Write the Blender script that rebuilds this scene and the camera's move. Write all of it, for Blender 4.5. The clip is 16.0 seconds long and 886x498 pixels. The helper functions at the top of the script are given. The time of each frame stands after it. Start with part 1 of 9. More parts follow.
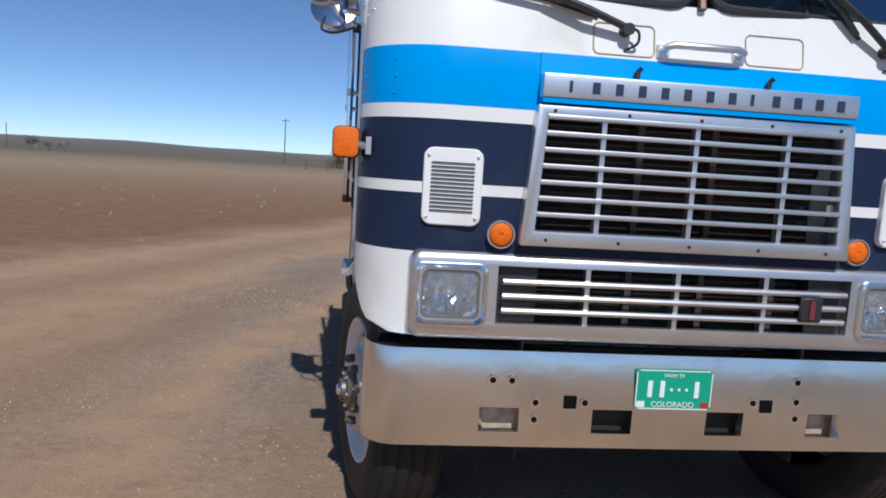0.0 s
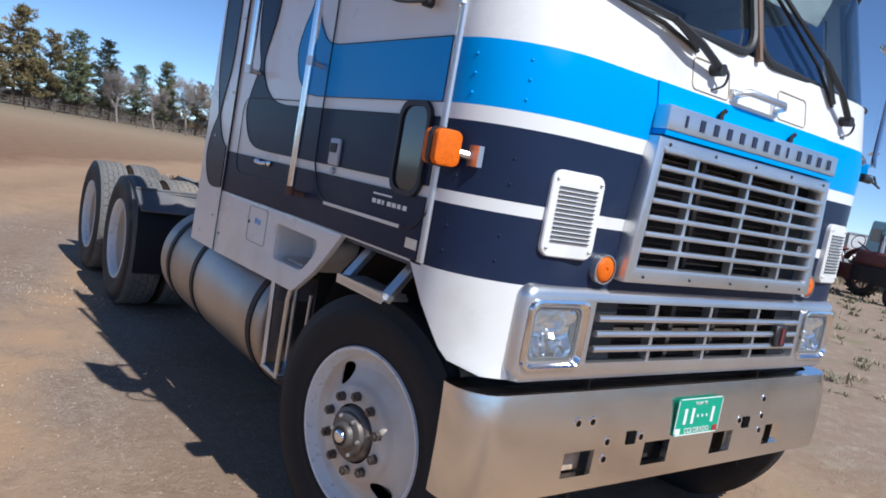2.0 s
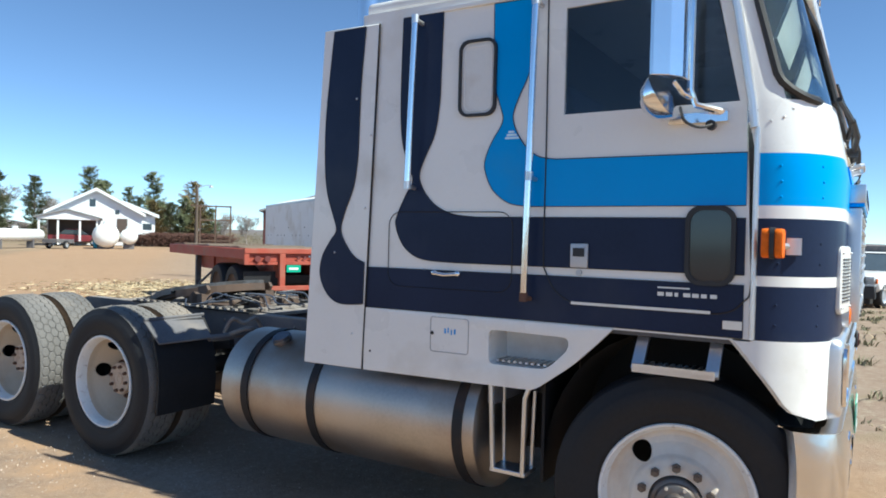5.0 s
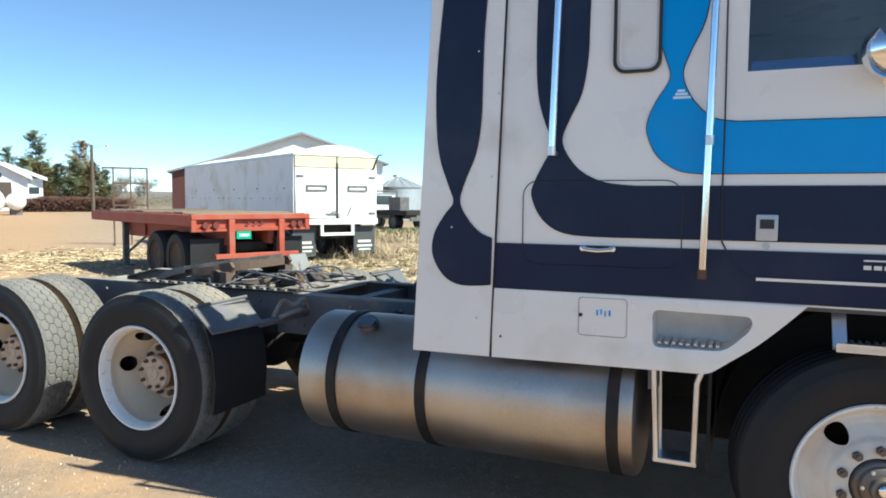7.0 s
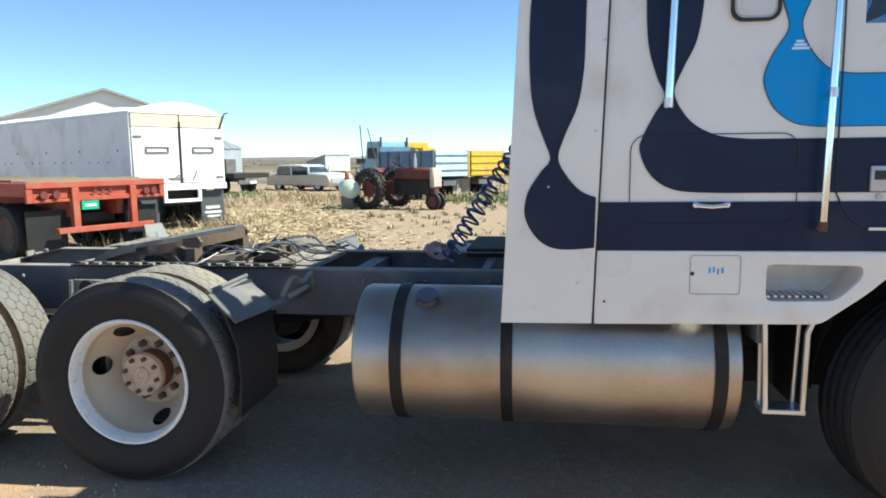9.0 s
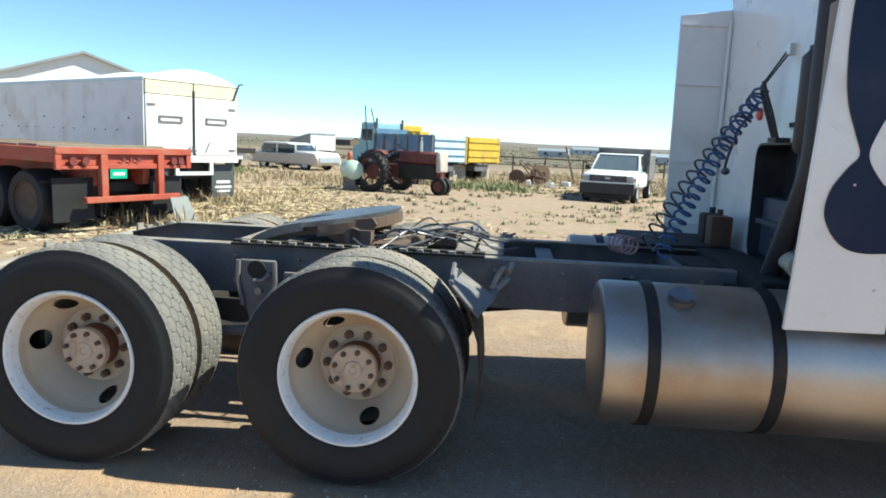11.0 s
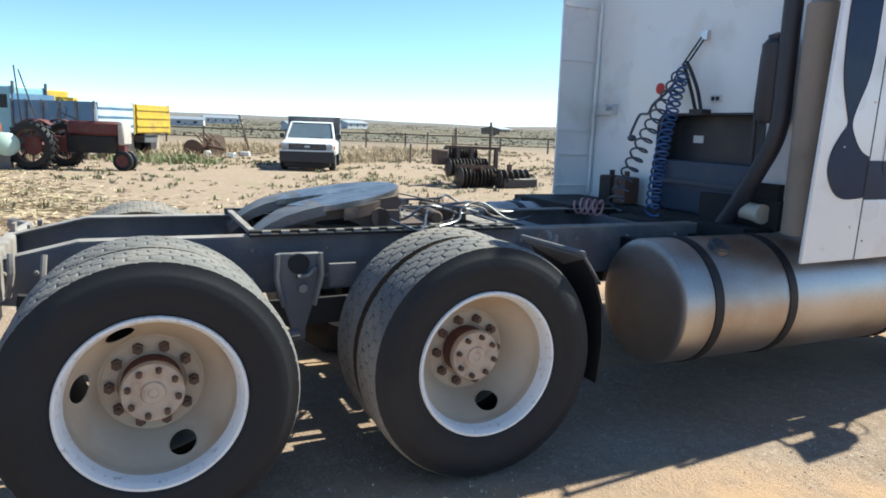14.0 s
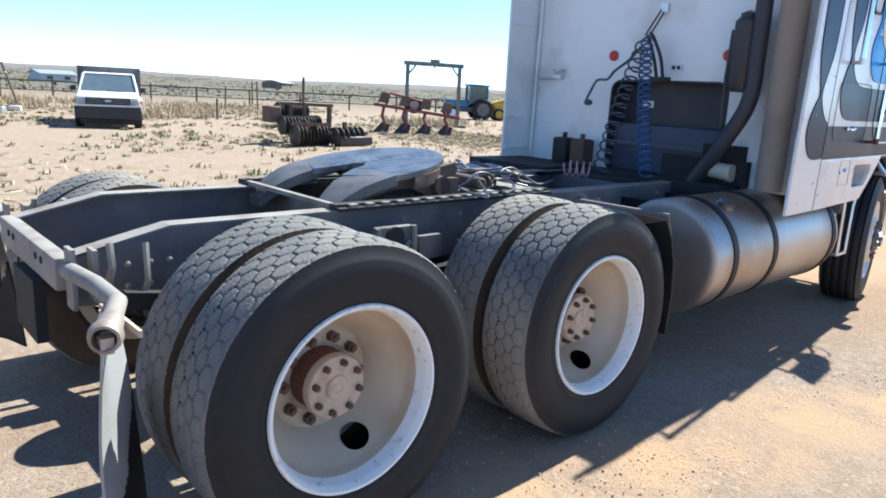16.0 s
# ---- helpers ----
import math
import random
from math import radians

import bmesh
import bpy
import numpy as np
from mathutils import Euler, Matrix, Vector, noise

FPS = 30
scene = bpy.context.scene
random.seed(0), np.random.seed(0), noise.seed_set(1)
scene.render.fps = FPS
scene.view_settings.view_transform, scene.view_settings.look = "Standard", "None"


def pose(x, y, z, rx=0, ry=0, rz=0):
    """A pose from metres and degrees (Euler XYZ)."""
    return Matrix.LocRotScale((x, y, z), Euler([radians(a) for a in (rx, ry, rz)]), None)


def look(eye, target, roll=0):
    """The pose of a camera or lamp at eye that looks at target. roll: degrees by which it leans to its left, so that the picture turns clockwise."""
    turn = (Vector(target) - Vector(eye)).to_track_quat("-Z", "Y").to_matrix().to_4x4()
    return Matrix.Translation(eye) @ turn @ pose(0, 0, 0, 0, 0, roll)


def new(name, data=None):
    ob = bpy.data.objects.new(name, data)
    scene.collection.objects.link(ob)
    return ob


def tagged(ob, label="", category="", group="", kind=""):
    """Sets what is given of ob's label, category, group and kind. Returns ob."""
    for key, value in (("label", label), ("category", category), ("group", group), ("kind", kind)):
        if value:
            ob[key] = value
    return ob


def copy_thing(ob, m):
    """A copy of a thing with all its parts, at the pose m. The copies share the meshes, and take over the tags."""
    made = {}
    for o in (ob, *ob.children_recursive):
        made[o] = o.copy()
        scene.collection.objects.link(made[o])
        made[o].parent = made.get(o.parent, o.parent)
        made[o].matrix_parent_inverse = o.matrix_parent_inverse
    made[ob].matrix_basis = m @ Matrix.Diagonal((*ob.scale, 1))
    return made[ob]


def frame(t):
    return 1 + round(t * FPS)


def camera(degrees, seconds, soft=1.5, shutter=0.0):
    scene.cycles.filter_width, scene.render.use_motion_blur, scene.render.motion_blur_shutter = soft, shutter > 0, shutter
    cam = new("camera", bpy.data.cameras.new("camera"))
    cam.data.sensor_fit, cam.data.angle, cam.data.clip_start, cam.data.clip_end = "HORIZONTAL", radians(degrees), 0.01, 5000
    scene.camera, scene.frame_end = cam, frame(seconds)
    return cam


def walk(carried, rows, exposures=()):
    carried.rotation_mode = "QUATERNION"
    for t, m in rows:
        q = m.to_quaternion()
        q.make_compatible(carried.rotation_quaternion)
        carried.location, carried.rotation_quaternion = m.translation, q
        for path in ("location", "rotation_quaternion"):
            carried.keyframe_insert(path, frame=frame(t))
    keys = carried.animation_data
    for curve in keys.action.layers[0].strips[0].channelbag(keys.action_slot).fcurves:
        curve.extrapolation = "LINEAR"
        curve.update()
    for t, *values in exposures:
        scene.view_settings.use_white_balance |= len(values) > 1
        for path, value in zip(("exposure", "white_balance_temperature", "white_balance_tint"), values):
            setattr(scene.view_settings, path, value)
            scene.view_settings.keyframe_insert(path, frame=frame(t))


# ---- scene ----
cam = camera(64.9, 16.0, soft=1.8)
PATH = [
    (0, (0.334, 0.185, 1.505), (0.561, 2.158, 1.272), 3.5),
    (0.5, (-0.124, 0.397, 1.543), (0.319, 2.338, 1.35), 4.2),
    (1, (-0.37, 0.741, 1.547), (0.347, 2.595, 1.327), 4.9),
    (1.5, (-0.648, 0.947, 1.585), (0.282, 2.708, 1.405), 3.9),
    (2, (-1.002, 1.116, 1.509), (0.187, 2.709, 1.287), 10.0),
    (2.5, (-1.39, 1.271, 1.495), (-0.166, 2.845, 1.334), 3.8),
    (3, (-1.824, 1.333, 1.479), (-0.544, 2.87, 1.439), 3.1),
    (3.5, (-2.081, 1.584, 1.477), (-0.667, 2.999, 1.484), 1.9),
    (6, (-2.82, 3.175, 1.612), (-1.032, 4.067, 1.528), 0.3),
    (6.5, (-2.8, 3.45, 1.616), (-1.002, 4.319, 1.496), -1.8),
    (7, (-2.836, 3.735, 1.609), (-1.011, 4.542, 1.469), 0.4),
    (7.5, (-2.904, 4.08, 1.618), (-1.009, 4.699, 1.462), -1.0),
    (8, (-2.85, 4.372, 1.599), (-0.925, 4.867, 1.377), -1.2),
    (8.5, (-2.815, 4.668, 1.612), (-0.838, 4.883, 1.393), 1.9),
    (9, (-2.871, 5.062, 1.603), (-0.909, 5.352, 1.349), -0.6),
    (9.5, (-2.846, 5.376, 1.581), (-0.917, 5.835, 1.316), 0.0),
    (10, (-2.766, 5.705, 1.575), (-0.836, 6.139, 1.284), 2.0),
    (12.5, (-2.692, 7.492, 1.541), (-0.76, 7.103, 1.199), 1.8),
    (13, (-2.524, 7.787, 1.529), (-0.636, 7.235, 1.164), 3.0),
    (13.5, (-2.429, 8.131, 1.52), (-0.59, 7.42, 1.187), -0.2),
    (14, (-2.279, 8.482, 1.508), (-0.484, 7.67, 1.165), 2.0),
    (14.5, (-2.051, 8.775, 1.475), (-0.271, 7.968, 1.049), 2.8),
    (15, (-1.906, 9.136, 1.473), (-0.194, 8.195, 1.044), 2.3),
    (15.5, (-1.724, 9.421, 1.486), (-0.17, 8.23, 1.08), 2.9),
    (16, (-1.481, 9.654, 1.5), (-0.039, 8.34, 1.061), 3.0),
]
walk(cam, [(t, look(eye, target, roll)) for t, eye, target, roll in PATH],
     exposures=[(0, -0.18, 5900, 9), (1.0, -0.03, 5870, 8), (1.5, 0.13, 5850, 8), (3.5, 0.45, 5800, 4), (4.8, 0.75, 6150, -1), (6.5, 1.09, 6480, -5), (9.5, 1.17, 6720, -6), (13.0, 1.13, 6450, -6), (14.5, 1.27, 6300, -1), (16.0, 1.42, 5980, 1)])

# ---- world, sun ----
GZ = -0.005
world = bpy.data.worlds.new("sky")
scene.world = world
world.use_nodes = True
wn = world.node_tree.nodes
sky = wn.new("ShaderNodeTexSky")
sky.sky_type, sky.sun_disc = "NISHITA", False
SUN = Vector((0.085, -0.87, 1.0)).normalized()
sky.sun_elevation = math.asin(SUN.z)
sky.sun_rotation = math.atan2(SUN.x, SUN.y)
sky.air_density, sky.dust_density, sky.ozone_density, sky.altitude = 0.85, 0.2, 4.0, 3500
world.node_tree.links.new(sky.outputs[0], wn["Background"].inputs[0])
wn["Background"].inputs[1].default_value = 0.112
sun = new("sun", bpy.data.lights.new("sun", "SUN"))
sun.data.energy, sun.data.angle, sun.data.color = 4.4, radians(0.53), (1.0, 0.95, 0.87)
sun.matrix_world = look(SUN * 60, (0, 0, 0))

# ---- materials ----
MATS = {}


def mat(name, col, rough=0.5, metal=0.0, var=0.14, scale=3.0, fine=60.0, bump=0.0, dirt=None, amount=0.35, dscale=2.2, coat=0.0, island=0.0, per_object=0.0, spec=0.5):
    """A surface with variation at two scales; dirt lies in noise-shaped patches over the base colour."""
    m = bpy.data.materials.new(name)
    m.use_nodes = True
    nt = m.node_tree
    n, k = nt.nodes, nt.links
    b = n["Principled BSDF"]
    geo = n.new("ShaderNodeNewGeometry")

    def noise_tex(s, d):
        t = n.new("ShaderNodeTexNoise")
        t.inputs["Scale"].default_value, t.inputs["Detail"].default_value = s, d
        k.new(geo.outputs["Position"], t.inputs["Vector"])
        return t.outputs["Fac"]

    def mix(fac, a, c):
        x = n.new("ShaderNodeMix")
        x.data_type = "RGBA"
        for sock, v in ((x.inputs[0], fac), (x.inputs[6], a), (x.inputs[7], c)):
            if isinstance(v, (int, float)):
                sock.default_value = v
            elif isinstance(v, tuple):
                sock.default_value = (*v[:3], 1)
            else:
                k.new(v, sock)
        return x.outputs[2]

    def ramp(fac, lo, hi):
        x = n.new("ShaderNodeMapRange")
        x.inputs[1].default_value, x.inputs[2].default_value = lo, hi
        k.new(fac, x.inputs[0])
        return x.outputs[0]

    big, small = noise_tex(scale, 5), noise_tex(fine, 3)
    c = mix(ramp(big, 0.3, 0.7), tuple(v * (1 - var) for v in col), tuple(min(1, v * (1 + var)) for v in col))
    c = mix(ramp(small, 0.25, 0.75), c, mix(0.5, c, tuple(min(1, v * (1 + 1.5 * var)) for v in col)))
    if island or per_object:
        src = geo.outputs["Random Per Island"]
        if per_object:
            oi = n.new("ShaderNodeObjectInfo")
            src = oi.outputs["Random"]
        a = island or per_object
        hs = n.new("ShaderNodeHueSaturation")
        k.new(ramp_to(n, k, src, 1 - a, 1 + a), hs.inputs["Value"])
        k.new(c, hs.inputs["Color"])
        c = hs.outputs[0]
    if dirt:
        c = mix(ramp(noise_tex(dscale, 8), 0.62 - 0.35 * amount, 0.95 - 0.35 * amount), c, dirt)
    k.new(c, b.inputs["Base Color"])
    r = n.new("ShaderNodeMapRange")
    r.inputs[3].default_value, r.inputs[4].default_value = max(0.02, rough * 0.8), min(1, rough * 1.25)
    k.new(big, r.inputs[0])
    k.new(r.outputs[0], b.inputs["Roughness"])
    b.inputs["Metallic"].default_value = metal
    b.inputs["Coat Weight"].default_value = coat
    b.inputs["Coat Roughness"].default_value = 0.08
    b.inputs["Specular IOR Level"].default_value = spec
    if bump:
        bp = n.new("ShaderNodeBump")
        bp.inputs["Strength"].default_value, bp.inputs["Distance"].default_value = bump, 0.01
        k.new(small, bp.inputs["Height"])
        k.new(bp.outputs[0], b.inputs["Normal"])
    MATS[name] = m
    return m


def ramp_to(n, k, src, lo, hi):
    x = n.new("ShaderNodeMapRange")
    x.inputs[3].default_value, x.inputs[4].default_value = lo, hi
    k.new(src, x.inputs[0])
    return x.outputs[0]


def glass(name, col=(0.8, 0.9, 0.9), rough=0.02, trans=1.0):
    m = mat(name, col, rough, var=0.02)
    m.node_tree.nodes["Principled BSDF"].inputs["Transmission Weight"].default_value = trans
    m.node_tree.nodes["Principled BSDF"].inputs["IOR"].default_value = 1.45
    return m


white = mat("white_paint", (0.79, 0.78, 0.76), 0.28, var=0.03, dirt=(0.5, 0.45, 0.38), amount=0.1, coat=0.3)
white_old = mat("weathered_white_paint", (0.7, 0.7, 0.69), 0.45, var=0.05, dirt=(0.35, 0.25, 0.18), amount=0.28, dscale=3)
navy = mat("navy_paint", (0.015, 0.024, 0.056), 0.3, var=0.15, dirt=(0.042, 0.052, 0.08), amount=0.28, coat=0.0, spec=0.15)
blue = mat("sky_blue_paint", (0.004, 0.3, 0.76), 0.32, var=0.04, dirt=(0.05, 0.3, 0.6), amount=0.05, coat=0.05, spec=0.25)
edge_black = mat("black_pinstripe", (0.012, 0.012, 0.016), 0.4)
chrome = mat("polished_bumper", (0.76, 0.755, 0.75), 0.2, 1.0, var=0.05, scale=3, fine=5, dirt=(0.64, 0.6, 0.56), amount=0.25, dscale=4.5, bump=0.35)
bright = mat("bright_chrome", (0.84, 0.85, 0.87), 0.13, 1.0, var=0.03)
alu = mat("brushed_aluminium", (0.7, 0.7, 0.71), 0.36, 0.95, var=0.06, dirt=(0.5, 0.48, 0.45), amount=0.15, bump=0.02)
# brown stains over a warm base that paints in the reflected sunlit ground
tank_alu = mat("dusty_aluminium_tank", (0.46, 0.42, 0.385), 0.44, 1.0, var=0.16, scale=2.5, dirt=(0.3, 0.185, 0.11), amount=0.48, dscale=1.6, bump=0.03)
rubber = mat("dusty_black_rubber", (0.016, 0.016, 0.018), 0.6, var=0.25, dirt=(0.034, 0.03, 0.028), amount=0.25, bump=0.08, spec=0.28)
tread = mat("worn_grey_tread", (0.135, 0.128, 0.123), 0.88, var=0.25, fine=90, dirt=(0.32, 0.27, 0.22), amount=0.45, bump=0.3)
# dish paints: the warm tan is dust plus painted-in bounce from the ground
wheel_white = mat("chalky_white_wheel_paint", (0.7, 0.64, 0.56), 0.45, var=0.07, dirt=(0.52, 0.37, 0.25), amount=0.42, dscale=4)
wheel_dish = mat("tan_dusted_wheel_paint", (0.53, 0.435, 0.325), 0.5, var=0.07, dirt=(0.42, 0.29, 0.185), amount=0.4, dscale=3.5)
wheel_lip = mat("chipped_white_rim_paint", (0.76, 0.75, 0.73), 0.4, var=0.06, dirt=(0.2, 0.12, 0.08), amount=0.12, dscale=38)
nut_brown = mat("dark_brown_wheel_nut", (0.13, 0.07, 0.048), 0.55, var=0.25, fine=90, dirt=(0.045, 0.025, 0.02), amount=0.5, dscale=40)
hub_tan = mat("dusty_hub_paint", (0.52, 0.4, 0.3), 0.6, var=0.12, dirt=(0.26, 0.14, 0.08), amount=0.38, dscale=14)
rust = mat("rusty_steel", (0.12, 0.06, 0.04), 0.8, var=0.3, fine=120, dirt=(0.09, 0.06, 0.05), amount=0.4, dscale=8, bump=0.15)
frame_black = mat("dusty_black_frame_paint", (0.12, 0.117, 0.125), 0.6, var=0.25, dirt=(0.24, 0.21, 0.185), amount=0.42, dscale=5, bump=0.05, spec=0.3)
frame_top = mat("dust_covered_steel", (0.25, 0.225, 0.205), 0.75, var=0.2, dirt=(0.16, 0.11, 0.08), amount=0.4, dscale=9, bump=0.08)
grease = mat("greasy_steel", (0.2, 0.2, 0.22), 0.24, 0.75, var=0.4, scale=9, dirt=(0.025, 0.022, 0.022), amount=0.55, dscale=5, bump=0.06)
fifth_cast = mat("dusty_cast_steel", (0.1, 0.066, 0.05), 0.75, var=0.2, dirt=(0.09, 0.07, 0.06), amount=0.35, dscale=7, bump=0.1)
dark = mat("black_plastic", (0.02, 0.02, 0.022), 0.5, var=0.2)
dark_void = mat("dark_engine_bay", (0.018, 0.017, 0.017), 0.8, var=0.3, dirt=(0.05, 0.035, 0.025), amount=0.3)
radiator = mat("grimy_radiator_shutter", (0.045, 0.035, 0.03), 0.6, 0.2, var=0.3, fine=40)
amber = mat("amber_lens", (0.68, 0.13, 0.004), 0.45, var=0.2, scale=40, fine=200, bump=0.3, spec=0.25)
red_lens = mat("red_reflector", (0.5, 0.03, 0.02), 0.3, var=0.1)
lens = glass("ribbed_headlamp_glass", (0.9, 0.95, 0.97), 0.03, 1.0)
plate_green = mat("green_plate_paint", (0.01, 0.33, 0.2), 0.4, var=0.05)
plate_white = mat("plate_white", (0.75, 0.78, 0.76), 0.4, var=0.03)
plate_red = mat("plate_sticker_red", (0.35, 0.03, 0.03), 0.4)
hose_blue = mat("blue_air_hose", (0.035, 0.085, 0.22), 0.35, var=0.1)
hose_dark = mat("black_air_hose", (0.06, 0.068, 0.09), 0.35)
hose_pale = mat("faded_red_air_hose", (0.42, 0.24, 0.25), 0.4)
tan_duct = mat("tan_duct_paint", (0.27, 0.21, 0.16), 0.55, var=0.1, dirt=(0.12, 0.09, 0.07), amount=0.3)
interior = mat("grey_cab_trim", (0.09, 0.09, 0.1), 0.8, var=0.2)
seat_fab = mat("blue_seat_fabric", (0.06, 0.08, 0.14), 0.9, var=0.2, fine=200, bump=0.2)
window_glass = glass("tinted_cab_glass", (0.22, 0.27, 0.36), 0.01, 1.0)
windshield_glass = glass("windshield_glass", (0.5, 0.6, 0.64), 0.01, 1.0)
post_brown = mat("weathered_bronze_trim", (0.16, 0.1, 0.07), 0.5, 0.4)


# ---- building blocks ----
HOME = {}


def box(bm, c, s, turn=None):
    m = Matrix.Translation(c) @ (turn or Matrix()) @ Matrix.Diagonal((*s, 1))
    return bmesh.ops.create_cube(bm, size=1, matrix=m)["verts"]


def span(bm, a, b):
    return box(bm, [(p + q) / 2 for p, q in zip(a, b)], [abs(q - p) for p, q in zip(a, b)])


def cyl(bm, a, b, r, n=16, r2=None):
    a, b = Vector(a), Vector(b)
    q = (b - a).to_track_quat("Z", "Y").to_matrix().to_4x4()
    return bmesh.ops.create_cone(bm, cap_ends=True, segments=n, radius1=r, radius2=r if r2 is None else r2, depth=(b - a).length, matrix=Matrix.Translation((a + b) / 2) @ q)["verts"]


def ball(bm, c, s, n=12):
    s = (s, s, s) if isinstance(s, (int, float)) else s
    return bmesh.ops.create_uvsphere(bm, u_segments=n, v_segments=max(6, n // 2), radius=1, matrix=Matrix.Translation(c) @ Matrix.Diagonal((*s, 1)))["verts"]


def tube(bm, pts, r, n=8, closed=False):
    pts = [Vector(p) for p in pts]
    rings, up = [], None
    count = len(pts)
    for i, p in enumerate(pts):
        a = pts[(i - 1) % count] if closed or i else p
        b = pts[(i + 1) % count] if closed or i < count - 1 else p
        d = (b - a).normalized()
        if up is None:
            up = d.orthogonal().normalized()
        up = (up - d * up.dot(d)).normalized()
        side = d.cross(up)
        rings.append([bm.verts.new(p + r * (math.cos(t) * up + math.sin(t) * side)) for t in (2 * math.pi * j / n for j in range(n))])
    for i in range(count if closed else count - 1):
        u, v = rings[i], rings[(i + 1) % count]
        for j in range(n):
            bm.faces.new((u[j], u[(j + 1) % n], v[(j + 1) % n], v[j]))
    if not closed:
        bm.faces.new(rings[0][::-1])
        bm.faces.new(rings[-1])
    return bm


def lathe(bm, prof, base, axis, n=48, close=False):
    """Revolves (along, radius) points round an axis from base."""
    axis = Vector(axis).normalized()
    u = axis.orthogonal().normalized()
    v = axis.cross(u)
    base = Vector(base)
    rows = []
    for h, r in prof:
        if r < 1e-6:
            rows.append([bm.verts.new(base + axis * h)])
        else:
            rows.append([bm.verts.new(base + axis * h + r * (math.cos(t) * u + math.sin(t) * v)) for t in (2 * math.pi * j / n for j in range(n))])
    pairs = list(zip(rows, rows[1:])) + ([(rows[-1], rows[0])] if close else [])
    for a, b in pairs:
        for j in range(n):
            q = [a[j % len(a)], a[(j + 1) % len(a)], b[(j + 1) % len(b)], b[j % len(b)]]
            q = list(dict.fromkeys(q))
            if len(q) > 2:
                bm.faces.new(q)
    bmesh.ops.recalc_face_normals(bm, faces=bm.faces)
    return bm


def prism(bm, poly, depth):
    """A polygon of 3D points, extruded by the vector depth."""
    depth = Vector(depth)
    a = [bm.verts.new(p) for p in poly]
    b = [bm.verts.new(Vector(p) + depth) for p in poly]
    fs = [bm.faces.new(a), bm.faces.new(b[::-1])]
    for i in range(len(a)):
        j = (i + 1) % len(a)
        fs.append(bm.faces.new((a[j], a[i], b[i], b[j])))
    bmesh.ops.recalc_face_normals(bm, faces=fs)
    return fs


def round_rect(x0, x1, z0, z1, r, n=5):
    pts = []
    for cx, cz, a0 in ((x1 - r, z1 - r, 0), (x0 + r, z1 - r, 90), (x0 + r, z0 + r, 180), (x1 - r, z0 + r, 270)):
        pts += [(cx + r * math.cos(radians(a0 + 90 * i / n)), cz + r * math.sin(radians(a0 + 90 * i / n))) for i in range(n + 1)]
    return pts


def ring_prism(bm, outer, inner, depth):
    """A frame between two loops of equally many points, extruded by depth."""
    depth = Vector(depth)
    o, i = [Vector(p) for p in outer], [Vector(p) for p in inner]
    loops = [[bm.verts.new(p) for p in q] for q in (o, i, [p + depth for p in i], [p + depth for p in o])]
    fs = []
    for a, b in zip(loops, loops[1:] + loops[:1]):
        for j in range(len(a)):
            l = (j + 1) % len(a)
            fs.append(bm.faces.new((a[j], a[l], b[l], b[j])))
    bmesh.ops.recalc_face_normals(bm, faces=fs)


def soft_corners(pts, radii, n=3):
    """A polygon with its corners cut round by about the given lengths, n + 1 points a corner."""
    out = []
    for i, (p, r) in enumerate(zip(pts, radii)):
        p, a, b = Vector(p), Vector(pts[i - 1]), Vector(pts[(i + 1) % len(pts)])
        s, e = p + (a - p).normalized() * (r + 0.001), p + (b - p).normalized() * (r + 0.001)
        for k in range(n + 1):
            t = k / n
            q = s * (1 - t) ** 2 + p * 2 * t * (1 - t) + e * t * t
            out.append((q.x, q.y))
    return out


def smooth_line(pts, n=6):
    """A Catmull-Rom line through the control points."""
    pts = [Vector(p) for p in pts]
    out = []
    for i in range(len(pts) - 1):
        a, b, c, d = pts[max(i - 1, 0)], pts[i], pts[i + 1], pts[min(i + 2, len(pts) - 1)]
        for j in range(n):
            t = j / n
            out.append(0.5 * (2 * b + (c - a) * t + (2 * a - 5 * b + 4 * c - d) * t * t + (3 * b - a - 3 * c + d) * t ** 3))
    return out + [pts[-1]]


def bevel(bm, w, seg=2, angle=30):
    es = [e for e in bm.edges if len(e.link_faces) == 2 and e.calc_face_angle(0) > radians(angle)]
    bmesh.ops.bevel(bm, geom=es, offset=w, segments=seg, affect="EDGES", profile=0.6, clamp_overlap=True)


def thing(name, at, label, category, group="", turn=0.0):
    ob = new(name)
    ob.empty_display_size = 0.2
    HOME[ob] = pose(*at, 0, 0, turn)
    ob.matrix_basis = HOME[ob]
    return tagged(ob, label, category, group)


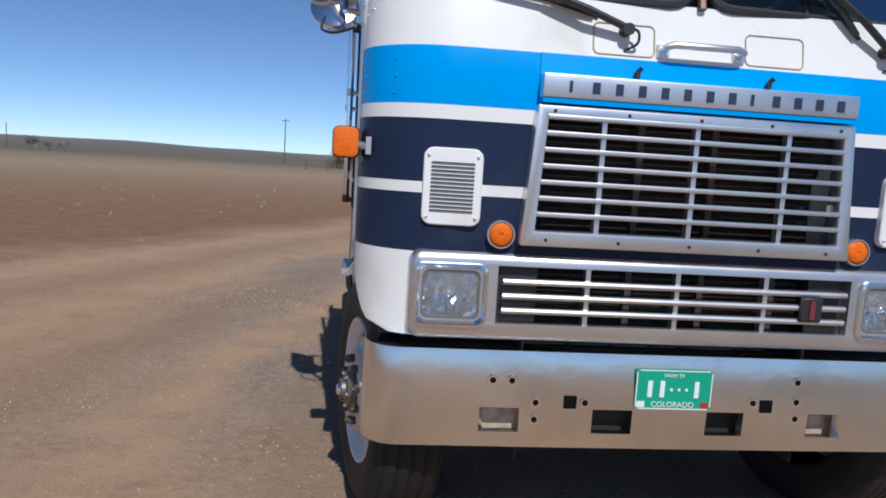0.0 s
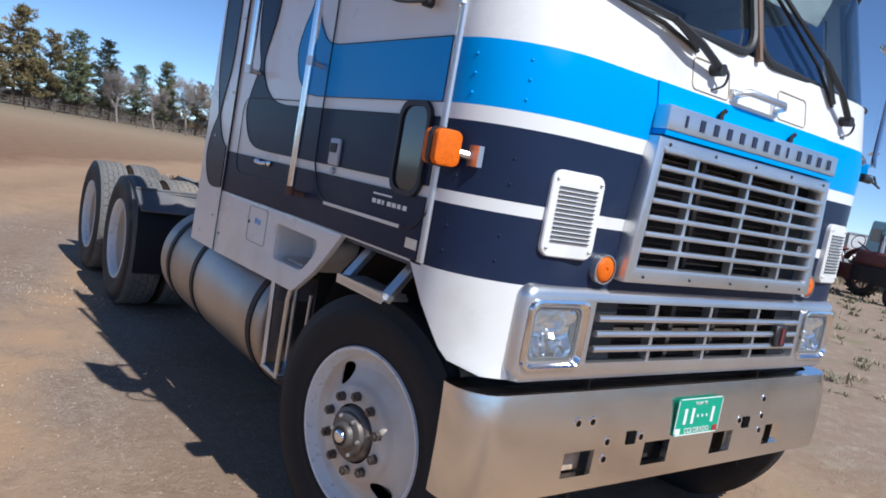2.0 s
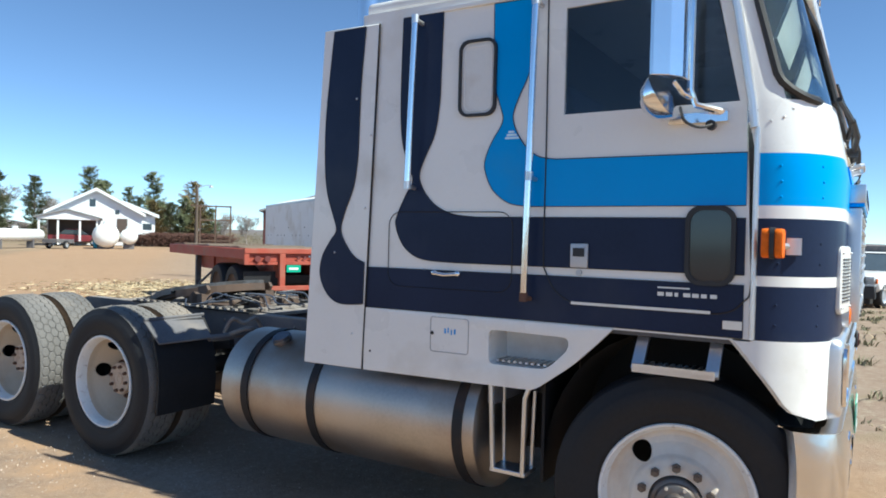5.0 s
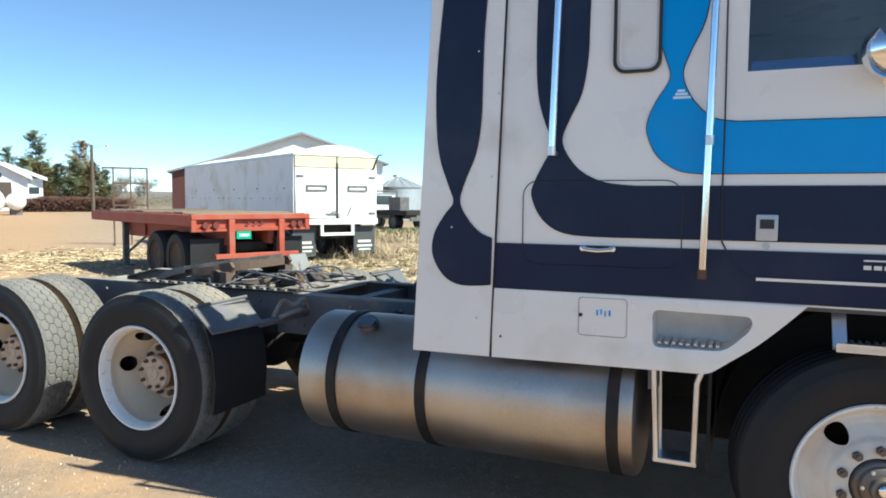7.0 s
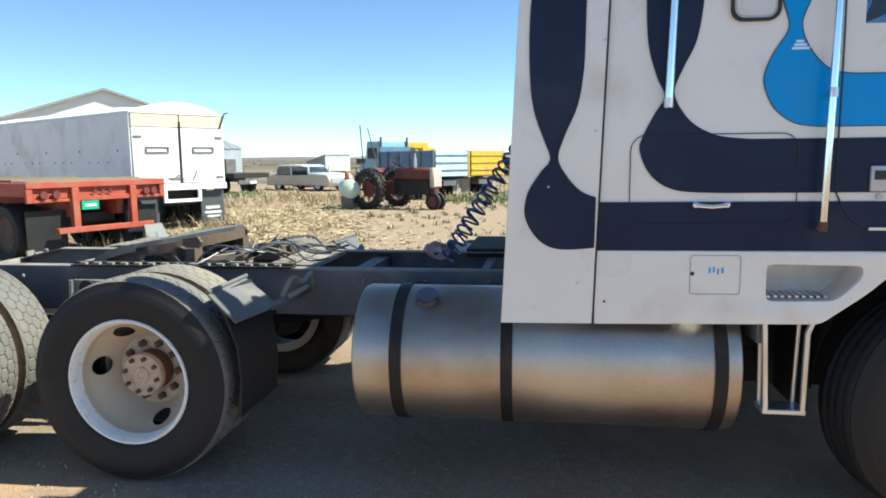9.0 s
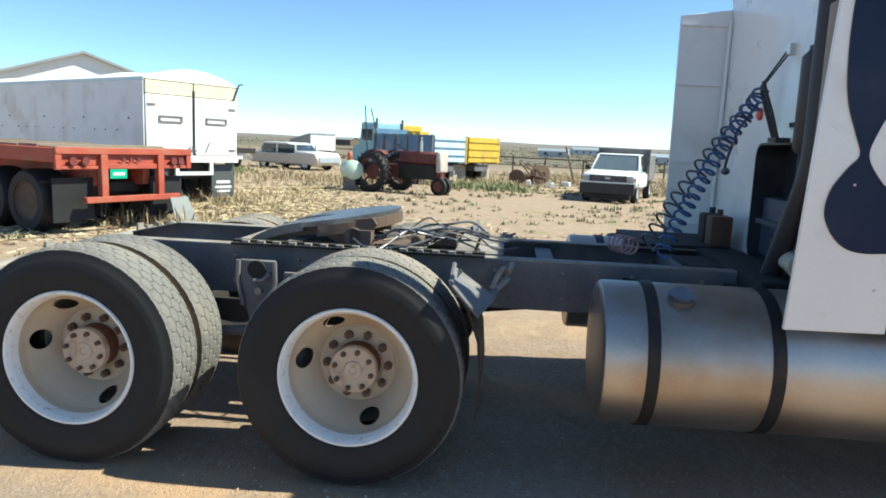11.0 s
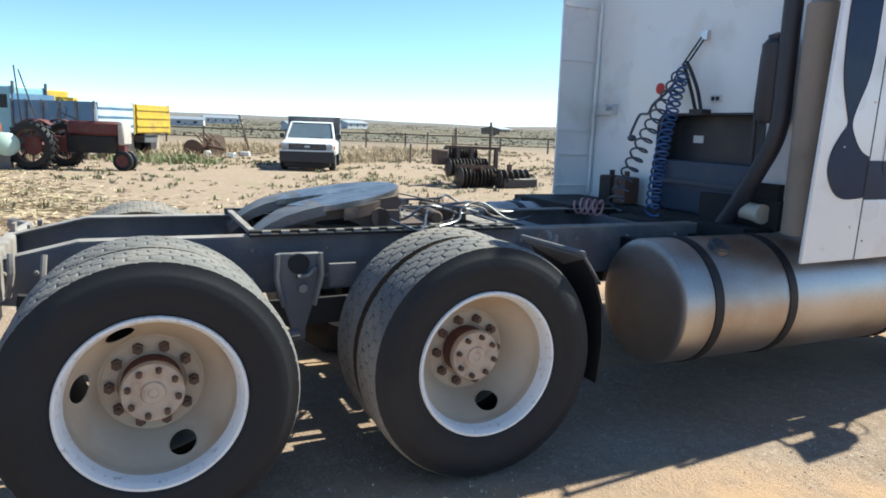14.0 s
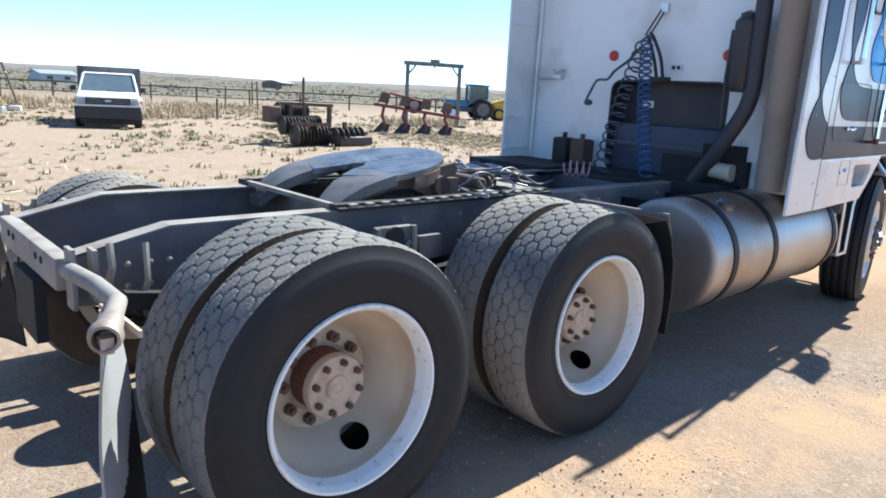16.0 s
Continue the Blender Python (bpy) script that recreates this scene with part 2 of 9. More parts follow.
SPLIT = {"stand": ("stand", 1), "radiator_shutters": ("shutter_slat", 1), "wheel_nuts": ("wheel_nut", 2), "flange_bolts": ("flange_bolt", 2), "hub_bolts": ("hub_bolt", 2), "corner_rivets": ("rivet", 1), "extender_rib": ("extender_rib", 1),
         "extender_screws": ("screw", 1), "grille_screws": ("screw", 1), "headlamp_ribs": ("lens_rib", 1), "pillar_bolts": ("bolt", 1), "rail_bolts": ("bolt", 1), "step_grip": ("grip_bar", 1), "step_arm": ("step_arm", 1),
         "vent_screws": ("screw", 1), "deck_plate": ("deck_strap", 1), "crossmember_holes": ("bolt_hole", 1), "bed_sides": ("bed_panel", 1), "cab_window": ("cab_window", 1), "latch_bars": ("latch_bar", 1), "flap_lettering": ("flap_mark", 1),
         "canopy_rods": ("canopy_rod", 1), "rim_lugs": ("rim_lug", 1), "cab_frame": ("cab_post", 1), "axle_pair": ("axle", 1), "sun_visors": ("sun_visor", 1), "leaf_spring": ("spring_leaf", 1), "radiator_core": ("radiator_panel", 1),
         "plate_mark": ("plate_mark", 1), "door_seam": ("door_seam", 1), "locker_lettering": ("locker_mark", 1), "hatch_latch": ("hatch_latch", 1), "handle_mount": ("handle_mount", 1),
         "wiper_blade": ("wiper_blade", 1), "stack": ("stack", 1), "landing_leg": ("landing_leg", 1), "deck_shelf": ("deck_shelf", 1), "hanger_bracket": ("hanger_bracket", 1), "load": ("load", 1), "torque_rod": ("torque_rod", 1), "tank_weld": ("tank_weld", 1), "tail_ramp": ("tail_ramp", 1), "flap_clamp": ("clamp_tab", 1)}


def pieces(bm, per):
    """The loose pieces of a bmesh as bmeshes of their own, in the order in which they were made, per of them to a group."""
    bm.verts.index_update()
    mark, groups = {}, []
    for v in bm.verts:
        if v in mark:
            continue
        todo, mark[v] = [v], len(groups)
        found = []
        while todo:
            a = todo.pop()
            found.append(a)
            for e in a.link_edges:
                b = e.other_vert(a)
                if b not in mark:
                    mark[b] = len(groups)
                    todo.append(b)
        groups.append(found)
    out = []
    for i in range(0, len(groups), per):
        made = bmesh.new()
        at = {v: made.verts.new(v.co) for g in groups[i:i + per] for v in g}
        for f in bm.faces:
            if f.verts[0] in at:
                made.faces.new([at[v] for v in f.verts])
        out.append(made)
    bm.free()
    return out


def part(name, bm, material, parent=None, label="", smooth=38, local=False):
    """Links a bmesh as ONE mesh object under a thing or a part. local: its points are in the parent's own space."""
    for v in [v for v in bm.verts if not v.link_faces]:
        bm.verts.remove(v)
    if name in SPLIT:
        single, per = SPLIT[name]
        return [link_part(single, b, material, parent, label, smooth, local) for b in pieces(bm, per)][-1]
    return link_part(name, bm, material, parent, label, smooth, local)


FLARE = {"cab_side", "navy_stripe", "blue_stripe", "pinstripe", "side_skirt", "step_pocket", "grip_bar", "locker_seam", "locker_lock", "locker_mark", "skirt_screw", "door_seam", "locker_hatch_seam", "hatch_latch",
         "sleeper_badge", "sleeper_window", "window_cover", "cover_rim", "bar_bracket", "grab_bar"}


def flare(bm):
    """The cab sides run straight to the door's rear edge and then spread by 45 mm towards the sleeper's back."""
    xs = [v.co.x for v in bm.verts]
    if min(v.co.y for v in bm.verts) > 4.8:
        return
    if min(v.co.y for v in bm.verts) < 3.75 < max(v.co.y for v in bm.verts):
        bmesh.ops.bisect_plane(bm, geom=bm.verts[:] + bm.edges[:] + bm.faces[:], plane_co=(0, 3.75, 0), plane_no=(0, 1, 0))
    way = -1 if sum(xs) / len(xs) < 1.5 else 1
    for v in bm.verts:
        v.co.x += way * 0.045 * max(0.0, (v.co.y - 3.75) / 1.1)


def link_part(name, bm, material, parent, label, smooth, local):
    if name in FLARE and min(v.co.y for v in bm.verts) < 4.86:
        flare(bm)
    mats = material if isinstance(material, (list, tuple)) else [material]
    me = bpy.data.meshes.new(name)
    mid = sum((v.co for v in bm.verts), Vector()) / max(1, len(bm.verts))
    for v in bm.verts:
        v.co -= mid
    bm.to_mesh(me)
    bm.free()
    for m in mats:
        me.materials.append(m)
    if smooth:
        for p in me.polygons:
            p.use_smooth = True
        me.set_sharp_from_angle(angle=radians(smooth))
    ob = new(name, me)
    w = Matrix.Translation(mid)
    if parent is not None:
        ob.parent = parent
        if local:
            w = HOME[parent] @ w
        ob.matrix_parent_inverse = HOME[parent].inverted()
    ob.matrix_basis = w
    HOME[ob] = w
    return tagged(ob, label)


def again(ob, m, name=None):
    """A part once more under the same parent, moved by the world matrix m, sharing the mesh; with its own parts."""
    made = ob.copy()
    scene.collection.objects.link(made)
    HOME[made] = m @ HOME[ob]
    made.parent = ob.parent
    made.matrix_parent_inverse = ob.matrix_parent_inverse.copy()
    made.matrix_basis = HOME[made]
    for c in [c for c in ob.children]:
        d = c.copy()
        scene.collection.objects.link(d)
        d.parent = made
        HOME[d] = m @ HOME[c]
        d.matrix_parent_inverse = HOME[made].inverted()
        d.matrix_basis = HOME[d]
    return made


B = bmesh.new
CX = 1.52

# ---- ground ----
def ground_z(x, y):
    r = math.hypot(x - 1.5, y - 5.5)
    z = GZ + 0.35 * math.exp(-((x - 40) ** 2 + (y - 64) ** 2) / 900)
    z -= 0.08 * math.exp(-((x - 2.75) / 0.75) ** 4 - ((y - 7.8) / 2.6) ** 4)
    if r > 500:
        a = math.atan2(y - 5.5, x - 1.5)
        q = min(1.0, (r - 500) / 2500)
        rise = 5 + 4 * math.sin(a * 7 + 1.3) + 3 * math.sin(a * 17 + 0.4) + 1.5 * math.sin(a * 41)
        if x > 0 and abs(y) < 2.2 * x:
            rise += 17 + 5 * math.exp(-((a + 0.16) / 0.2) ** 2)
        if y > 0 and abs(x) < 0.5 * y:
            rise += 18
        z += rise * q ** 1.2
    return z


def ground_material():
    m = bpy.data.materials.new("dry_farmyard_soil")
    m.use_nodes = True
    nt = m.node_tree
    n, k = nt.nodes, nt.links
    b = n["Principled BSDF"]
    b.inputs["Specular IOR Level"].default_value = 0.15
    geo = n.new("ShaderNodeNewGeometry")
    sep = n.new("ShaderNodeSeparateXYZ")
    k.new(geo.outputs["Position"], sep.inputs[0])

    def tex(s, d=6, rough=0.6):
        t = n.new("ShaderNodeTexNoise")
        t.inputs["Scale"].default_value, t.inputs["Detail"].default_value, t.inputs["Roughness"].default_value = s, d, rough
        k.new(geo.outputs["Position"], t.inputs["Vector"])
        return t.outputs["Fac"]

    def rng(v, a, c, lo=0.0, hi=1.0):
        x = n.new("ShaderNodeMapRange")
        x.inputs[1].default_value, x.inputs[2].default_value, x.inputs[3].default_value, x.inputs[4].default_value = a, c, lo, hi
        k.new(v, x.inputs[0])
        return x.outputs[0]

    def calc(op, a, c):
        x = n.new("ShaderNodeMath")
        x.operation = op
        for s, v in zip(x.inputs, (a, c)):
            if isinstance(v, (int, float)):
                s.default_value = v
            else:
                k.new(v, s)
        return x.outputs[0]

    def mix(fac, a, c):
        x = n.new("ShaderNodeMix")
        x.data_type = "RGBA"
        for s, v in ((x.inputs[0], fac), (x.inputs[6], a), (x.inputs[7], c)):
            if isinstance(v, (int, float)):
                s.default_value = v
            elif isinstance(v, tuple):
                s.default_value = (*v, 1)
            else:
                k.new(v, s)
        return x.outputs[2]

    big, mid, fine, grit = tex(0.35, 5), tex(2.2, 6), tex(14, 8, 0.7), tex(70, 4, 0.7)
    road = mix(rng(mid, 0.3, 0.7), (0.3, 0.186, 0.112), (0.385, 0.25, 0.156))
    road = mix(rng(fine, 0.35, 0.75), road, (0.445, 0.3, 0.192))
    road = mix(rng(grit, 0.62, 0.8), road, (0.46, 0.33, 0.235))
    # the hard drive beside the truck is paler, packed with grey gravel
    packed = mix(rng(mid, 0.3, 0.7), (0.265, 0.188, 0.137), (0.33, 0.248, 0.19))
    packed = mix(rng(fine, 0.45, 0.7), packed, (0.388, 0.302, 0.236))
    packed = mix(rng(grit, 0.37, 0.46, 0.8, 0), packed, (0.18, 0.138, 0.11))
    packed = mix(rng(tex(38, 3, 0.6), 0.6, 0.7), packed, (0.465, 0.382, 0.308))
    beside = calc("MULTIPLY", rng(calc("ADD", sep.outputs[1], calc("MULTIPLY", big, 4.0)), 4.5, 7.0), rng(calc("ADD", sep.outputs[0], calc("MULTIPLY", big, 1.5)), -1.2, 0.2))
    road = mix(calc("MULTIPLY", beside, rng(sep.outputs[1], 13.0, 10.5)), road, packed)
    bend = calc("SUBTRACT", sep.outputs[0], calc("ADD", calc("MULTIPLY", calc("POWER", calc("MAXIMUM", calc("SUBTRACT", sep.outputs[1], 4.0), 0.0), 1.35), 0.16), -4.6))
    dist = n.new("ShaderNodeVectorMath")
    dist.operation = "LENGTH"
    k.new(geo.outputs["Position"], dist.inputs[0])
    near = rng(dist.outputs["Value"], 26, 10)
    # wheel tracks follow the bend of the drive
    rut = calc("SINE", calc("ADD", calc("MULTIPLY", bend, 3.1), calc("MULTIPLY", big, 5.0)), 0.0)
    road = mix(calc("MULTIPLY", calc("MULTIPLY", rng(rut, 0.2, 0.95), rng(mid, 0.3, 0.6)), near), road, (0.445, 0.29, 0.18))
    road = mix(calc("MULTIPLY", calc("MULTIPLY", rng(rut, -0.3, -0.95), 0.35), near), road, (0.24, 0.155, 0.1))
    field = mix(rng(mid, 0.3, 0.7), (0.2, 0.11, 0.064), (0.27, 0.158, 0.094))
    field = mix(rng(fine, 0.58, 0.72), field, (0.31, 0.21, 0.13))
    field = mix(rng(tex(5, 3), 0.68, 0.76), field, (0.5, 0.4, 0.27))
    yard = mix(rng(mid, 0.35, 0.65), (0.295, 0.21, 0.155), (0.345, 0.257, 0.195))
    yard = mix(rng(tex(6, 7, 0.75), 0.5, 0.66), yard, (0.4, 0.333, 0.25))
    yard = mix(rng(tex(1.1, 7), 0.56, 0.68), yard, (0.27, 0.225, 0.14))
    # the yard lies beyond the truck, the ploughed field to the north-west beyond a curving drive
    wob = rng(big, 0, 1, -1.6, 1.6)
    in_yard = rng(calc("ADD", sep.outputs[0], wob), 2.6, 4.4)
    in_yard = calc("MULTIPLY", in_yard, rng(calc("SUBTRACT", calc("MULTIPLY", sep.outputs[0], 1.25), calc("SUBTRACT", sep.outputs[1], 8.0)), -2, 3))
    in_field = rng(calc("ADD", bend, wob), -0.5, -2.2)
    c = mix(in_yard, road, yard)
    field = mix(rng(dist.outputs["Value"], 18, 60), field, mix(rng(mid, 0.3, 0.7), (0.29, 0.208, 0.135), (0.35, 0.258, 0.175)))
    c = mix(in_field, c, field)
    plain = mix(rng(tex(0.012, 4), 0.4, 0.6), (0.175, 0.14, 0.1), (0.13, 0.12, 0.085))
    plain = mix(rng(tex(0.05, 3), 0.6, 0.7), plain, (0.11, 0.095, 0.075))
    c = mix(rng(dist.outputs["Value"], 60, 160), c, plain)
    c = mix(calc("MULTIPLY", calc("MULTIPLY", rng(dist.outputs["Value"], 34, 75), rng(sep.outputs[0], 5, 15)), rng(sep.outputs[1], 40, 25)), c, plain)
    # distance haze is mixed into the ground colour as a blue-grey tint
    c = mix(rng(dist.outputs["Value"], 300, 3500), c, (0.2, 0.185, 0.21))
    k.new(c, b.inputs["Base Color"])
    b.inputs["Roughness"].default_value = 0.95
    bp = n.new("ShaderNodeBump")
    bp.inputs["Strength"].default_value, bp.inputs["Distance"].default_value = 0.7, 0.035
    k.new(calc("ADD", calc("MULTIPLY", fine, 0.7), calc("MULTIPLY", grit, 0.5)), bp.inputs["Height"])
    k.new(bp.outputs[0], b.inputs["Normal"])
    return m


soil = ground_material()
bm = B()
radii = [0.0] + [0.8 * 1.062 ** i for i in range(141)]
radii = [r for r in radii if r < 3800] + [3900]
N = 180
centre = Vector((1.5, 5.5))
rows = []
for r in radii[1:]:
    ring = []
    for j in range(N):
        a = 2 * math.pi * j / N
        x, y = centre.x + r * math.cos(a), centre.y + r * math.sin(a)
        lump = 0.012 * noise.noise((x * 0.6, y * 0.6, 0)) if 1.5 < r < 60 else 0
        ring.append(bm.verts.new((x, y, ground_z(x, y) + lump)))
    rows.append(ring)
c0 = bm.verts.new((*centre, GZ))
for j in range(N):
    bm.faces.new((c0, rows[0][j], rows[0][(j + 1) % N]))
for a, b in zip(rows, rows[1:]):
    for j in range(N):
        bm.faces.new((a[j], b[j], b[(j + 1) % N], a[(j + 1) % N]))
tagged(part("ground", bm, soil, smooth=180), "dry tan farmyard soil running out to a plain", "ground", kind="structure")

# ---- the tractor unit ----
truck = thing("semi_truck", (CX, 5.5, GZ), "white cab-over tractor unit with navy and sky-blue stripes", "truck")
SX = 0.30
CORNER, REACH, DEEP = 0.88, 1.22, 0.29


def front_y(z):
    if z < 1.85:
        return 2.673 - 0.02 * (z - 1.2)
    return 2.66 + 0.176 * (z - 1.85) if z < 2.14 else 2.711 + 0.26 * (z - 2.14)


def front_point(s, z, out=0.0):
    """A point on the curved front of the cab, s metres beside its middle."""
    a = abs(s)
    y = front_y(z) + 0.003 * a * a
    if a > CORNER:
        q = min(1, (a - CORNER) / (REACH - CORNER))
        y += DEEP * (1 - math.sqrt(max(0, 1 - q * q)))
    return Vector((CX + s, y - out, z))


ARC = [CORNER + (REACH - CORNER) * math.sin(radians(a)) for a in (0, 12, 24, 35, 45, 54, 62, 70, 77, 84, 90)]
HALF_S = [0, 0.2, 0.4, 0.56, 0.64, 0.76] + ARC
ALL_S = [-s for s in HALF_S[:0:-1]] + HALF_S


def front_grid(bm, zs, mats_of, keep=lambda s, z: True, ss=ALL_S, out=0.0):
    rows = [[bm.verts.new(front_point(s, z, out)) for s in ss] for z in zs]
    for i in range(len(zs) - 1):
        for j in range(len(ss) - 1):
            if keep((ss[j] + ss[j + 1]) / 2, (zs[i] + zs[i + 1]) / 2):
                f = bm.faces.new((rows[i][j], rows[i][j + 1], rows[i + 1][j + 1], rows[i + 1][j]))
                f.material_index = mats_of((zs[i] + zs[i + 1]) / 2)


def paint(z):
    return 1 if z < 1.41 or 1.45 < z < 1.675 else 2 if 1.725 < z < 1.93 else 0


bm = B()
front_grid(bm, [1.197, 1.30, 1.41, 1.45, 1.675, 1.71, 1.725, 1.85, 1.93, 2.0, 2.14], paint, lambda s, z: not (abs(s) < 0.56 and 1.30 < z < 1.71))
part("cab_front", bm, [white, navy, blue], truck, "curved painted front panel")

# lower white corners, cut back to the wheel arch
for sgn in (-1, 1):
    bm = B()
    rows = []
    for k in range(11):
        q = k / 10
        z = 0.885 + 0.312 * q
        end = 2.81 + 0.225 * q ** 1.2 - 0.07 * max(0.0, 1 - q / 0.16) ** 2
        fits = [s for s in (0.985 + 0.001 * i for i in range(236)) if front_point(s, z).y <= end]
        top = fits[-1]
        row = [front_point(sgn * (0.985 + (top - 0.985) * math.sin(math.pi / 2 * i / 15)), z) for i in range(16)]
        row.append(Vector((row[-1].x, max(end, row[-1].y + 0.001), z)))
        rows.append([bm.verts.new(p) for p in row])
    for a, b in zip(rows, rows[1:]):
        for j in range(len(a) - 1):
            bm.faces.new((a[j], a[j + 1], b[j + 1], b[j]))
    f0 = bmesh.ops.extrude_face_region(bm, geom=bm.faces[:])
    bmesh.ops.translate(bm, vec=(-sgn * 0.02, 0.02, 0), verts=[v for v in f0["geom"] if isinstance(v, bmesh.types.BMVert)])
    bmesh.ops.recalc_face_normals(bm, faces=bm.faces)
    part("corner_fender", bm, white, truck)

# sides of the cab: solid walls round real window openings
for sgn, x in ((1, SX), (-1, 2 * CX - SX)):
    bm = B()
    y0 = front_point(REACH, 1.5).y
    d = (0.03 * sgn, 0, 0)
    prism(bm, [(x, y0, 1.19), (x, 4.87, 1.19), (x, 4.87, 2.14), (x, front_point(REACH, 2.14).y, 2.14)], d)
    prism(bm, [(x, 3.77, 2.14), (x, 4.87, 2.14), (x, 4.87, 2.74), (x, 3.77, 2.74)], d)
    prism(bm, [(x, 3.13, 2.62), (x, 3.77, 2.62), (x, 3.77, 2.74), (x, front_point(REACH, 2.74).y, 2.74)], d)
    prism(bm, [(x, front_point(REACH, 2.14).y, 2.14), (x, 3.03, 2.14), (x, 3.13, 2.62), (x, front_point(REACH, 2.74).y, 2.74)], d)
    part("cab_side", bm, white, truck)
    bm = B()
    prism(bm, [(x + 0.012 * sgn, 3.02, 2.13), (x + 0.012 * sgn, 3.78, 2.13), (x + 0.012 * sgn, 3.78, 2.63), (x + 0.012 * sgn, 3.12, 2.63)], (0.005 * sgn, 0, 0))
    w = part("side_window", bm, window_glass, truck, "dark tinted door window")
    w.visible_shadow = False

# windshield, its frame and the pillars
ZG = [2.14, 2.2, 2.3, 2.42, 2.54, 2.66, 2.7, 2.75]
bm = B()
front_grid(bm, ZG, lambda z: 0, lambda s, z: abs(s) > 1.185 or z > 2.69)
bmesh.ops.remove_doubles(bm, verts=bm.verts, dist=1e-5)
part("windshield_surround", bm, white, truck)
bm = B()
front_grid(bm, ZG[:-1], lambda z: 0, lambda s, z: abs(s) < 1.2, out=-0.012)
bmesh.ops.remove_doubles(bm, verts=bm.verts, dist=1e-5)
f0 = bmesh.ops.extrude_face_region(bm, geom=bm.faces[:])
bmesh.ops.translate(bm, vec=(0, 0.006, 0), verts=[v for v in f0["geom"] if isinstance(v, bmesh.types.BMVert)])
bmesh.ops.recalc_face_normals(bm, faces=bm.faces)
w = part("windshield", bm, windshield_glass, truck, "two-piece curved windshield, dusty at the base")
w.visible_shadow = False
for sgn in (-1, 1):
    bm = B()
    loop = round_rect(0.02, 1.186, 2.142, 2.705, 0.1)
    tube(bm, [front_point(sgn * s, z, 0.004) for s, z in loop], 0.018, 8, True)
    part("windshield_gasket", bm, dark, truck, "black rubber windshield gasket")
bm = B()
tube(bm, [front_point(0, z, 0.012) for z in (2.13, 2.3, 2.5, 2.72)], 0.016, 6)
part("windshield_post", bm, post_brown, truck, "weathered bronze centre post")
bm = B()
out = [front_point(s, 2.75, 0.03) for s in ALL_S]
prism(bm, [(p.x, p.y, 2.735) for p in out] + [(2 * CX - SX + 0.02, 4.9, 2.735), (SX - 0.02, 4.9, 2.735)], (0, 0, 0.075))
bevel(bm, 0.03, 3)
part("cab_roof", bm, white, truck)
for x in (SX - 0.035, 2 * CX - SX + 0.005):
    bm = B()
    span(bm, (x, 3.3, 2.69), (x + 0.03, 4.88, 2.715))
    bevel(bm, 0.006)
    part("rain_gutter", bm, white, truck)
bm = B()
ring_prism(bm, [(x, 4.87, z) for x, z in round_rect(SX - 0.04, 2.66, 0.95, 2.74, 0.002)], [(x, 4.87, z) for x, z in round_rect(0.885, 1.86, 0.955, 1.668, 0.09)], (0, 0.03, 0))
part("cab_back", bm, white, truck, "plain white back wall of the sleeper")
bm = B()
span(bm, (SX + 0.03, 2.98, 1.17), (2 * CX - SX - 0.03, 4.87, 1.2))
part("cab_floor", bm, interior, truck)

# inside of the cab
bm = B()
span(bm, (0.42, 2.83, 1.6), (2.62, 3.1, 2.08))
bevel(bm, 0.06, 3)
part("dashboard", bm, interior, truck, "dusty grey dashboard")
bm = B()
span(bm, (0.34, 4.0, 1.2), (2.7, 4.03, 2.73))
part("sleeper_curtain", bm, interior, truck)
for x in (0.8, 2.25):
    bm = B()
    span(bm, (x - 0.26, 3.35, 1.55), (x + 0.26, 3.85, 1.72))
    box(bm, (x, 3.86, 2.0), (0.5, 0.14, 0.66), Matrix.Rotation(radians(-8), 4, "X"))
    bevel(bm, 0.04, 3)
    part("cab_seat", bm, seat_fab, truck, "dark blue cloth cab seat")
bm = B()
tube(bm, [Vector((2.2 + 0.24 * math.cos(a), 3.06 + 0.12 * math.sin(a), 2.14 + 0.19 * math.sin(a))) for a in (2 * math.pi * i / 28 for i in range(28))], 0.015, 8, True)
for a in (90, 210, 330):
    tube(bm, [(2.2, 3.05, 2.12), (2.2 + 0.24 * math.cos(radians(a)), 3.06 + 0.12 * math.sin(radians(a)), 2.14 + 0.19 * math.sin(radians(a)))], 0.012)
part("steering_wheel", bm, dark, truck)
bm = B()
for x0 in (0.62, 1.62):
    box(bm, (x0 + 0.4, 2.92, 2.58), (0.62, 0.015, 0.2), Matrix.Rotation(radians(20), 4, "X"))
part("sun_visors", bm, mat("pale_visor", (0.45, 0.45, 0.43), 0.7), truck)

# painted stripes on the near side: front ends straight, tails swept up the sleeper
DEC = 0.004


def stripe(name, pts, x, paintm, label=""):
    bm = B()
    prism(bm, [(x, y, z) for y, z in pts], (DEC, 0, 0))
    ob = part(name, bm, paintm, truck, label, smooth=0)
    bm = B()
    tube(bm, [(x - 0.0005, y, z) for y, z in pts], 0.0022, 4, True)
    part("pinstripe", bm, edge_black, truck, smooth=0)
    return ob


def line(*pts):
    return [(p.x, p.y) for p in smooth_line([Vector((a, b, 0)) for a, b in pts], 5)]


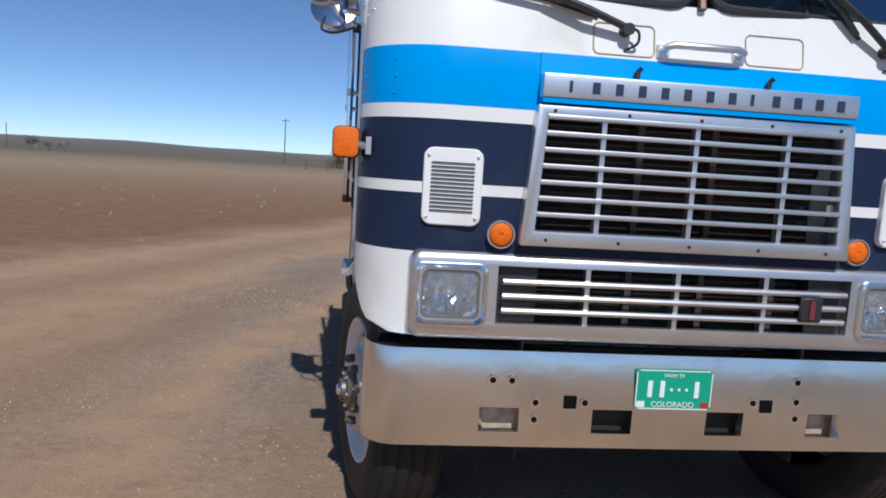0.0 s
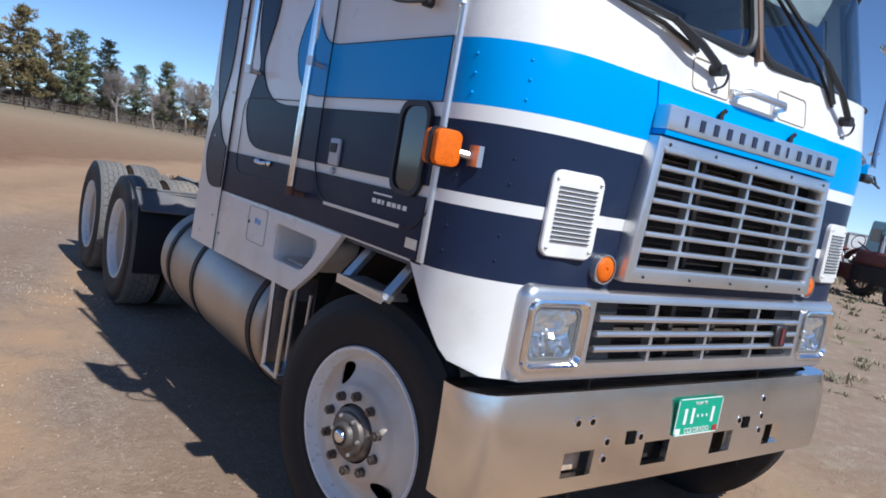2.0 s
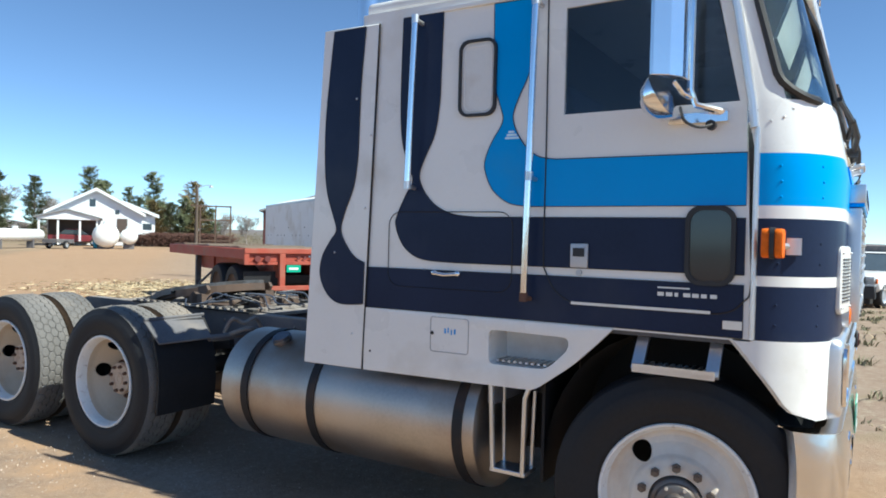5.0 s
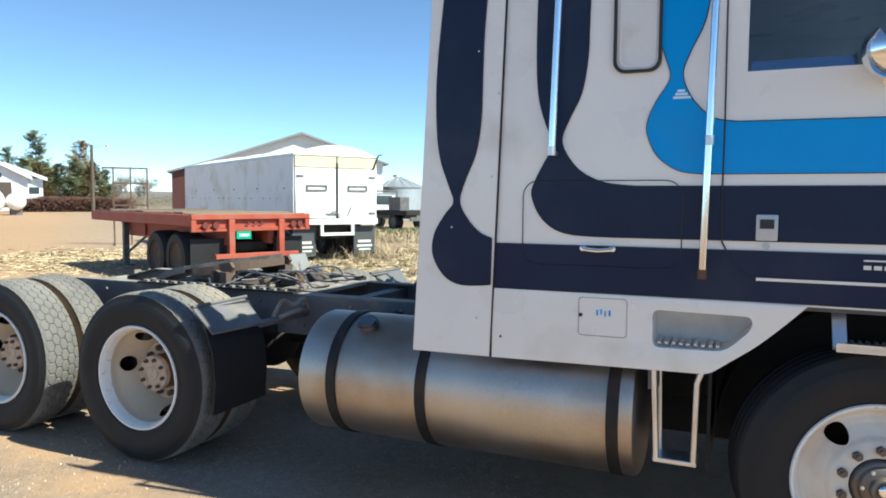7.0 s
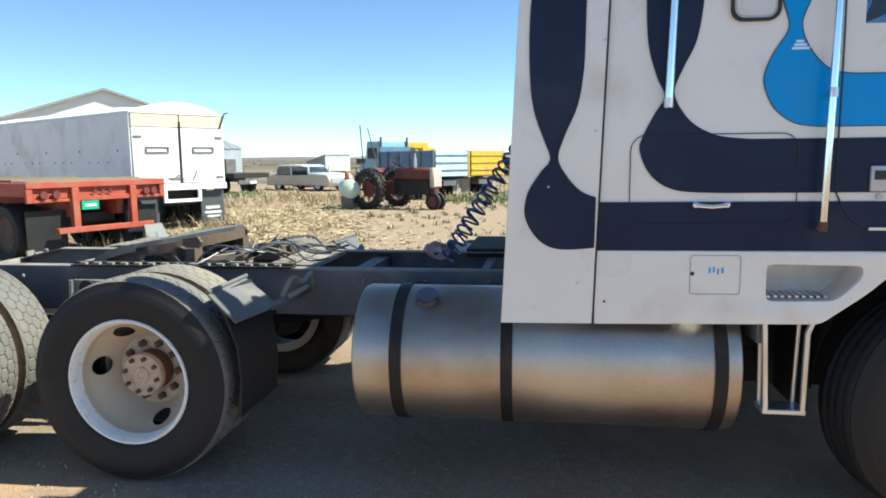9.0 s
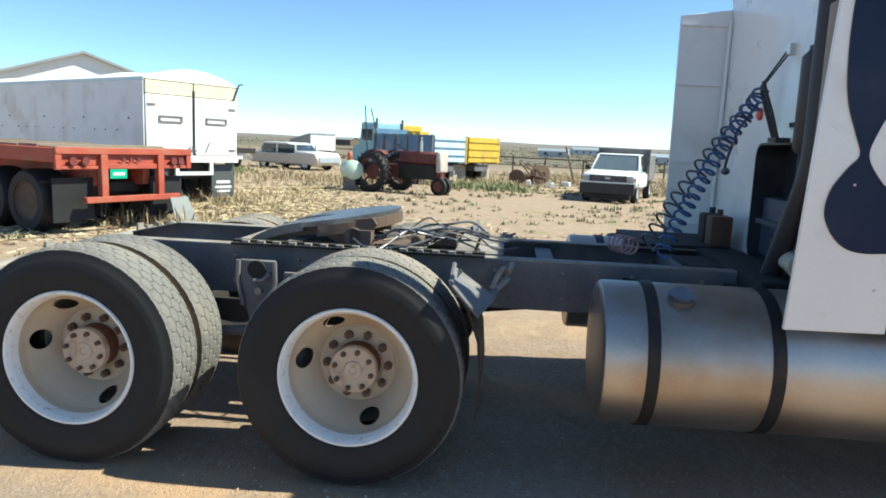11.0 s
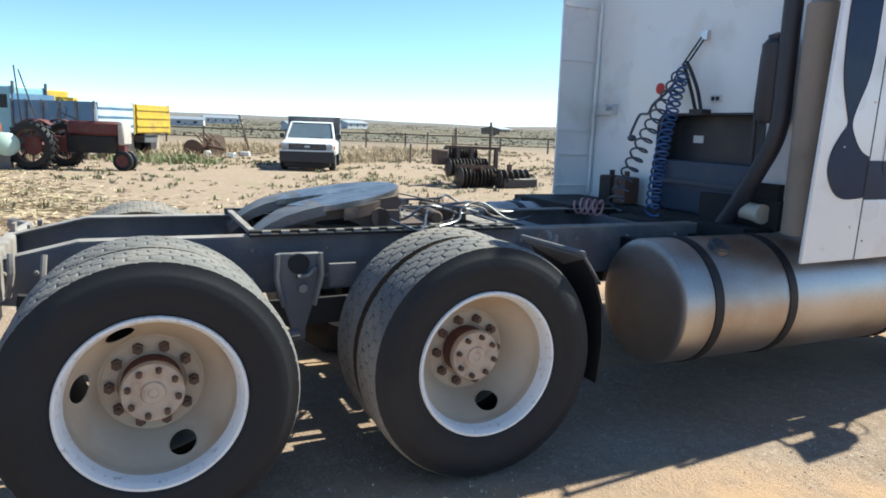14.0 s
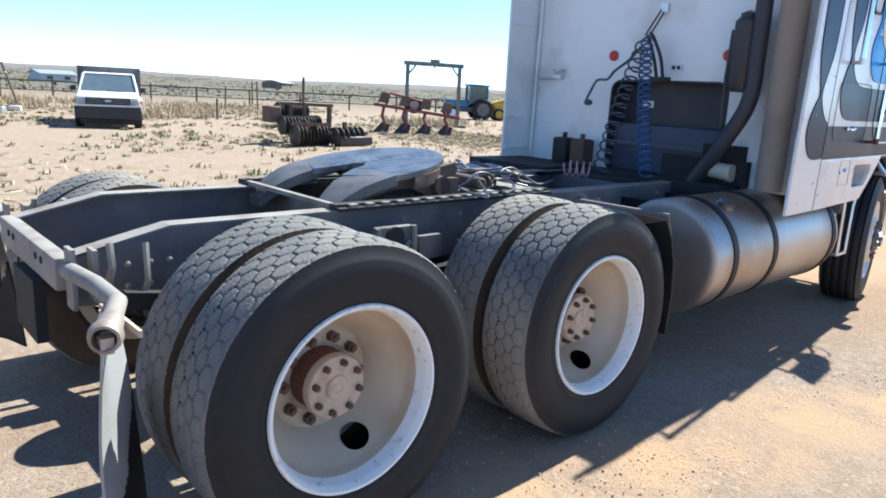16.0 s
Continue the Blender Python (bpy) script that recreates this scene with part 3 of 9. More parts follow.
YF = 2.995
XD = SX - DEC
band_a = [(YF, 1.2), (4.858, 1.2), (4.858, 1.41), (YF, 1.41)]
stripe("navy_stripe", band_a, XD, navy)
band_b = [(YF, 1.45)] + line((4.3, 1.45), (4.5, 1.462), (4.607, 1.523), (4.66, 1.63), (4.645, 1.7), (4.6, 1.79), (4.562, 1.86), (4.598, 1.95), (4.635, 2.084), (4.646, 2.3), (4.64, 2.69)) \
    + line((4.405, 2.69), (4.412, 2.4), (4.416, 2.246), (4.44, 2.09), (4.49, 1.98), (4.525, 1.885), (4.495, 1.805), (4.43, 1.735), (4.33, 1.69), (4.2, 1.675)) + [(YF, 1.675)]
stripe("navy_stripe", band_b, XD, navy)
band_c = [(YF, 1.725)] + line((3.93, 1.725), (4.03, 1.742), (4.115, 1.805), (4.158, 1.9), (4.155, 1.96), (4.124, 2.035), (4.08, 2.105), (4.07, 2.15), (4.092, 2.223), (4.118, 2.33), (4.128, 2.69)) \
    + line((3.9, 2.69), (3.922, 2.43), (3.948, 2.327), (3.989, 2.238), (4.018, 2.15), (3.995, 2.07), (3.945, 2.0), (3.885, 1.955), (3.8, 1.94)) + [(YF, 1.935)]
stripe("blue_stripe", band_c, XD, blue)

# side extender behind the sleeper, with the tail of the lowest stripe
for sgn, x in ((1, 0.245), (-1, 2.655)):
    bm = B()
    if sgn > 0:
        prism(bm, [(x, 5.158, 2.69), (x, 5.26, 0.862), (x, 4.852, 0.868), (x, 4.785, 2.68)], (0.022, 0, 0))
    else:
        prism(bm, [(x, 5.262, 2.575), (x, 5.255, 0.862), (x, 4.9, 0.868), (x, 4.9, 2.62)], (0.022, 0, 0))
    bevel(bm, 0.004, 1)
    ext = part("side_extender", bm, white, truck, "white side extender panel behind the sleeper")
    bm = B()
    for z in (1.06, 1.32, 1.52, 2.08, 2.5):
        if sgn > 0:
            span(bm, (x + 0.022, 4.91, z), (x + 0.05, 5.19 - (z - 0.86) * 0.05, z + 0.02))
        else:
            span(bm, (x - 0.016, 4.93, z), (x, 5.245, z + 0.014))
    part("extender_rib", bm, white, ext)
    bm = B()
    tube(bm, [(x + (0.06 if sgn > 0 else -0.03), 4.93, 1.0), (x + (0.06 if sgn > 0 else -0.03), 4.915, 2.55)], 0.014)
    part("extender_tube", bm, white, ext)
XE = 0.245 - DEC
tail = line((4.85, 1.212), (5.0, 1.205), (5.09, 1.245), (5.15, 1.345), (5.14, 1.45), (5.085, 1.541), (5.042, 1.6), (5.069, 1.684), (5.112, 1.806), (5.132, 1.968), (5.13, 2.236), (5.085, 2.675)) \
    + line((4.868, 2.675), (4.892, 2.4), (4.899, 2.2), (4.905, 1.987), (4.93, 1.83), (4.985, 1.698), (5.01, 1.6), (4.966, 1.516), (4.907, 1.457), (4.846, 1.432))
stripe("navy_stripe", tail, XE, navy)
bm = B()
for y, z in ((4.8, 2.1), (4.83, 1.72), (5.11, 2.3), (5.21, 1.45), (5.03, 1.48), (4.9, 2.3), (4.9, 1.05)):
    ball(bm, (XE, y + 0.02, z), 0.006, 8)
part("extender_screws", bm, alu, truck)
# narrow dark strip stands in for the shadow in the open joint
bm = B()
prism(bm, [(0.2445, 4.853, 0.87), (0.2445, 4.786, 2.68), (0.2445, 4.779, 2.68), (0.2445, 4.846, 0.87)], (0.008, 0, 0))
part("extender_gap", bm, dark_void, truck, "dark strip for the shadow in the joint between sleeper and extender")

# lower white skirt with the step pocket
for sgn, x in ((1, 0.292), (-1, 2 * CX - 0.292)):
    bm = B()
    outer = soft_corners([(4.842, 1.197), (3.515, 1.193), (3.6, 1.105), (3.7, 1.01), (3.88, 0.878), (4.842, 0.868)], (0, 0.004, 0.05, 0.05, 0.03, 0))
    inner = soft_corners([(4.115, 1.141), (3.9, 1.138), (3.715, 1.135), (3.718, 1.08), (3.82, 0.98), (4.112, 0.976)], (0.03, 0.01, 0.03, 0.03, 0.04, 0.03))
    ring_prism(bm, [(x, *p) for p in outer], [(x, *p) for p in inner], (0.025 * sgn, 0, 0))
    bevel(bm, 0.006, 2)
    skirt = part("side_skirt", bm, white, truck, "white lower skirt with a cut-in step pocket")
    if sgn > 0:
        bm = B()
        a, d = x + 0.025, 0.17
        ring_prism(bm, [(a, y + (y - 3.93) * 0.04, z + (z - 1.06) * 0.06) for y, z in inner], [(a, y, z) for y, z in inner], (d, 0, 0))
        prism(bm, [(a + d, y, z) for y, z in inner], (0.01, 0, 0))
        part("step_pocket", bm, white_old, skirt)
        bm = B()
        for i in range(9):
            span(bm, (a + 0.02, 3.84 + i * 0.03, 0.985), (a + d - 0.02, 3.855 + i * 0.03, 0.995))
        part("step_grip", bm, alu, skirt)
        bm = B()
        tube(bm, [(x - 0.001, y, z) for y, z in round_rect(4.222, 4.434, 1.007, 1.178, 0.015)], 0.0018, 4, True)
        part("locker_seam", bm, mat("pale_locker_seam", (0.3, 0.3, 0.32), 0.6), skirt)
        bm = B()
        cyl(bm, (x - 0.004, 4.425, 1.098), (x + 0.01, 4.425, 1.098), 0.009, 12)
        part("locker_lock", bm, dark, skirt)
        bm = B()
        for i, (dz, w) in enumerate(((0.0, 0.008), (0.004, 0.006), (-0.004, 0.006), (0.0, 0.008))):
            span(bm, (x - 0.002, 4.355 - i * 0.018 - w, 1.1 + dz), (x + 0.001, 4.355 - i * 0.018, 1.125 + dz))
        part("locker_lettering", bm, blue, skirt, "small blue lettering as plain bars")
        bm = B()
        ball(bm, (x, 4.8, 0.97), 0.006, 8)
        part("skirt_screw", bm, dark, skirt)

# door outline, hatch outline, seams
bm = B()
door_line = [(3.856, 2.72), (3.849, 1.975), (3.849, 1.511), (3.832, 1.418), (3.782, 1.338), (3.705, 1.291)]
tube(bm, [(XD - 0.001, y, z) for y, z in line(*door_line)], 0.0035, 5)
tube(bm, [(XD - 0.001, y, z) for y, z in line((3.705, 1.291), (3.4, 1.288), (3.089, 1.291), (2.994, 1.347), (2.97, 1.415), (2.967, 1.7), (2.965, 2.1))], 0.003, 5)
part("door_seam", bm, edge_black, truck)
bm = B()
tube(bm, [(XD - 0.001, y, z) for y, z in round_rect(4.005, 4.70, 1.32, 1.7, 0.07)], 0.0022, 5, True)
part("locker_hatch_seam", bm, edge_black, truck)

# handles and fittings of the near side
bm = B()
for y in (4.29, 4.42):
    ball(bm, (XD - 0.008, y, 1.398), (0.012, 0.016, 0.016), 10)
tube(bm, [(XD - 0.018, 4.42, 1.396), (XD - 0.02, 4.355, 1.39), (XD - 0.018, 4.29, 1.396)], 0.009)
part("hatch_latch", bm, bright, truck, "small chrome pull latch")
bm = B()
span(bm, (XD - 0.014, 3.635, 1.452), (XD + 0.002, 3.718, 1.56))
bevel(bm, 0.008, 2)
h = part("door_handle", bm, MATS["dull_lock_plate"] if "dull_lock_plate" in MATS else mat("dull_lock_plate", (0.5, 0.52, 0.55), 0.5, 0.5, var=0.1), truck, "chrome paddle door handle")
bm = B()
span(bm, (XD - 0.018, 3.65, 1.502), (XD - 0.008, 3.703, 1.54))
part("handle_paddle", bm, dark, h)
bm = B()
cyl(bm, (XD - 0.012, 3.676, 1.43), (XD + 0.002, 3.676, 1.43), 0.013, 14)
part("door_lock", bm, MATS["dull_lock_plate"], truck)
bm = B()
span(bm, (XD - 0.008, 3.117, 1.288), (XD + 0.002, 3.71, 1.3))
part("door_trim_strip", bm, alu, truck)
bm = B()
for i, w in enumerate((0.026, 0.026, 0.014, 0.028, 0.026, 0.022, 0.026)):
    span(bm, (XD - 0.003, 3.33 - i * 0.035 - w, 1.35), (XD + 0.001, 3.33 - i * 0.035, 1.366))
span(bm, (XD - 0.003, 3.2, 1.382), (XD + 0.001, 3.33, 1.388))
part("model_badge", bm, alu, truck, "chrome badge as plain bars")
bm = B()
span(bm, (XD - 0.003, 2.998, 1.232), (XD + 0.001, 3.07, 1.266))
part("small_plaque", bm, alu, truck)
bm = B()
for k in range(3):
    span(bm, (XD - 0.003, 3.985 + 0.012 * k, 2.042 + k * 0.014), (XD + 0.001, 4.055 - 0.008 * k, 2.052 + k * 0.014))
part("sleeper_badge", bm, alu, truck, "silver badge as plain bars")
bm = B()
loop_o, loop_i = round_rect(3.028, 3.222, 1.402, 1.725, 0.06), round_rect(3.046, 3.204, 1.42, 1.707, 0.05)
ring_prism(bm, [(XD - 0.014, *p) for p in loop_o], [(XD - 0.014, *p) for p in loop_i], (0.016, 0, 0))
pw = part("door_peep_window", bm, dark, truck, "small dark kerb window in the door")
bm = B()
prism(bm, [(XD - 0.006, *p) for p in loop_i], (0.004, 0, 0))
part("peep_glass", bm, mat("smoked_glass", (0.012, 0.018, 0.028), 0.12, coat=0.5), pw)
bm = B()
loop_o, loop_i = round_rect(4.106, 4.306, 2.16, 2.53, 0.05), round_rect(4.119, 4.293, 2.173, 2.517, 0.042)
ring_prism(bm, [(XD - 0.014, *p) for p in loop_o], [(XD - 0.014, *p) for p in loop_i], (0.016, 0, 0))
pw = part("sleeper_window", bm, dark, truck, "sleeper window with black gasket and closed white cover")
bm = B()
prism(bm, [(XD - 0.003, *p) for p in loop_i], (0.004, 0, 0))
part("window_cover", bm, white_old, pw)
bm = B()
ring_prism(bm, [(XD - 0.006, *p) for p in round_rect(4.13, 4.28, 2.185, 2.5, 0.035)], [(XD - 0.006, *p) for p in round_rect(4.136, 4.274, 2.191, 2.494, 0.03)], (0.004, 0, 0))
part("cover_rim", bm, white, pw)
# grab bars
for y0, y1, z1, mid in ((3.89, 3.915, 1.30, 1.86), (4.53, 4.556, 1.82, None)):
    bm = B()
    x = 0.235
    tube(bm, [(x, y0, 2.66), (x, y1, z1)], 0.0165, 12)
    gb = part("grab_bar", bm, bright, truck, "long polished grab bar")
    for z, y in ((2.655, y0), (z1 + 0.01, y1)) + (((mid, (y0 + y1) / 2),) if mid else ()):
        bm = B()
        tube(bm, [(x, y, z), (x + 0.03, y - 0.002, z - 0.006), (SX, y - 0.004, z - 0.01)], 0.012, 8)
        cyl(bm, (x, y, z - 0.02), (x, y, z + 0.02), 0.0185, 12)
        part("bar_bracket", bm, rust if z == z1 + 0.01 and mid else alu, gb)
# bolted seam strip in front of the door
bm = B()
tube(bm, [(SX - 0.002, 2.962, 1.2), (SX - 0.002, 2.962, 2.03)], 0.011, 8)
tube(bm, [(SX - 0.006, 2.972, 2.03), (SX - 0.006, 2.985, 2.14), (SX - 0.004, 3.045, 2.5), (SX - 0.002, 3.1, 2.72)], 0.017, 8)
part("pillar_strip", bm, alu, truck)
bm = B()
for s, z in ((1.165, 2.105), (1.188, 2.07), (1.208, 2.055)):
    ball(bm, front_point(-s, z, -0.003), 0.006, 8)
part("pillar_bolts", bm, alu, truck)
# rivets down the corner panel
bm = B()
for s in (-1.10, -1.205, 1.10):
    for z in (1.26, 1.34, 1.5, 1.58, 1.76, 1.82, 1.88):
        if z > 1.7:
            ball(bm, front_point(s, z, -0.003), 0.006, 6)
part("corner_rivets", bm, blue, truck)
bm = B()
for s in (-1.10, -1.205, 1.10):
    for z in (1.26, 1.34, 1.5, 1.58):
        ball(bm, front_point(s, z, -0.002), 0.005, 6)
part("corner_rivets", bm, navy, truck)

# mirrors
mirror_steel = mat("stainless_mirror_back", (0.82, 0.84, 0.86), 0.2, 1.0, var=0.03)
for sgn in (1, -1):
    # the far mirror stands further out and forward than the near one
    X = (lambda x: x) if sgn > 0 else (lambda x: 2 * CX - x + 0.25 * max(0.0, min(1.0, (0.3 - x) / 0.1)))
    HOME_M = Matrix() if sgn > 0 else Matrix.Translation((0.06, -0.3, -0.2))
    bm = B()
    turn = Matrix.Rotation(radians(-32 * sgn), 4, "Z")
    prof = [turn @ Vector((sgn * u, v, 0)) + Vector((X(0.115), 3.255, 2.215)) for u, v in ((-0.097, 0.0), (-0.035, -0.03), (0.03, -0.032), (0.097, 0.0), (0.097, 0.016), (-0.097, 0.016))]
    prism(bm, prof, (0, 0, 0.41))
    bevel(bm, 0.003, 1, 50)
    bmesh.ops.transform(bm, matrix=HOME_M, verts=bm.verts)
    m1 = part("mirror_head", bm, mirror_steel, truck, "tall folded stainless mirror back", smooth=15)
    bm = B()
    d = Vector((sgn * 0.1, 0.85, -0.45))
    lathe(bm, [(0.075, 0), (0.073, 0.025), (0.062, 0.05), (0.04, 0.074), (0.0, 0.09), (-0.006, 0.09), (-0.012, 0.055), (-0.03, 0.02), (-0.03, 0)], (X(0.165), 3.3, 2.155), d, 32)
    bmesh.ops.scale(bm, vec=(1.15, 1.15, 1.15), space=Matrix.Translation((-X(0.165), -3.3, -2.155)), verts=bm.verts)
    bmesh.ops.transform(bm, matrix=HOME_M, verts=bm.verts)
    part("convex_mirror", bm, bright, m1, "round convex mirror in a chrome bowl")
    bm = B()
    tube(bm, [(X(0.205), 3.2, 2.66), (X(0.205), 3.2, 2.18), (X(0.215), 3.18, 2.12), (X(0.27), 3.1, 2.1), (X(0.3), 3.08, 2.1)], 0.014, 8)
    tube(bm, [(X(0.12), 3.245, 2.2), (X(0.16), 3.22, 2.16), (X(0.205), 3.2, 2.15)], 0.01, 8)
    tube(bm, [(X(0.205), 3.2, 2.66), (X(0.27), 3.16, 2.7), (X(0.31), 3.14, 2.7)], 0.014, 8)
    span(bm, (X(0.275), 3.07, 2.06), (X(0.305), 3.3, 2.1))
    bmesh.ops.transform(bm, matrix=HOME_M, verts=bm.verts)
    part("mirror_arm", bm, bright, truck, "bent chrome mirror arm on a bolted plate")
    bm = B()
    tube(bm, smooth_line([(X(0.13), 3.22, 2.1), (X(0.12), 3.2, 2.045), (X(0.17), 3.16, 2.025), (X(0.24), 3.13, 2.04), (X(0.27), 3.12, 2.055)]), 0.006, 6)
    cyl(bm, (X(0.25), 3.13, 2.045), (X(0.28), 3.13, 2.045), 0.02, 10)
    bmesh.ops.transform(bm, matrix=HOME_M, verts=bm.verts)
    part("mirror_wire", bm, dark, truck)

# upper grille
GX0, GX1 = 0.885, 2 * CX - 0.885
bm = B()
oy = 2.612
outer = [(GX0 + 0.035, 1.748), (GX1 - 0.035, 1.748), (GX1, 1.243), (GX0, 1.243)]
inner = [(0.962, 1.702), (2 * CX - 0.962, 1.702), (2 * CX - 0.94, 1.3), (0.94, 1.3)]
ring_prism(bm, [(x, oy, z) for x, z in outer], [(x, oy, z) for x, z in inner], (0, 0.07, 0))
bevel(bm, 0.012, 2)
g = part("upper_grille", bm, alu, truck, "aluminium grille frame with flat bars")
for i in range(8):
    z = 1.302 + 0.0575 * (i + 0) + 0.0
    if i == 0:
        continue
    bm = B()
    k = (z - 1.3) / 0.4
    span(bm, (0.935 + 0.02 * k, oy - 0.006, z - 0.009), (2 * CX - 0.935 - 0.02 * k, oy + 0.03, z + 0.009))
    bevel(bm, 0.006, 2)
    part("grille_bar", bm, alu, g)
for x in (1.166, 1.515, 1.868):
    bm = B()
    span(bm, (x - 0.009, oy + 0.008, 1.3), (x + 0.009, oy + 0.04, 1.702))
    part("grille_upright", bm, alu, g)
bm = B()
for i in range(5):
    for z in (1.725, 1.268):
        ball(bm, (0.98 + i * 0.27, oy, z), 0.007, 6)
part("grille_screws", bm, dark, g)
bm = B()
span(bm, (0.95, 2.79, 0.9), (2.09, 2.83, 1.75))
for x in (1.34, 1.63, 1.92):
    span(bm, (x - 0.012, 2.71, 0.93), (x + 0.012, 2.75, 1.72))
part("radiator_core", bm, radiator, truck, "grimy radiator behind the grille")
bm = B()
for i in range(26):
    box(bm, (CX, 2.75, 0.95 + i * 0.031), (1.06, 0.03, 0.004), Matrix.Rotation(radians(35), 4, "X"))
part("radiator_shutters", bm, radiator, truck)
# name panel: raised bars in place of letters
bm = B()
span(bm, (0.928, 2.6, 1.77), (2 * CX - 0.928, 2.665, 1.852))
bevel(bm, 0.006, 2)
npn = part("name_panel", bm, alu, truck, "silver name panel with thirteen dark raised marks")
bm = B()
span(bm, (0.93, 2.605, 1.752), (2 * CX - 0.93, 2.665, 1.77))
part("name_panel_base", bm, blue, npn)
lettering = mat("dark_blue_lettering", (0.02, 0.03, 0.07), 0.5)
for i in range(13):
    x = 1.02 + i * 0.0838
    w = 0.011 if i in (0, 8) else 0.027
    bm = B()
    prism(bm, [(p, 2.5965, q) for p, q in ((x, 1.79), (x + w, 1.79), (x + w, 1.83), (x, 1.83))], (0, 0.006, 0))
    part("name_mark", bm, lettering, npn)
bm = B()
prism(bm, [(x, front_point(0.4, z).y - 0.006, z) for x, z in ((0.928, 1.85), (2 * CX - 0.928, 1.85), (2 * CX - 0.928, 1.93), (0.928, 1.93))], (0, 0.02, 0))
part("hood_panel", bm, blue, truck)

# lower grille with the headlamps
reflector_bright = mat("silvered_reflector", (0.6, 0.61, 0.63), 0.12, 1.0, var=0.1, fine=40)
lamp_glass = mat("clear_ribbed_lamp_glass", (0.8, 0.85, 0.88), 0.06, var=0.03)
lamp_glass.node_tree.nodes["Principled BSDF"].inputs["Alpha"].default_value = 0.07
LX0, LX1, LY = 0.498, 2 * CX - 0.498, 2.655
bm = B()
lo = round_rect(LX0, LX1, 0.878, 1.212, 0.05)
li = round_rect(0.54, 2 * CX - 0.54, 0.948, 1.162, 0.012)
loops = [[(x, LY + d, z) for x, z in round_rect(LX0 + i, LX1 - i, 0.878 + i, 1.212 - i, max(0.012, 0.05 - i))] for i, d in ((0, 0.075), (0.001, 0.045), (0.006, 0.02), (0.016, 0.006), (0.032, 0.0))]
loops += [[(x, LY + d, z) for x, z in li] for d in (0.0, 0.04)]
rings = [[bm.verts.new(p) for p in l] for l in loops]
for p, q in zip(rings, rings[1:]):
    for j in range(len(p)):
        k = (j + 1) % len(p)
        bm.faces.new((p[j], p[k], q[k], q[j]))
bmesh.ops.recalc_face_normals(bm, faces=bm.faces)
lg = part("lower_grille", bm, alu, truck, "wide aluminium lower grille surround")
for i in range(3):
    z = 0.998 + 0.054 * i
    bm = B()
    tube(bm, [(0.845, LY + 0.0, z), (2 * CX - 0.845, LY + 0.0, z)], 0.0125, 8)
    part("grille_bar", bm, alu, lg)
for x in (1.166, 1.515, 1.868):
    bm = B()
    span(bm, (x - 0.009, LY + 0.005, 0.948), (x + 0.009, LY + 0.04, 1.162))
    part("grille_upright", bm, alu, lg)
for x0, x1 in ((0.82, 0.98), (2.06, 2.22)):
    bm = B()
    span(bm, (x0, LY + 0.035, 0.94), (x1, LY + 0.05, 1.17))
    part("grille_blank", bm, dark, lg)
bm = B()
span(bm, (2.0, LY - 0.024, 1.0), (2.09, LY - 0.005, 1.095))
bevel(bm, 0.006, 1)
e = part("grille_emblem", bm, dark, lg, "square black emblem with a red bar")
bm = B()
span(bm, (2.035, LY - 0.03, 1.012), (2.055, LY - 0.022, 1.083))
part("emblem_bar", bm, mat("dull_red_enamel", (0.16, 0.025, 0.03), 0.5), e)
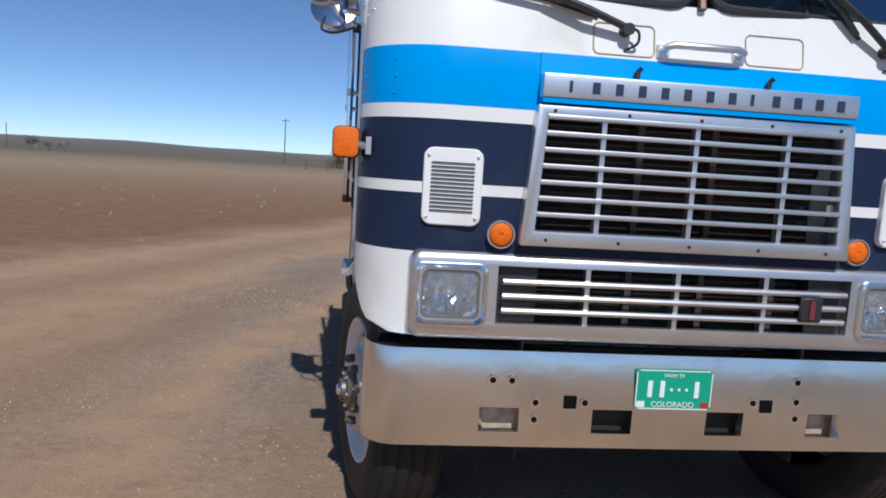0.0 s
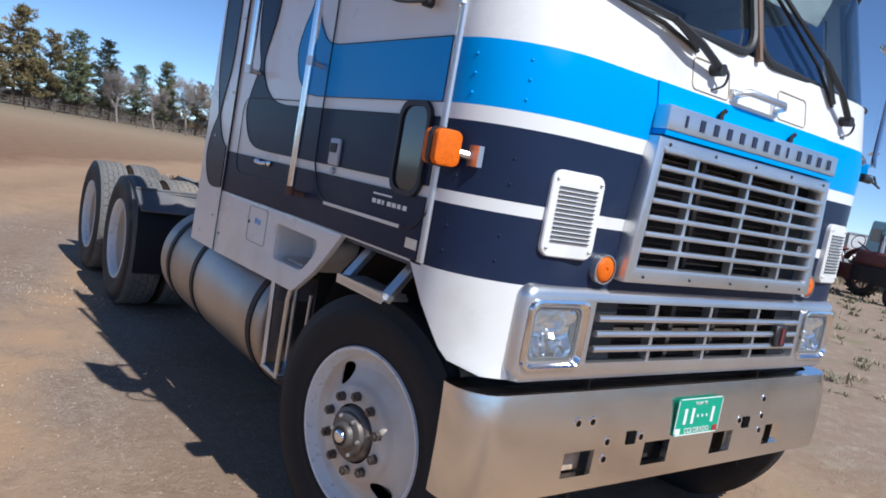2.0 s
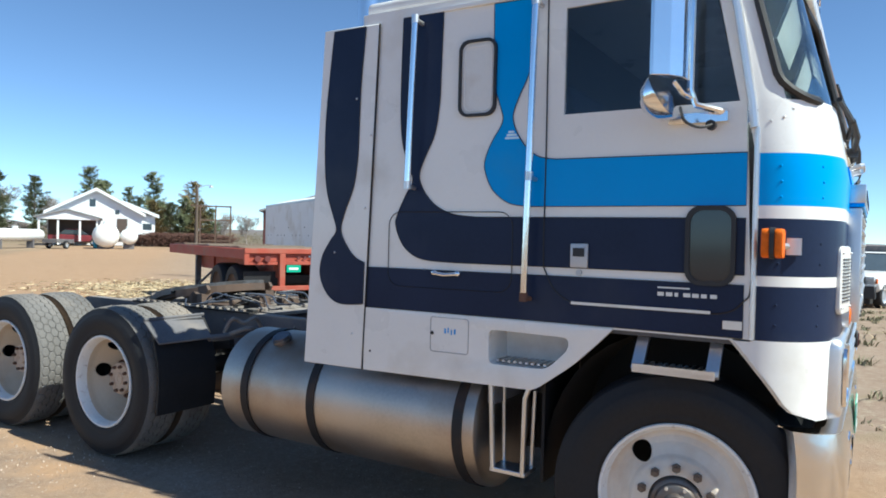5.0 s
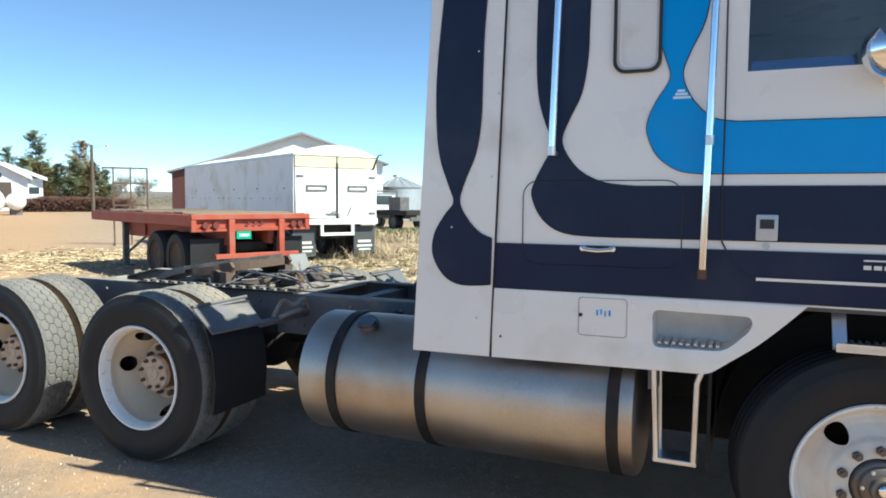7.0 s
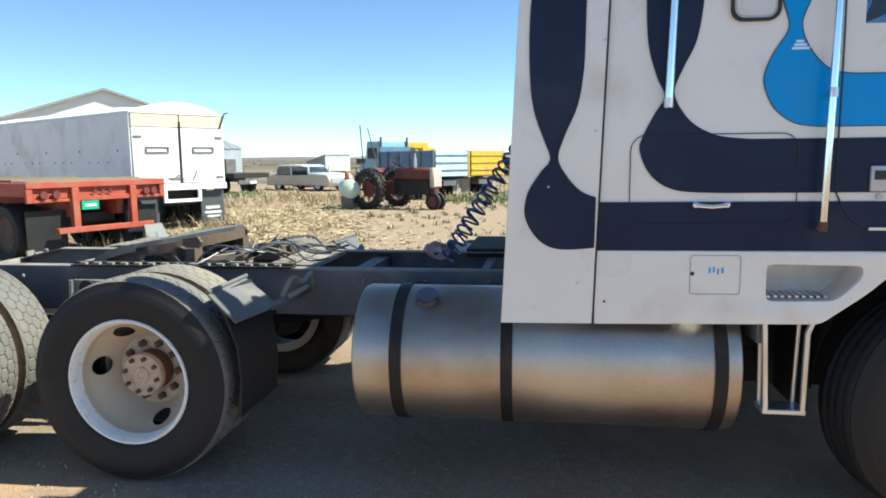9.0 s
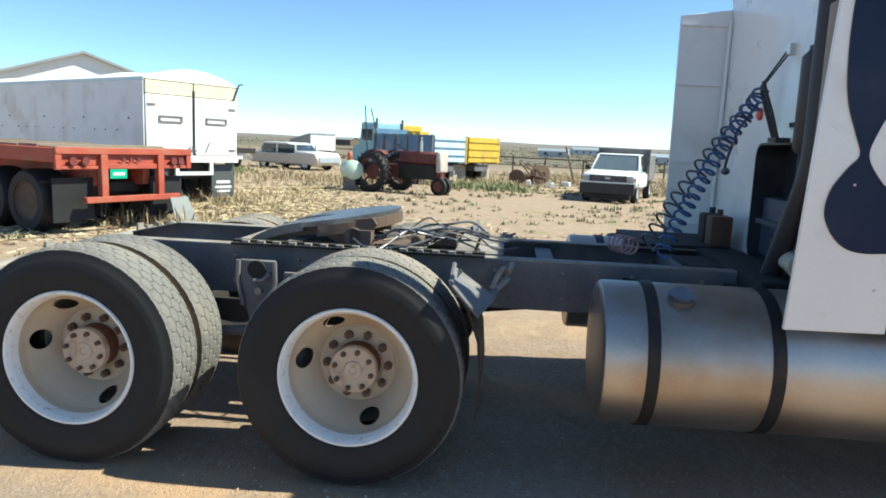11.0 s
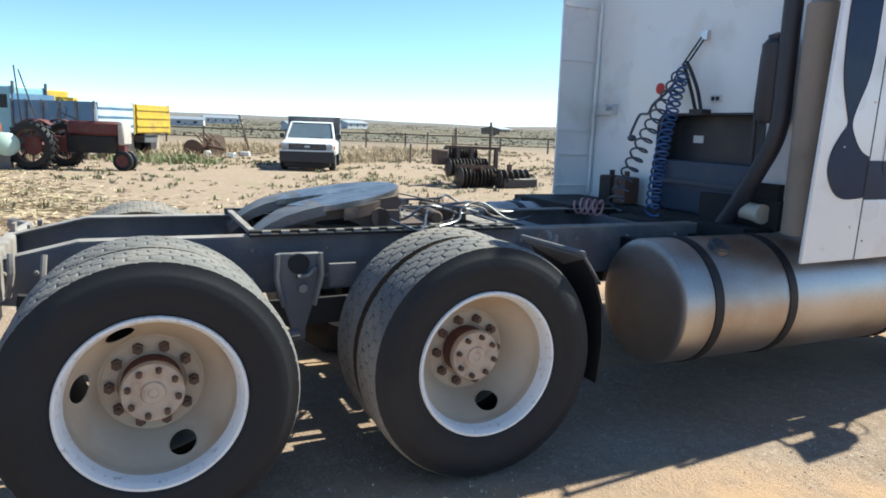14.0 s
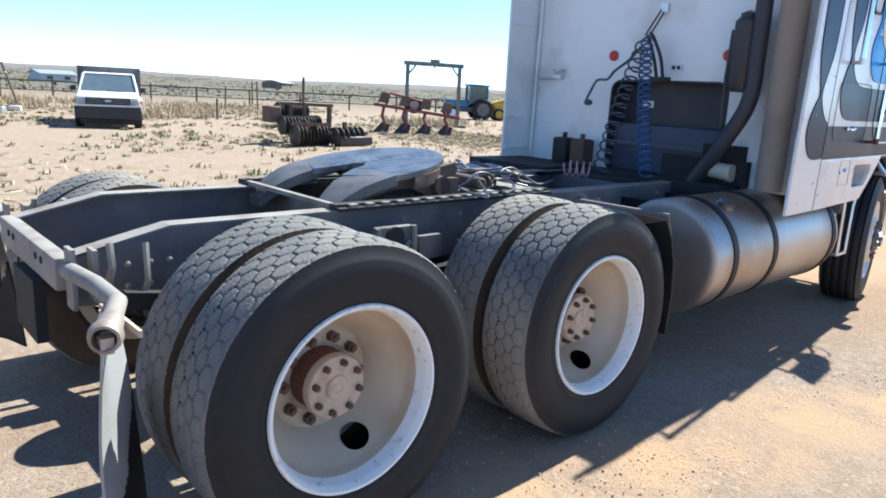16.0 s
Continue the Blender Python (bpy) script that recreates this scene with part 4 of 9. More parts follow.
for cx in (0.656, 2 * CX - 0.656):
    bm = B()
    loops = [[(x, LY + d, z) for x, z in round_rect(cx - w, cx + w, 1.048 - h, 1.048 + h, r)] for w, h, r, d in ((0.136, 0.118, 0.035, 0.0), (0.134, 0.116, 0.035, -0.012), (0.126, 0.108, 0.032, -0.014), (0.118, 0.1, 0.03, -0.004), (0.108, 0.09, 0.026, 0.012), (0.104, 0.086, 0.024, 0.014))]
    rings = [[bm.verts.new(p) for p in l] for l in loops]
    for p, q in zip(rings, rings[1:]):
        for j in range(len(p)):
            k = (j + 1) % len(p)
            bm.faces.new((p[j], p[k], q[k], q[j]))
    bmesh.ops.recalc_face_normals(bm, faces=bm.faces)
    plate = B()
    s = 1 if cx < CX else -1
    e0, e1 = sorted((cx - s * 0.124, cx + s * 0.17))
    ring_prism(plate, [(x, LY + 0.0015, z) for x, z in round_rect(e0, e1, 0.94, 1.17, 0.006)], [(x, LY + 0.0015, z) for x, z in round_rect(cx - 0.108, cx + 0.108, 0.958, 1.138, 0.026)], (0, 0.04, 0))
    part("lamp_panel", plate, alu, lg)
    hb = part("headlamp_bezel", bm, bright, lg, "chrome headlamp bezel")
    pts = round_rect(cx - 0.099, cx + 0.099, 0.967, 1.129, 0.028)
    hl = B()
    ring_prism(hl, [(x, LY + 0.006, z) for x, z in round_rect(cx - 0.109, cx + 0.109, 0.957, 1.139, 0.03)], [(x, LY + 0.006, z) for x, z in pts], (0, 0.02, 0))
    part("headlamp_rim", hl, mat("grey_lamp_gasket", (0.12, 0.12, 0.12), 0.5) if "grey_lamp_gasket" not in MATS else MATS["grey_lamp_gasket"], hb, "dark lamp gasket")
    # silvered bowl, deepest in its middle, with a bulb shield
    hl = B()
    NX, NZ = 12, 10
    grid = []
    for i in range(NZ + 1):
        v = -1 + 2 * i / NZ
        grid.append([hl.verts.new((cx + 0.1 * (-1 + 2 * j / NX), LY + 0.018 + 0.085 * max(0.0, 1 - 0.8 * ((-1 + 2 * j / NX) ** 2 + v * v)) + 0.007 * math.sin(7 * i + 4 * j * j), 1.048 + 0.082 * v)) for j in range(NX + 1)])
    for p, q in zip(grid, grid[1:]):
        for j in range(NX):
            hl.faces.new((p[j], p[j + 1], q[j + 1], q[j]))
    part("headlamp_bowl", hl, reflector_bright, hb, "silvered faceted lamp bowl", smooth=0)
    hl = B()
    ball(hl, (cx, LY + 0.05, 1.048), 0.016, 12)
    part("bulb", hl, bright, hb)
    # ribbed glass, bulging a little
    hl = B()
    NX, NZ = 48, 12
    for back in (0, 1):
        grid = []
        for i in range(NZ + 1):
            v = -1 + 2 * i / NZ
            row = []
            for j in range(NX + 1):
                u = -1 + 2 * j / NX
                y = LY + 0.012 - 0.02 * max(0.0, 1 - 0.75 * u * u) * max(0.0, 1 - 0.75 * v * v) + (0.006 if back else 0.0)
                if back:
                    y -= 0.0022 * abs(math.sin(9 * math.pi * u / 2))
                row.append(hl.verts.new((cx + 0.0985 * u, y, 1.048 + 0.0805 * v)))
            grid.append(row)
        for p, q in zip(grid, grid[1:]):
            for j in range(NX):
                f = (p[j], p[j + 1], q[j + 1], q[j])
                hl.faces.new(f[::-1] if back else f)
        if back:
            edge1 = grid[0] + [r[-1] for r in grid[1:]] + grid[-1][-2::-1] + [r[0] for r in grid[-2:0:-1]]
            for j in range(len(edge0)):
                l = (j + 1) % len(edge0)
                hl.faces.new((edge0[j], edge1[j], edge1[l], edge0[l]))
        else:
            edge0 = grid[0] + [r[-1] for r in grid[1:]] + grid[-1][-2::-1] + [r[0] for r in grid[-2:0:-1]]
    bmesh.ops.recalc_face_normals(hl, faces=hl.faces)
    part("headlamp_lens", hl, lamp_glass, hb, "clear ribbed headlamp glass", smooth=35)
# vents and lamps on the front
for sgn in (1, -1):
    cxv = CX - sgn * 0.882
    bm = B()
    yv = front_point(0.882, 1.44).y
    skew = Matrix.Translation((cxv, yv - 0.012, 1.437)) @ Matrix.Rotation(radians(-sgn * 7), 4, "Z")
    prism(bm, [skew @ Vector((x, 0, z)) for x, z in round_rect(-0.106, 0.106, -0.138, 0.138, 0.035)], skew.to_3x3() @ Vector((0, 0.03, 0)))
    bevel(bm, 0.004, 1, 60)
    v = part("air_vent", bm, white, truck, "white louvred air vent with rounded corners")
    # thin dark strips paint the shaded gaps between the white slats
    for i in range(13):
        bm = B()
        box(bm, skew @ Vector((0, -0.003, -0.085 + i * 0.0142)), (0.155, 0.006, 0.0038), skew.to_3x3().to_4x4())
        part("louvre", bm, dark, v, smooth=0)
    bm = B()
    for a in (-0.088, 0.088):
        for b in (-0.11, 0.11):
            ball(bm, skew @ Vector((a, -0.002, b)), 0.006, 8)
    part("vent_screws", bm, alu, v)
    bm = B()
    x = CX - sgn * 0.695
    lathe(bm, [(0.004, 0.0), (0.004, 0.006), (0.0, 0.008), (0.0, 0.03), (0.005, 0.041), (0.014, 0.046), (0.03, 0.046)], (x, 2.642, 1.276), (0, 1, 0), 24)
    lp = part("marker_lamp", bm, amber, truck, "round amber turn lamp")
    bm = B()
    lathe(bm, [(0.0, 0.046), (0.0, 0.051), (0.03, 0.051)], (x, 2.647, 1.276), (0, 1, 0), 24)
    part("lamp_ring", bm, alu, lp)
    bm = B()
    xm = CX - sgn * 1.27
    prism(bm, [(xm + a, 2.882, b) for a, b in round_rect(-0.052, 0.052, 1.518, 1.638, 0.026)], (0, 0.016, 0))
    lp = part("side_marker", bm, dark, truck, "double-faced square amber marker lamp on a bracket")
    for y0 in (2.852, 2.898):
        bm = B()
        prism(bm, [(xm + a, y0, b) for a, b in round_rect(-0.048, 0.048, 1.522, 1.634, 0.024)], (0, 0.03, 0))
        bevel(bm, 0.008, 2, 60)
        part("marker_lens", bm, amber, lp, "ribbed amber lens")
    bm = B()
    tube(bm, [(xm + sgn * 0.04, 2.87, 1.57), (CX - sgn * 1.17, 2.84, 1.565)], 0.014, 8)
    span(bm, (CX - sgn * 1.195, 2.8, 1.535), (CX - sgn * 1.175, 2.86, 1.6))
    part("lamp_bracket", bm, alu, lp)

# grab handle, nozzles, wipers and access panels on the front
bm = B()
fy = front_y(1.97)
tube(bm, [(1.375, fy, 1.965), (1.375, fy - 0.045, 1.978), (1.40, fy - 0.055, 1.985), (1.64, fy - 0.055, 1.985), (1.665, fy - 0.045, 1.978), (1.665, fy, 1.965)], 0.0135, 10)
fh = part("front_handle", bm, alu, truck, "worn chrome grab handle")
bm = B()
for x in (1.375, 1.665):
    span(bm, (x - 0.022, fy - 0.012, 1.945), (x + 0.022, fy + 0.003, 1.99))
part("handle_mount", bm, alu, fh)
for x in (1.277, 1.778):
    bm = B()
    cyl(bm, (x, front_y(1.88) - 0.02, 1.862), (x, front_y(1.88) - 0.02, 1.882), 0.011, 10)
    tube(bm, [(x, front_y(1.88) - 0.02, 1.882), (x + 0.012, front_y(1.88) - 0.03, 1.898)], 0.009, 8)
    part("washer_nozzle", bm, dark, truck)
for x0 in (1.118, 2 * CX - 1.345):
    bm = B()
    tube(bm, [front_point(x - CX, z, 0.001) for x, z in round_rect(x0, x0 + 0.227, 1.943, 2.055, 0.02)], 0.003, 5, True)
    part("access_panel_seam", bm, mat("cream_seam", (0.35, 0.28, 0.2), 0.6) if "cream_seam" not in MATS else MATS["cream_seam"], truck)
for px, tip, mid in ((1.232, (0.56, 2.165), (0.93, 2.135)), (2.245, (1.66, 2.45), (2.0, 2.24))):
    bm = B()
    a, b, c = front_point(px - CX, 2.035, 0.035), front_point(mid[0] - CX, mid[1], 0.05), front_point(tip[0] - CX, tip[1], 0.03)
    tube(bm, [a, a.lerp(b, 0.5) + Vector((0, -0.015, 0)), b], 0.014, 8)
    cyl(bm, front_point(px - CX, 2.03, -0.01), front_point(px - CX, 2.03, 0.05), 0.022, 14)
    wp = part("wiper_arm", bm, dark, truck, "black wiper arm")
    bm = B()
    tube(bm, [front_point(px - CX - 0.12, 2.085, 0.02), b, c], 0.011, 6)
    tube(bm, [front_point(px - CX - 0.1, 2.075, 0.006), front_point(mid[0] - CX, mid[1] - 0.012, 0.008), front_point(tip[0] - CX, tip[1] - 0.01, 0.006)], 0.008, 6)
    part("wiper_blade", bm, dark, wp)
    bm = B()
    tube(bm, smooth_line([a, a + Vector((0.035, -0.01, -0.01)), a + Vector((0.04, 0.0, -0.05)), a + Vector((0.0, 0.02, -0.075))]), 0.005, 6)
    part("washer_hose", bm, dark, wp)

# bumper with real slots; black discs and plates paint the shade of its holes
bm = B()
by = 2.635
bz0, bz1 = 0.485, 0.848
HL = 1.168
flat = [-0.735, -0.585, -0.45, -0.305, -0.15, 0.0, 0.145, 0.295, 0.43, 0.56, 0.705]
turn_ = [(HL - 0.13 + 0.13 * math.sin(radians(d)), 0.13 * (1 - math.cos(radians(d)))) for d in (0, 15, 30, 45, 60, 75, 90)]
prof = [Vector((CX + s, 2.626 + 0.006 * s * s)) for s in [-0.95, -0.85] + flat + [0.85, 0.95]]
cy = 2.626 + 0.006 * 1.04 ** 2
prof = [Vector((CX - HL, cy + 0.16))] + [Vector((CX - u, cy + v)) for u, v in turn_[::-1]] + prof + [Vector((CX + u, cy + v)) for u, v in turn_] + [Vector((CX + HL, cy + 0.16))]
zs = [bz0, 0.545, 0.638, 0.74, bz1]


def lean(z):
    """How far the bowed bumper face falls back at a height."""
    return 0.42 * max(0.0, z - 0.63) ** 2 + 0.6 * max(0.0, 0.6 - z) ** 2


zs = [bz0, 0.515, 0.545, 0.638, 0.69, 0.74, 0.77, 0.8, 0.825, bz1]
rows = [[bm.verts.new((p.x + (0.4 * lean(z) if p.x < CX else -0.4 * lean(z)), p.y + lean(z), z)) for p in prof] for z in zs]
SLOTS = ((0.785, 0.935), (1.215, 1.37), (1.665, 1.815), (2.08, 2.225))
for i in range(len(zs) - 1):
    for j in range(len(prof) - 1):
        mx = (prof[j].x + prof[j + 1].x) / 2
        if i == 2 and any(a < mx < b for a, b in SLOTS):
            continue
        bm.faces.new((rows[i][j], rows[i][j + 1], rows[i + 1][j + 1], rows[i + 1][j]))
f0 = bmesh.ops.extrude_face_region(bm, geom=bm.faces[:])
for v in f0["geom"]:
    if isinstance(v, bmesh.types.BMVert):
        v.co.x = CX + (v.co.x - CX) * 0.975
        v.co.y += 0.03
bmesh.ops.recalc_face_normals(bm, faces=bm.faces)
bump = part("front_bumper", bm, chrome, truck, "polished steel bumper with slots and bolt holes")
bm = B()
top_line = [Vector((p.x + (0.4 * lean(bz1) if p.x < CX else -0.4 * lean(bz1)), p.y + lean(bz1))) for p in prof]
inner = [Vector((CX + (p.x - CX) * 0.94, p.y + 0.06)) for p in top_line]
lip = [[bm.verts.new((p.x, p.y, z)) for p in line_] for line_, z in ((top_line, bz1 - 0.002), (top_line, bz1 + 0.001), (inner, bz1 + 0.001), (inner, bz1 - 0.005))]
for a, b in zip(lip, lip[1:]):
    for j in range(len(prof) - 1):
        bm.faces.new((a[j], a[j + 1], b[j + 1], b[j]))
bmesh.ops.recalc_face_normals(bm, faces=bm.faces)
part("bumper_flange", bm, bright, bump)
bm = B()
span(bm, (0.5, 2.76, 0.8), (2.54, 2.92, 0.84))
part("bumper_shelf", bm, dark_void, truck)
# middle slots: dark sheets put in for their shade; end slots: tan plates
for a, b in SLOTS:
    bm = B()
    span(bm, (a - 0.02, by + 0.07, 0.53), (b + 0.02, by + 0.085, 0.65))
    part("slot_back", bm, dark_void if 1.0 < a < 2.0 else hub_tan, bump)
hole_black = mat("unlit_hole_black", (0.006, 0.006, 0.006), 0.9, var=0.1, spec=0.05)
for x, z in ((0.83, 0.74), (0.902, 0.74), (0.995, 0.66), (0.993, 0.595), (1.183, 0.663), (1.848, 0.677), (2.027, 0.76), (2.026, 0.684), (2.027, 0.618)):
    bm = B()
    y = 2.6245 + 0.006 * (x - CX) ** 2 + lean(z)
    lathe(bm, [(0.0, 0.0), (0.0, 0.013), (0.0, 0.02), (0.004, 0.023)], (x, y, z), (0, 1, 0), 14)
    part("bolt_hole_rim", bm, bright, bump)
    bm = B()
    cyl(bm, (x, y - 0.001, z), (x, y + 0.004, z), 0.0115, 12)
    part("bolt_hole", bm, hole_black, bump)
for x in (1.126, 1.902):
    bm = B()
    y = 2.624 + 0.006 * (x - CX) ** 2
    box(bm, (x, y, 0.665), (0.048, 0.004, 0.048))
    part("square_hole", bm, hole_black, bump, "small black plate painting the shade of a square hole")
# licence plate, its number as plain bars
PY = 2.62
bm = B()
prism(bm, [(x, PY, z) for x, z in round_rect(1.372, 1.672, 0.648, 0.8, 0.012, 3)], (0, 0.004, 0))
pl = part("licence_plate", bm, plate_green, bump, "green licence plate with white border")
for name, bars, m in (("plate_bars", [(1.418, 1.436), (1.466, 1.484), (1.506, 1.516), (1.536, 1.546), (1.566, 1.576), (1.602, 1.62)], plate_white),):
    bm = B()
    for a, b in bars:
        span(bm, (a, PY - 0.003, 0.695 if b - a > 0.015 else 0.72), (b, PY + 0.001, 0.758 if b - a > 0.015 else 0.73))
    for a, b, c, d in ((1.3725, 1.3765, 0.66, 0.79), (1.6675, 1.6715, 0.66, 0.79), (1.385, 1.66, 0.796, 0.7995), (1.385, 1.66, 0.6485, 0.6525)):
        span(bm, (a, PY - 0.002, c), (b, PY + 0.001, d))
    span(bm, (1.378, PY - 0.003, 0.655), (1.41, PY + 0.001, 0.678))
    tagged(part("plate_mark", bm, m, bump), "white raised marks of the plate")
bm = B()
span(bm, (1.632, PY - 0.003, 0.655), (1.662, PY + 0.001, 0.678))
part("plate_sticker", bm, plate_red, bump)


def words(text, size, at, turn, material, parent, name, extrude=0.001):
    """Flat lettering in the built-in font, turned into a mesh."""
    cu = bpy.data.curves.new(name, "FONT")
    cu.body, cu.size, cu.extrude, cu.align_x, cu.align_y = text, size, extrude, "CENTER", "CENTER"
    tmp = bpy.data.objects.new(name, cu)
    me = bpy.data.meshes.new_from_object(tmp)
    bpy.data.objects.remove(tmp)
    bm = B()
    bm.from_mesh(me)
    bmesh.ops.transform(bm, matrix=pose(*at, *turn), verts=bm.verts[:])
    return part(name, bm, material, parent, smooth=0)


words("COLORADO", 0.03, (1.52, PY - 0.0025, 0.667), (90, 0, 0), plate_white, bump, "plate_state_name")
words("FARM TK", 0.02, (1.52, PY - 0.0025, 0.778), (90, 0, 0), plate_white, bump, "plate_class_name")

# ---- wheels ----
HUBZ, TR, RIMR = 0.518, 0.523, 0.322


def hex_groove(a, b):
    """Distance-like value to the nearest edge of a hexagonal tread pattern; small at grooves."""
    best, second = 9.0, 9.0
    ra = round(a)
    for i in range(int(ra) - 1, int(ra) + 2):
        off = 0.5 * (i % 2)
        rb = round(b - off)
        for j in (rb - 1, rb, rb + 1):
            d = math.hypot((a - i) * 0.87, b - j - off)
            if d < best:
                best, second = d, best
            elif d < second:
                second = d
    return second - best


def make_tyre(bm, y, z, x_out, width, lugs):
    """A tyre with its outer sidewall at x_out, going inward by width; treads as relief."""
    n = 528 if lugs else 96
    side = [(0.012, RIMR - 0.005), (0.0, RIMR + 0.012), (-0.0035, RIMR + 0.022), (-0.002, RIMR + 0.027), (-0.0085, RIMR + 0.05), (-0.013, RIMR + 0.08), (-0.0145, RIMR + 0.1), (-0.0125, RIMR + 0.122), (-0.0085, TR - 0.062), (-0.0075, TR - 0.057), (-0.003, TR - 0.05), (0.002, TR - 0.038), (0.006, TR - 0.028)]
    band = [width * (0.035 + 0.93 * k / 44) for k in range(45)] if lugs else [width * k / 20 for k in range(1, 20)]
    other = [(width - h, r) for h, r in side[::-1]]
    prof = side + [(h, None) for h in band] + other
    rows = []
    for h, r in prof:
        ring = []
        for j in range(n):
            t = 2 * math.pi * j / n
            rr = r
            if r is None:
                q = abs(h / width - 0.5) * 2
                rr = TR - (0.02 if lugs else 0.016) * q ** 5
                if lugs:
                    g = hex_groove((h / width) * 5.5, t / (2 * math.pi) * 44)
                    rr -= 0.0065 * min(1.0, max(0, 1.7 - 1.7 * g / 0.12)) * min(1.0, max(0.0, (1.0 - q) / 0.14))
                else:
                    w = (h / width * 5) % 1
                    rr -= 0.01 if 0.42 < w < 0.58 else 0
            ring.append(bm.verts.new((x_out + h, y + rr * math.cos(t), z + rr * math.sin(t))))
        rows.append(ring)
    lo, hi = len(side), len(side) + len(band)
    for i, (a, b) in enumerate(zip(rows, rows[1:])):
        for j in range(n):
            f = bm.faces.new((a[j], a[(j + 1) % n], b[(j + 1) % n], b[j]))
            f.material_index = 1 if lo <= i <= hi - 2 else 0
            if lugs and f.material_index and 0.1 < prof[i][0] / width < 0.9 and hex_groove((prof[i][0] + prof[i + 1][0]) / width * 2.75, (j + 0.5) / n * 44) < 0.05:
                f.material_index = 0
    bmesh.ops.recalc_face_normals(bm, faces=bm.faces)


def nut_ring(bm, x, y, z, r, n, size, out, start=0.0):
    for k in range(n):
        a = 2 * math.pi * (k + start) / n
        p = Vector((x, y + r * math.cos(a), z + r * math.sin(a)))
        cyl(bm, p, p - Vector((out, 0, 0)), size, 6)
        cyl(bm, p - Vector((out * 0.9, 0, 0)), p - Vector((out * 1.35, 0, 0)), size * 0.5, 8)


def disc_face(bm, prof, base, holes, n=60, flat=1.0):
    """A turned wheel disc; hand holes (radius, size, angles) are left open, flat: their size along the radius. Returns the loops of their edges."""
    if holes:
        n = 264
        fine = []
        for (h0, r0), (h1, r1) in zip(prof, prof[1:]):
            cut = max(1, int(abs(r1 - r0) / 0.003)) if abs((r0 + r1) / 2 - holes[0]) < 0.06 else 1
            fine += [(h0 + (h1 - h0) * i / cut, r0 + (r1 - r0) * i / cut) for i in range(cut)]
        prof = fine + [prof[-1]]
    rows = []
    for h, r in prof:
        rows.append([bm.verts.new((base[0] + h, base[1] + r * math.cos(2 * math.pi * j / n), base[2] + r * math.sin(2 * math.pi * j / n))) for j in range(n)])
    for i, (a, b) in enumerate(zip(rows, rows[1:])):
        mid = (prof[i][1] + prof[i + 1][1]) / 2
        for j in range(n):
            t = 2 * math.pi * (j + 0.5) / n
            if holes and any(math.hypot((mid - holes[0]) / flat, holes[0] * math.remainder(t - radians(c), 2 * math.pi)) < holes[1] for c in holes[2]):
                continue
            bm.faces.new((a[j], a[(j + 1) % n], b[(j + 1) % n], b[j])).material_index = 1 if mid < RIMR - 0.0335 else 0
    rims = []
    for c in (holes[2] if holes else ()):
        q = radians(c)
        ring = []
        for k in range(20):
            e = 2 * math.pi * k / 20
            r, turn = holes[0] + flat * holes[1] * math.cos(e), q + holes[1] * math.sin(e) / holes[0]
            u, v = r * math.cos(turn), r * math.sin(turn)
            h = next((h0 + (h1 - h0) * (r0 - r) / (r0 - r1) for (h0, r0), (h1, r1) in zip(prof, prof[1:]) if r1 <= r <= r0 and r0 > r1), 0.18)
            ring.append((base[0] + h, base[1] + u, base[2] + v))
        rims.append(ring)
    return rims


caked = mat("brown_caked_rubber", (0.075, 0.05, 0.034), 0.95, var=0.25, dirt=(0.03, 0.024, 0.02), amount=0.4, dscale=6, bump=0.2, spec=0.1)


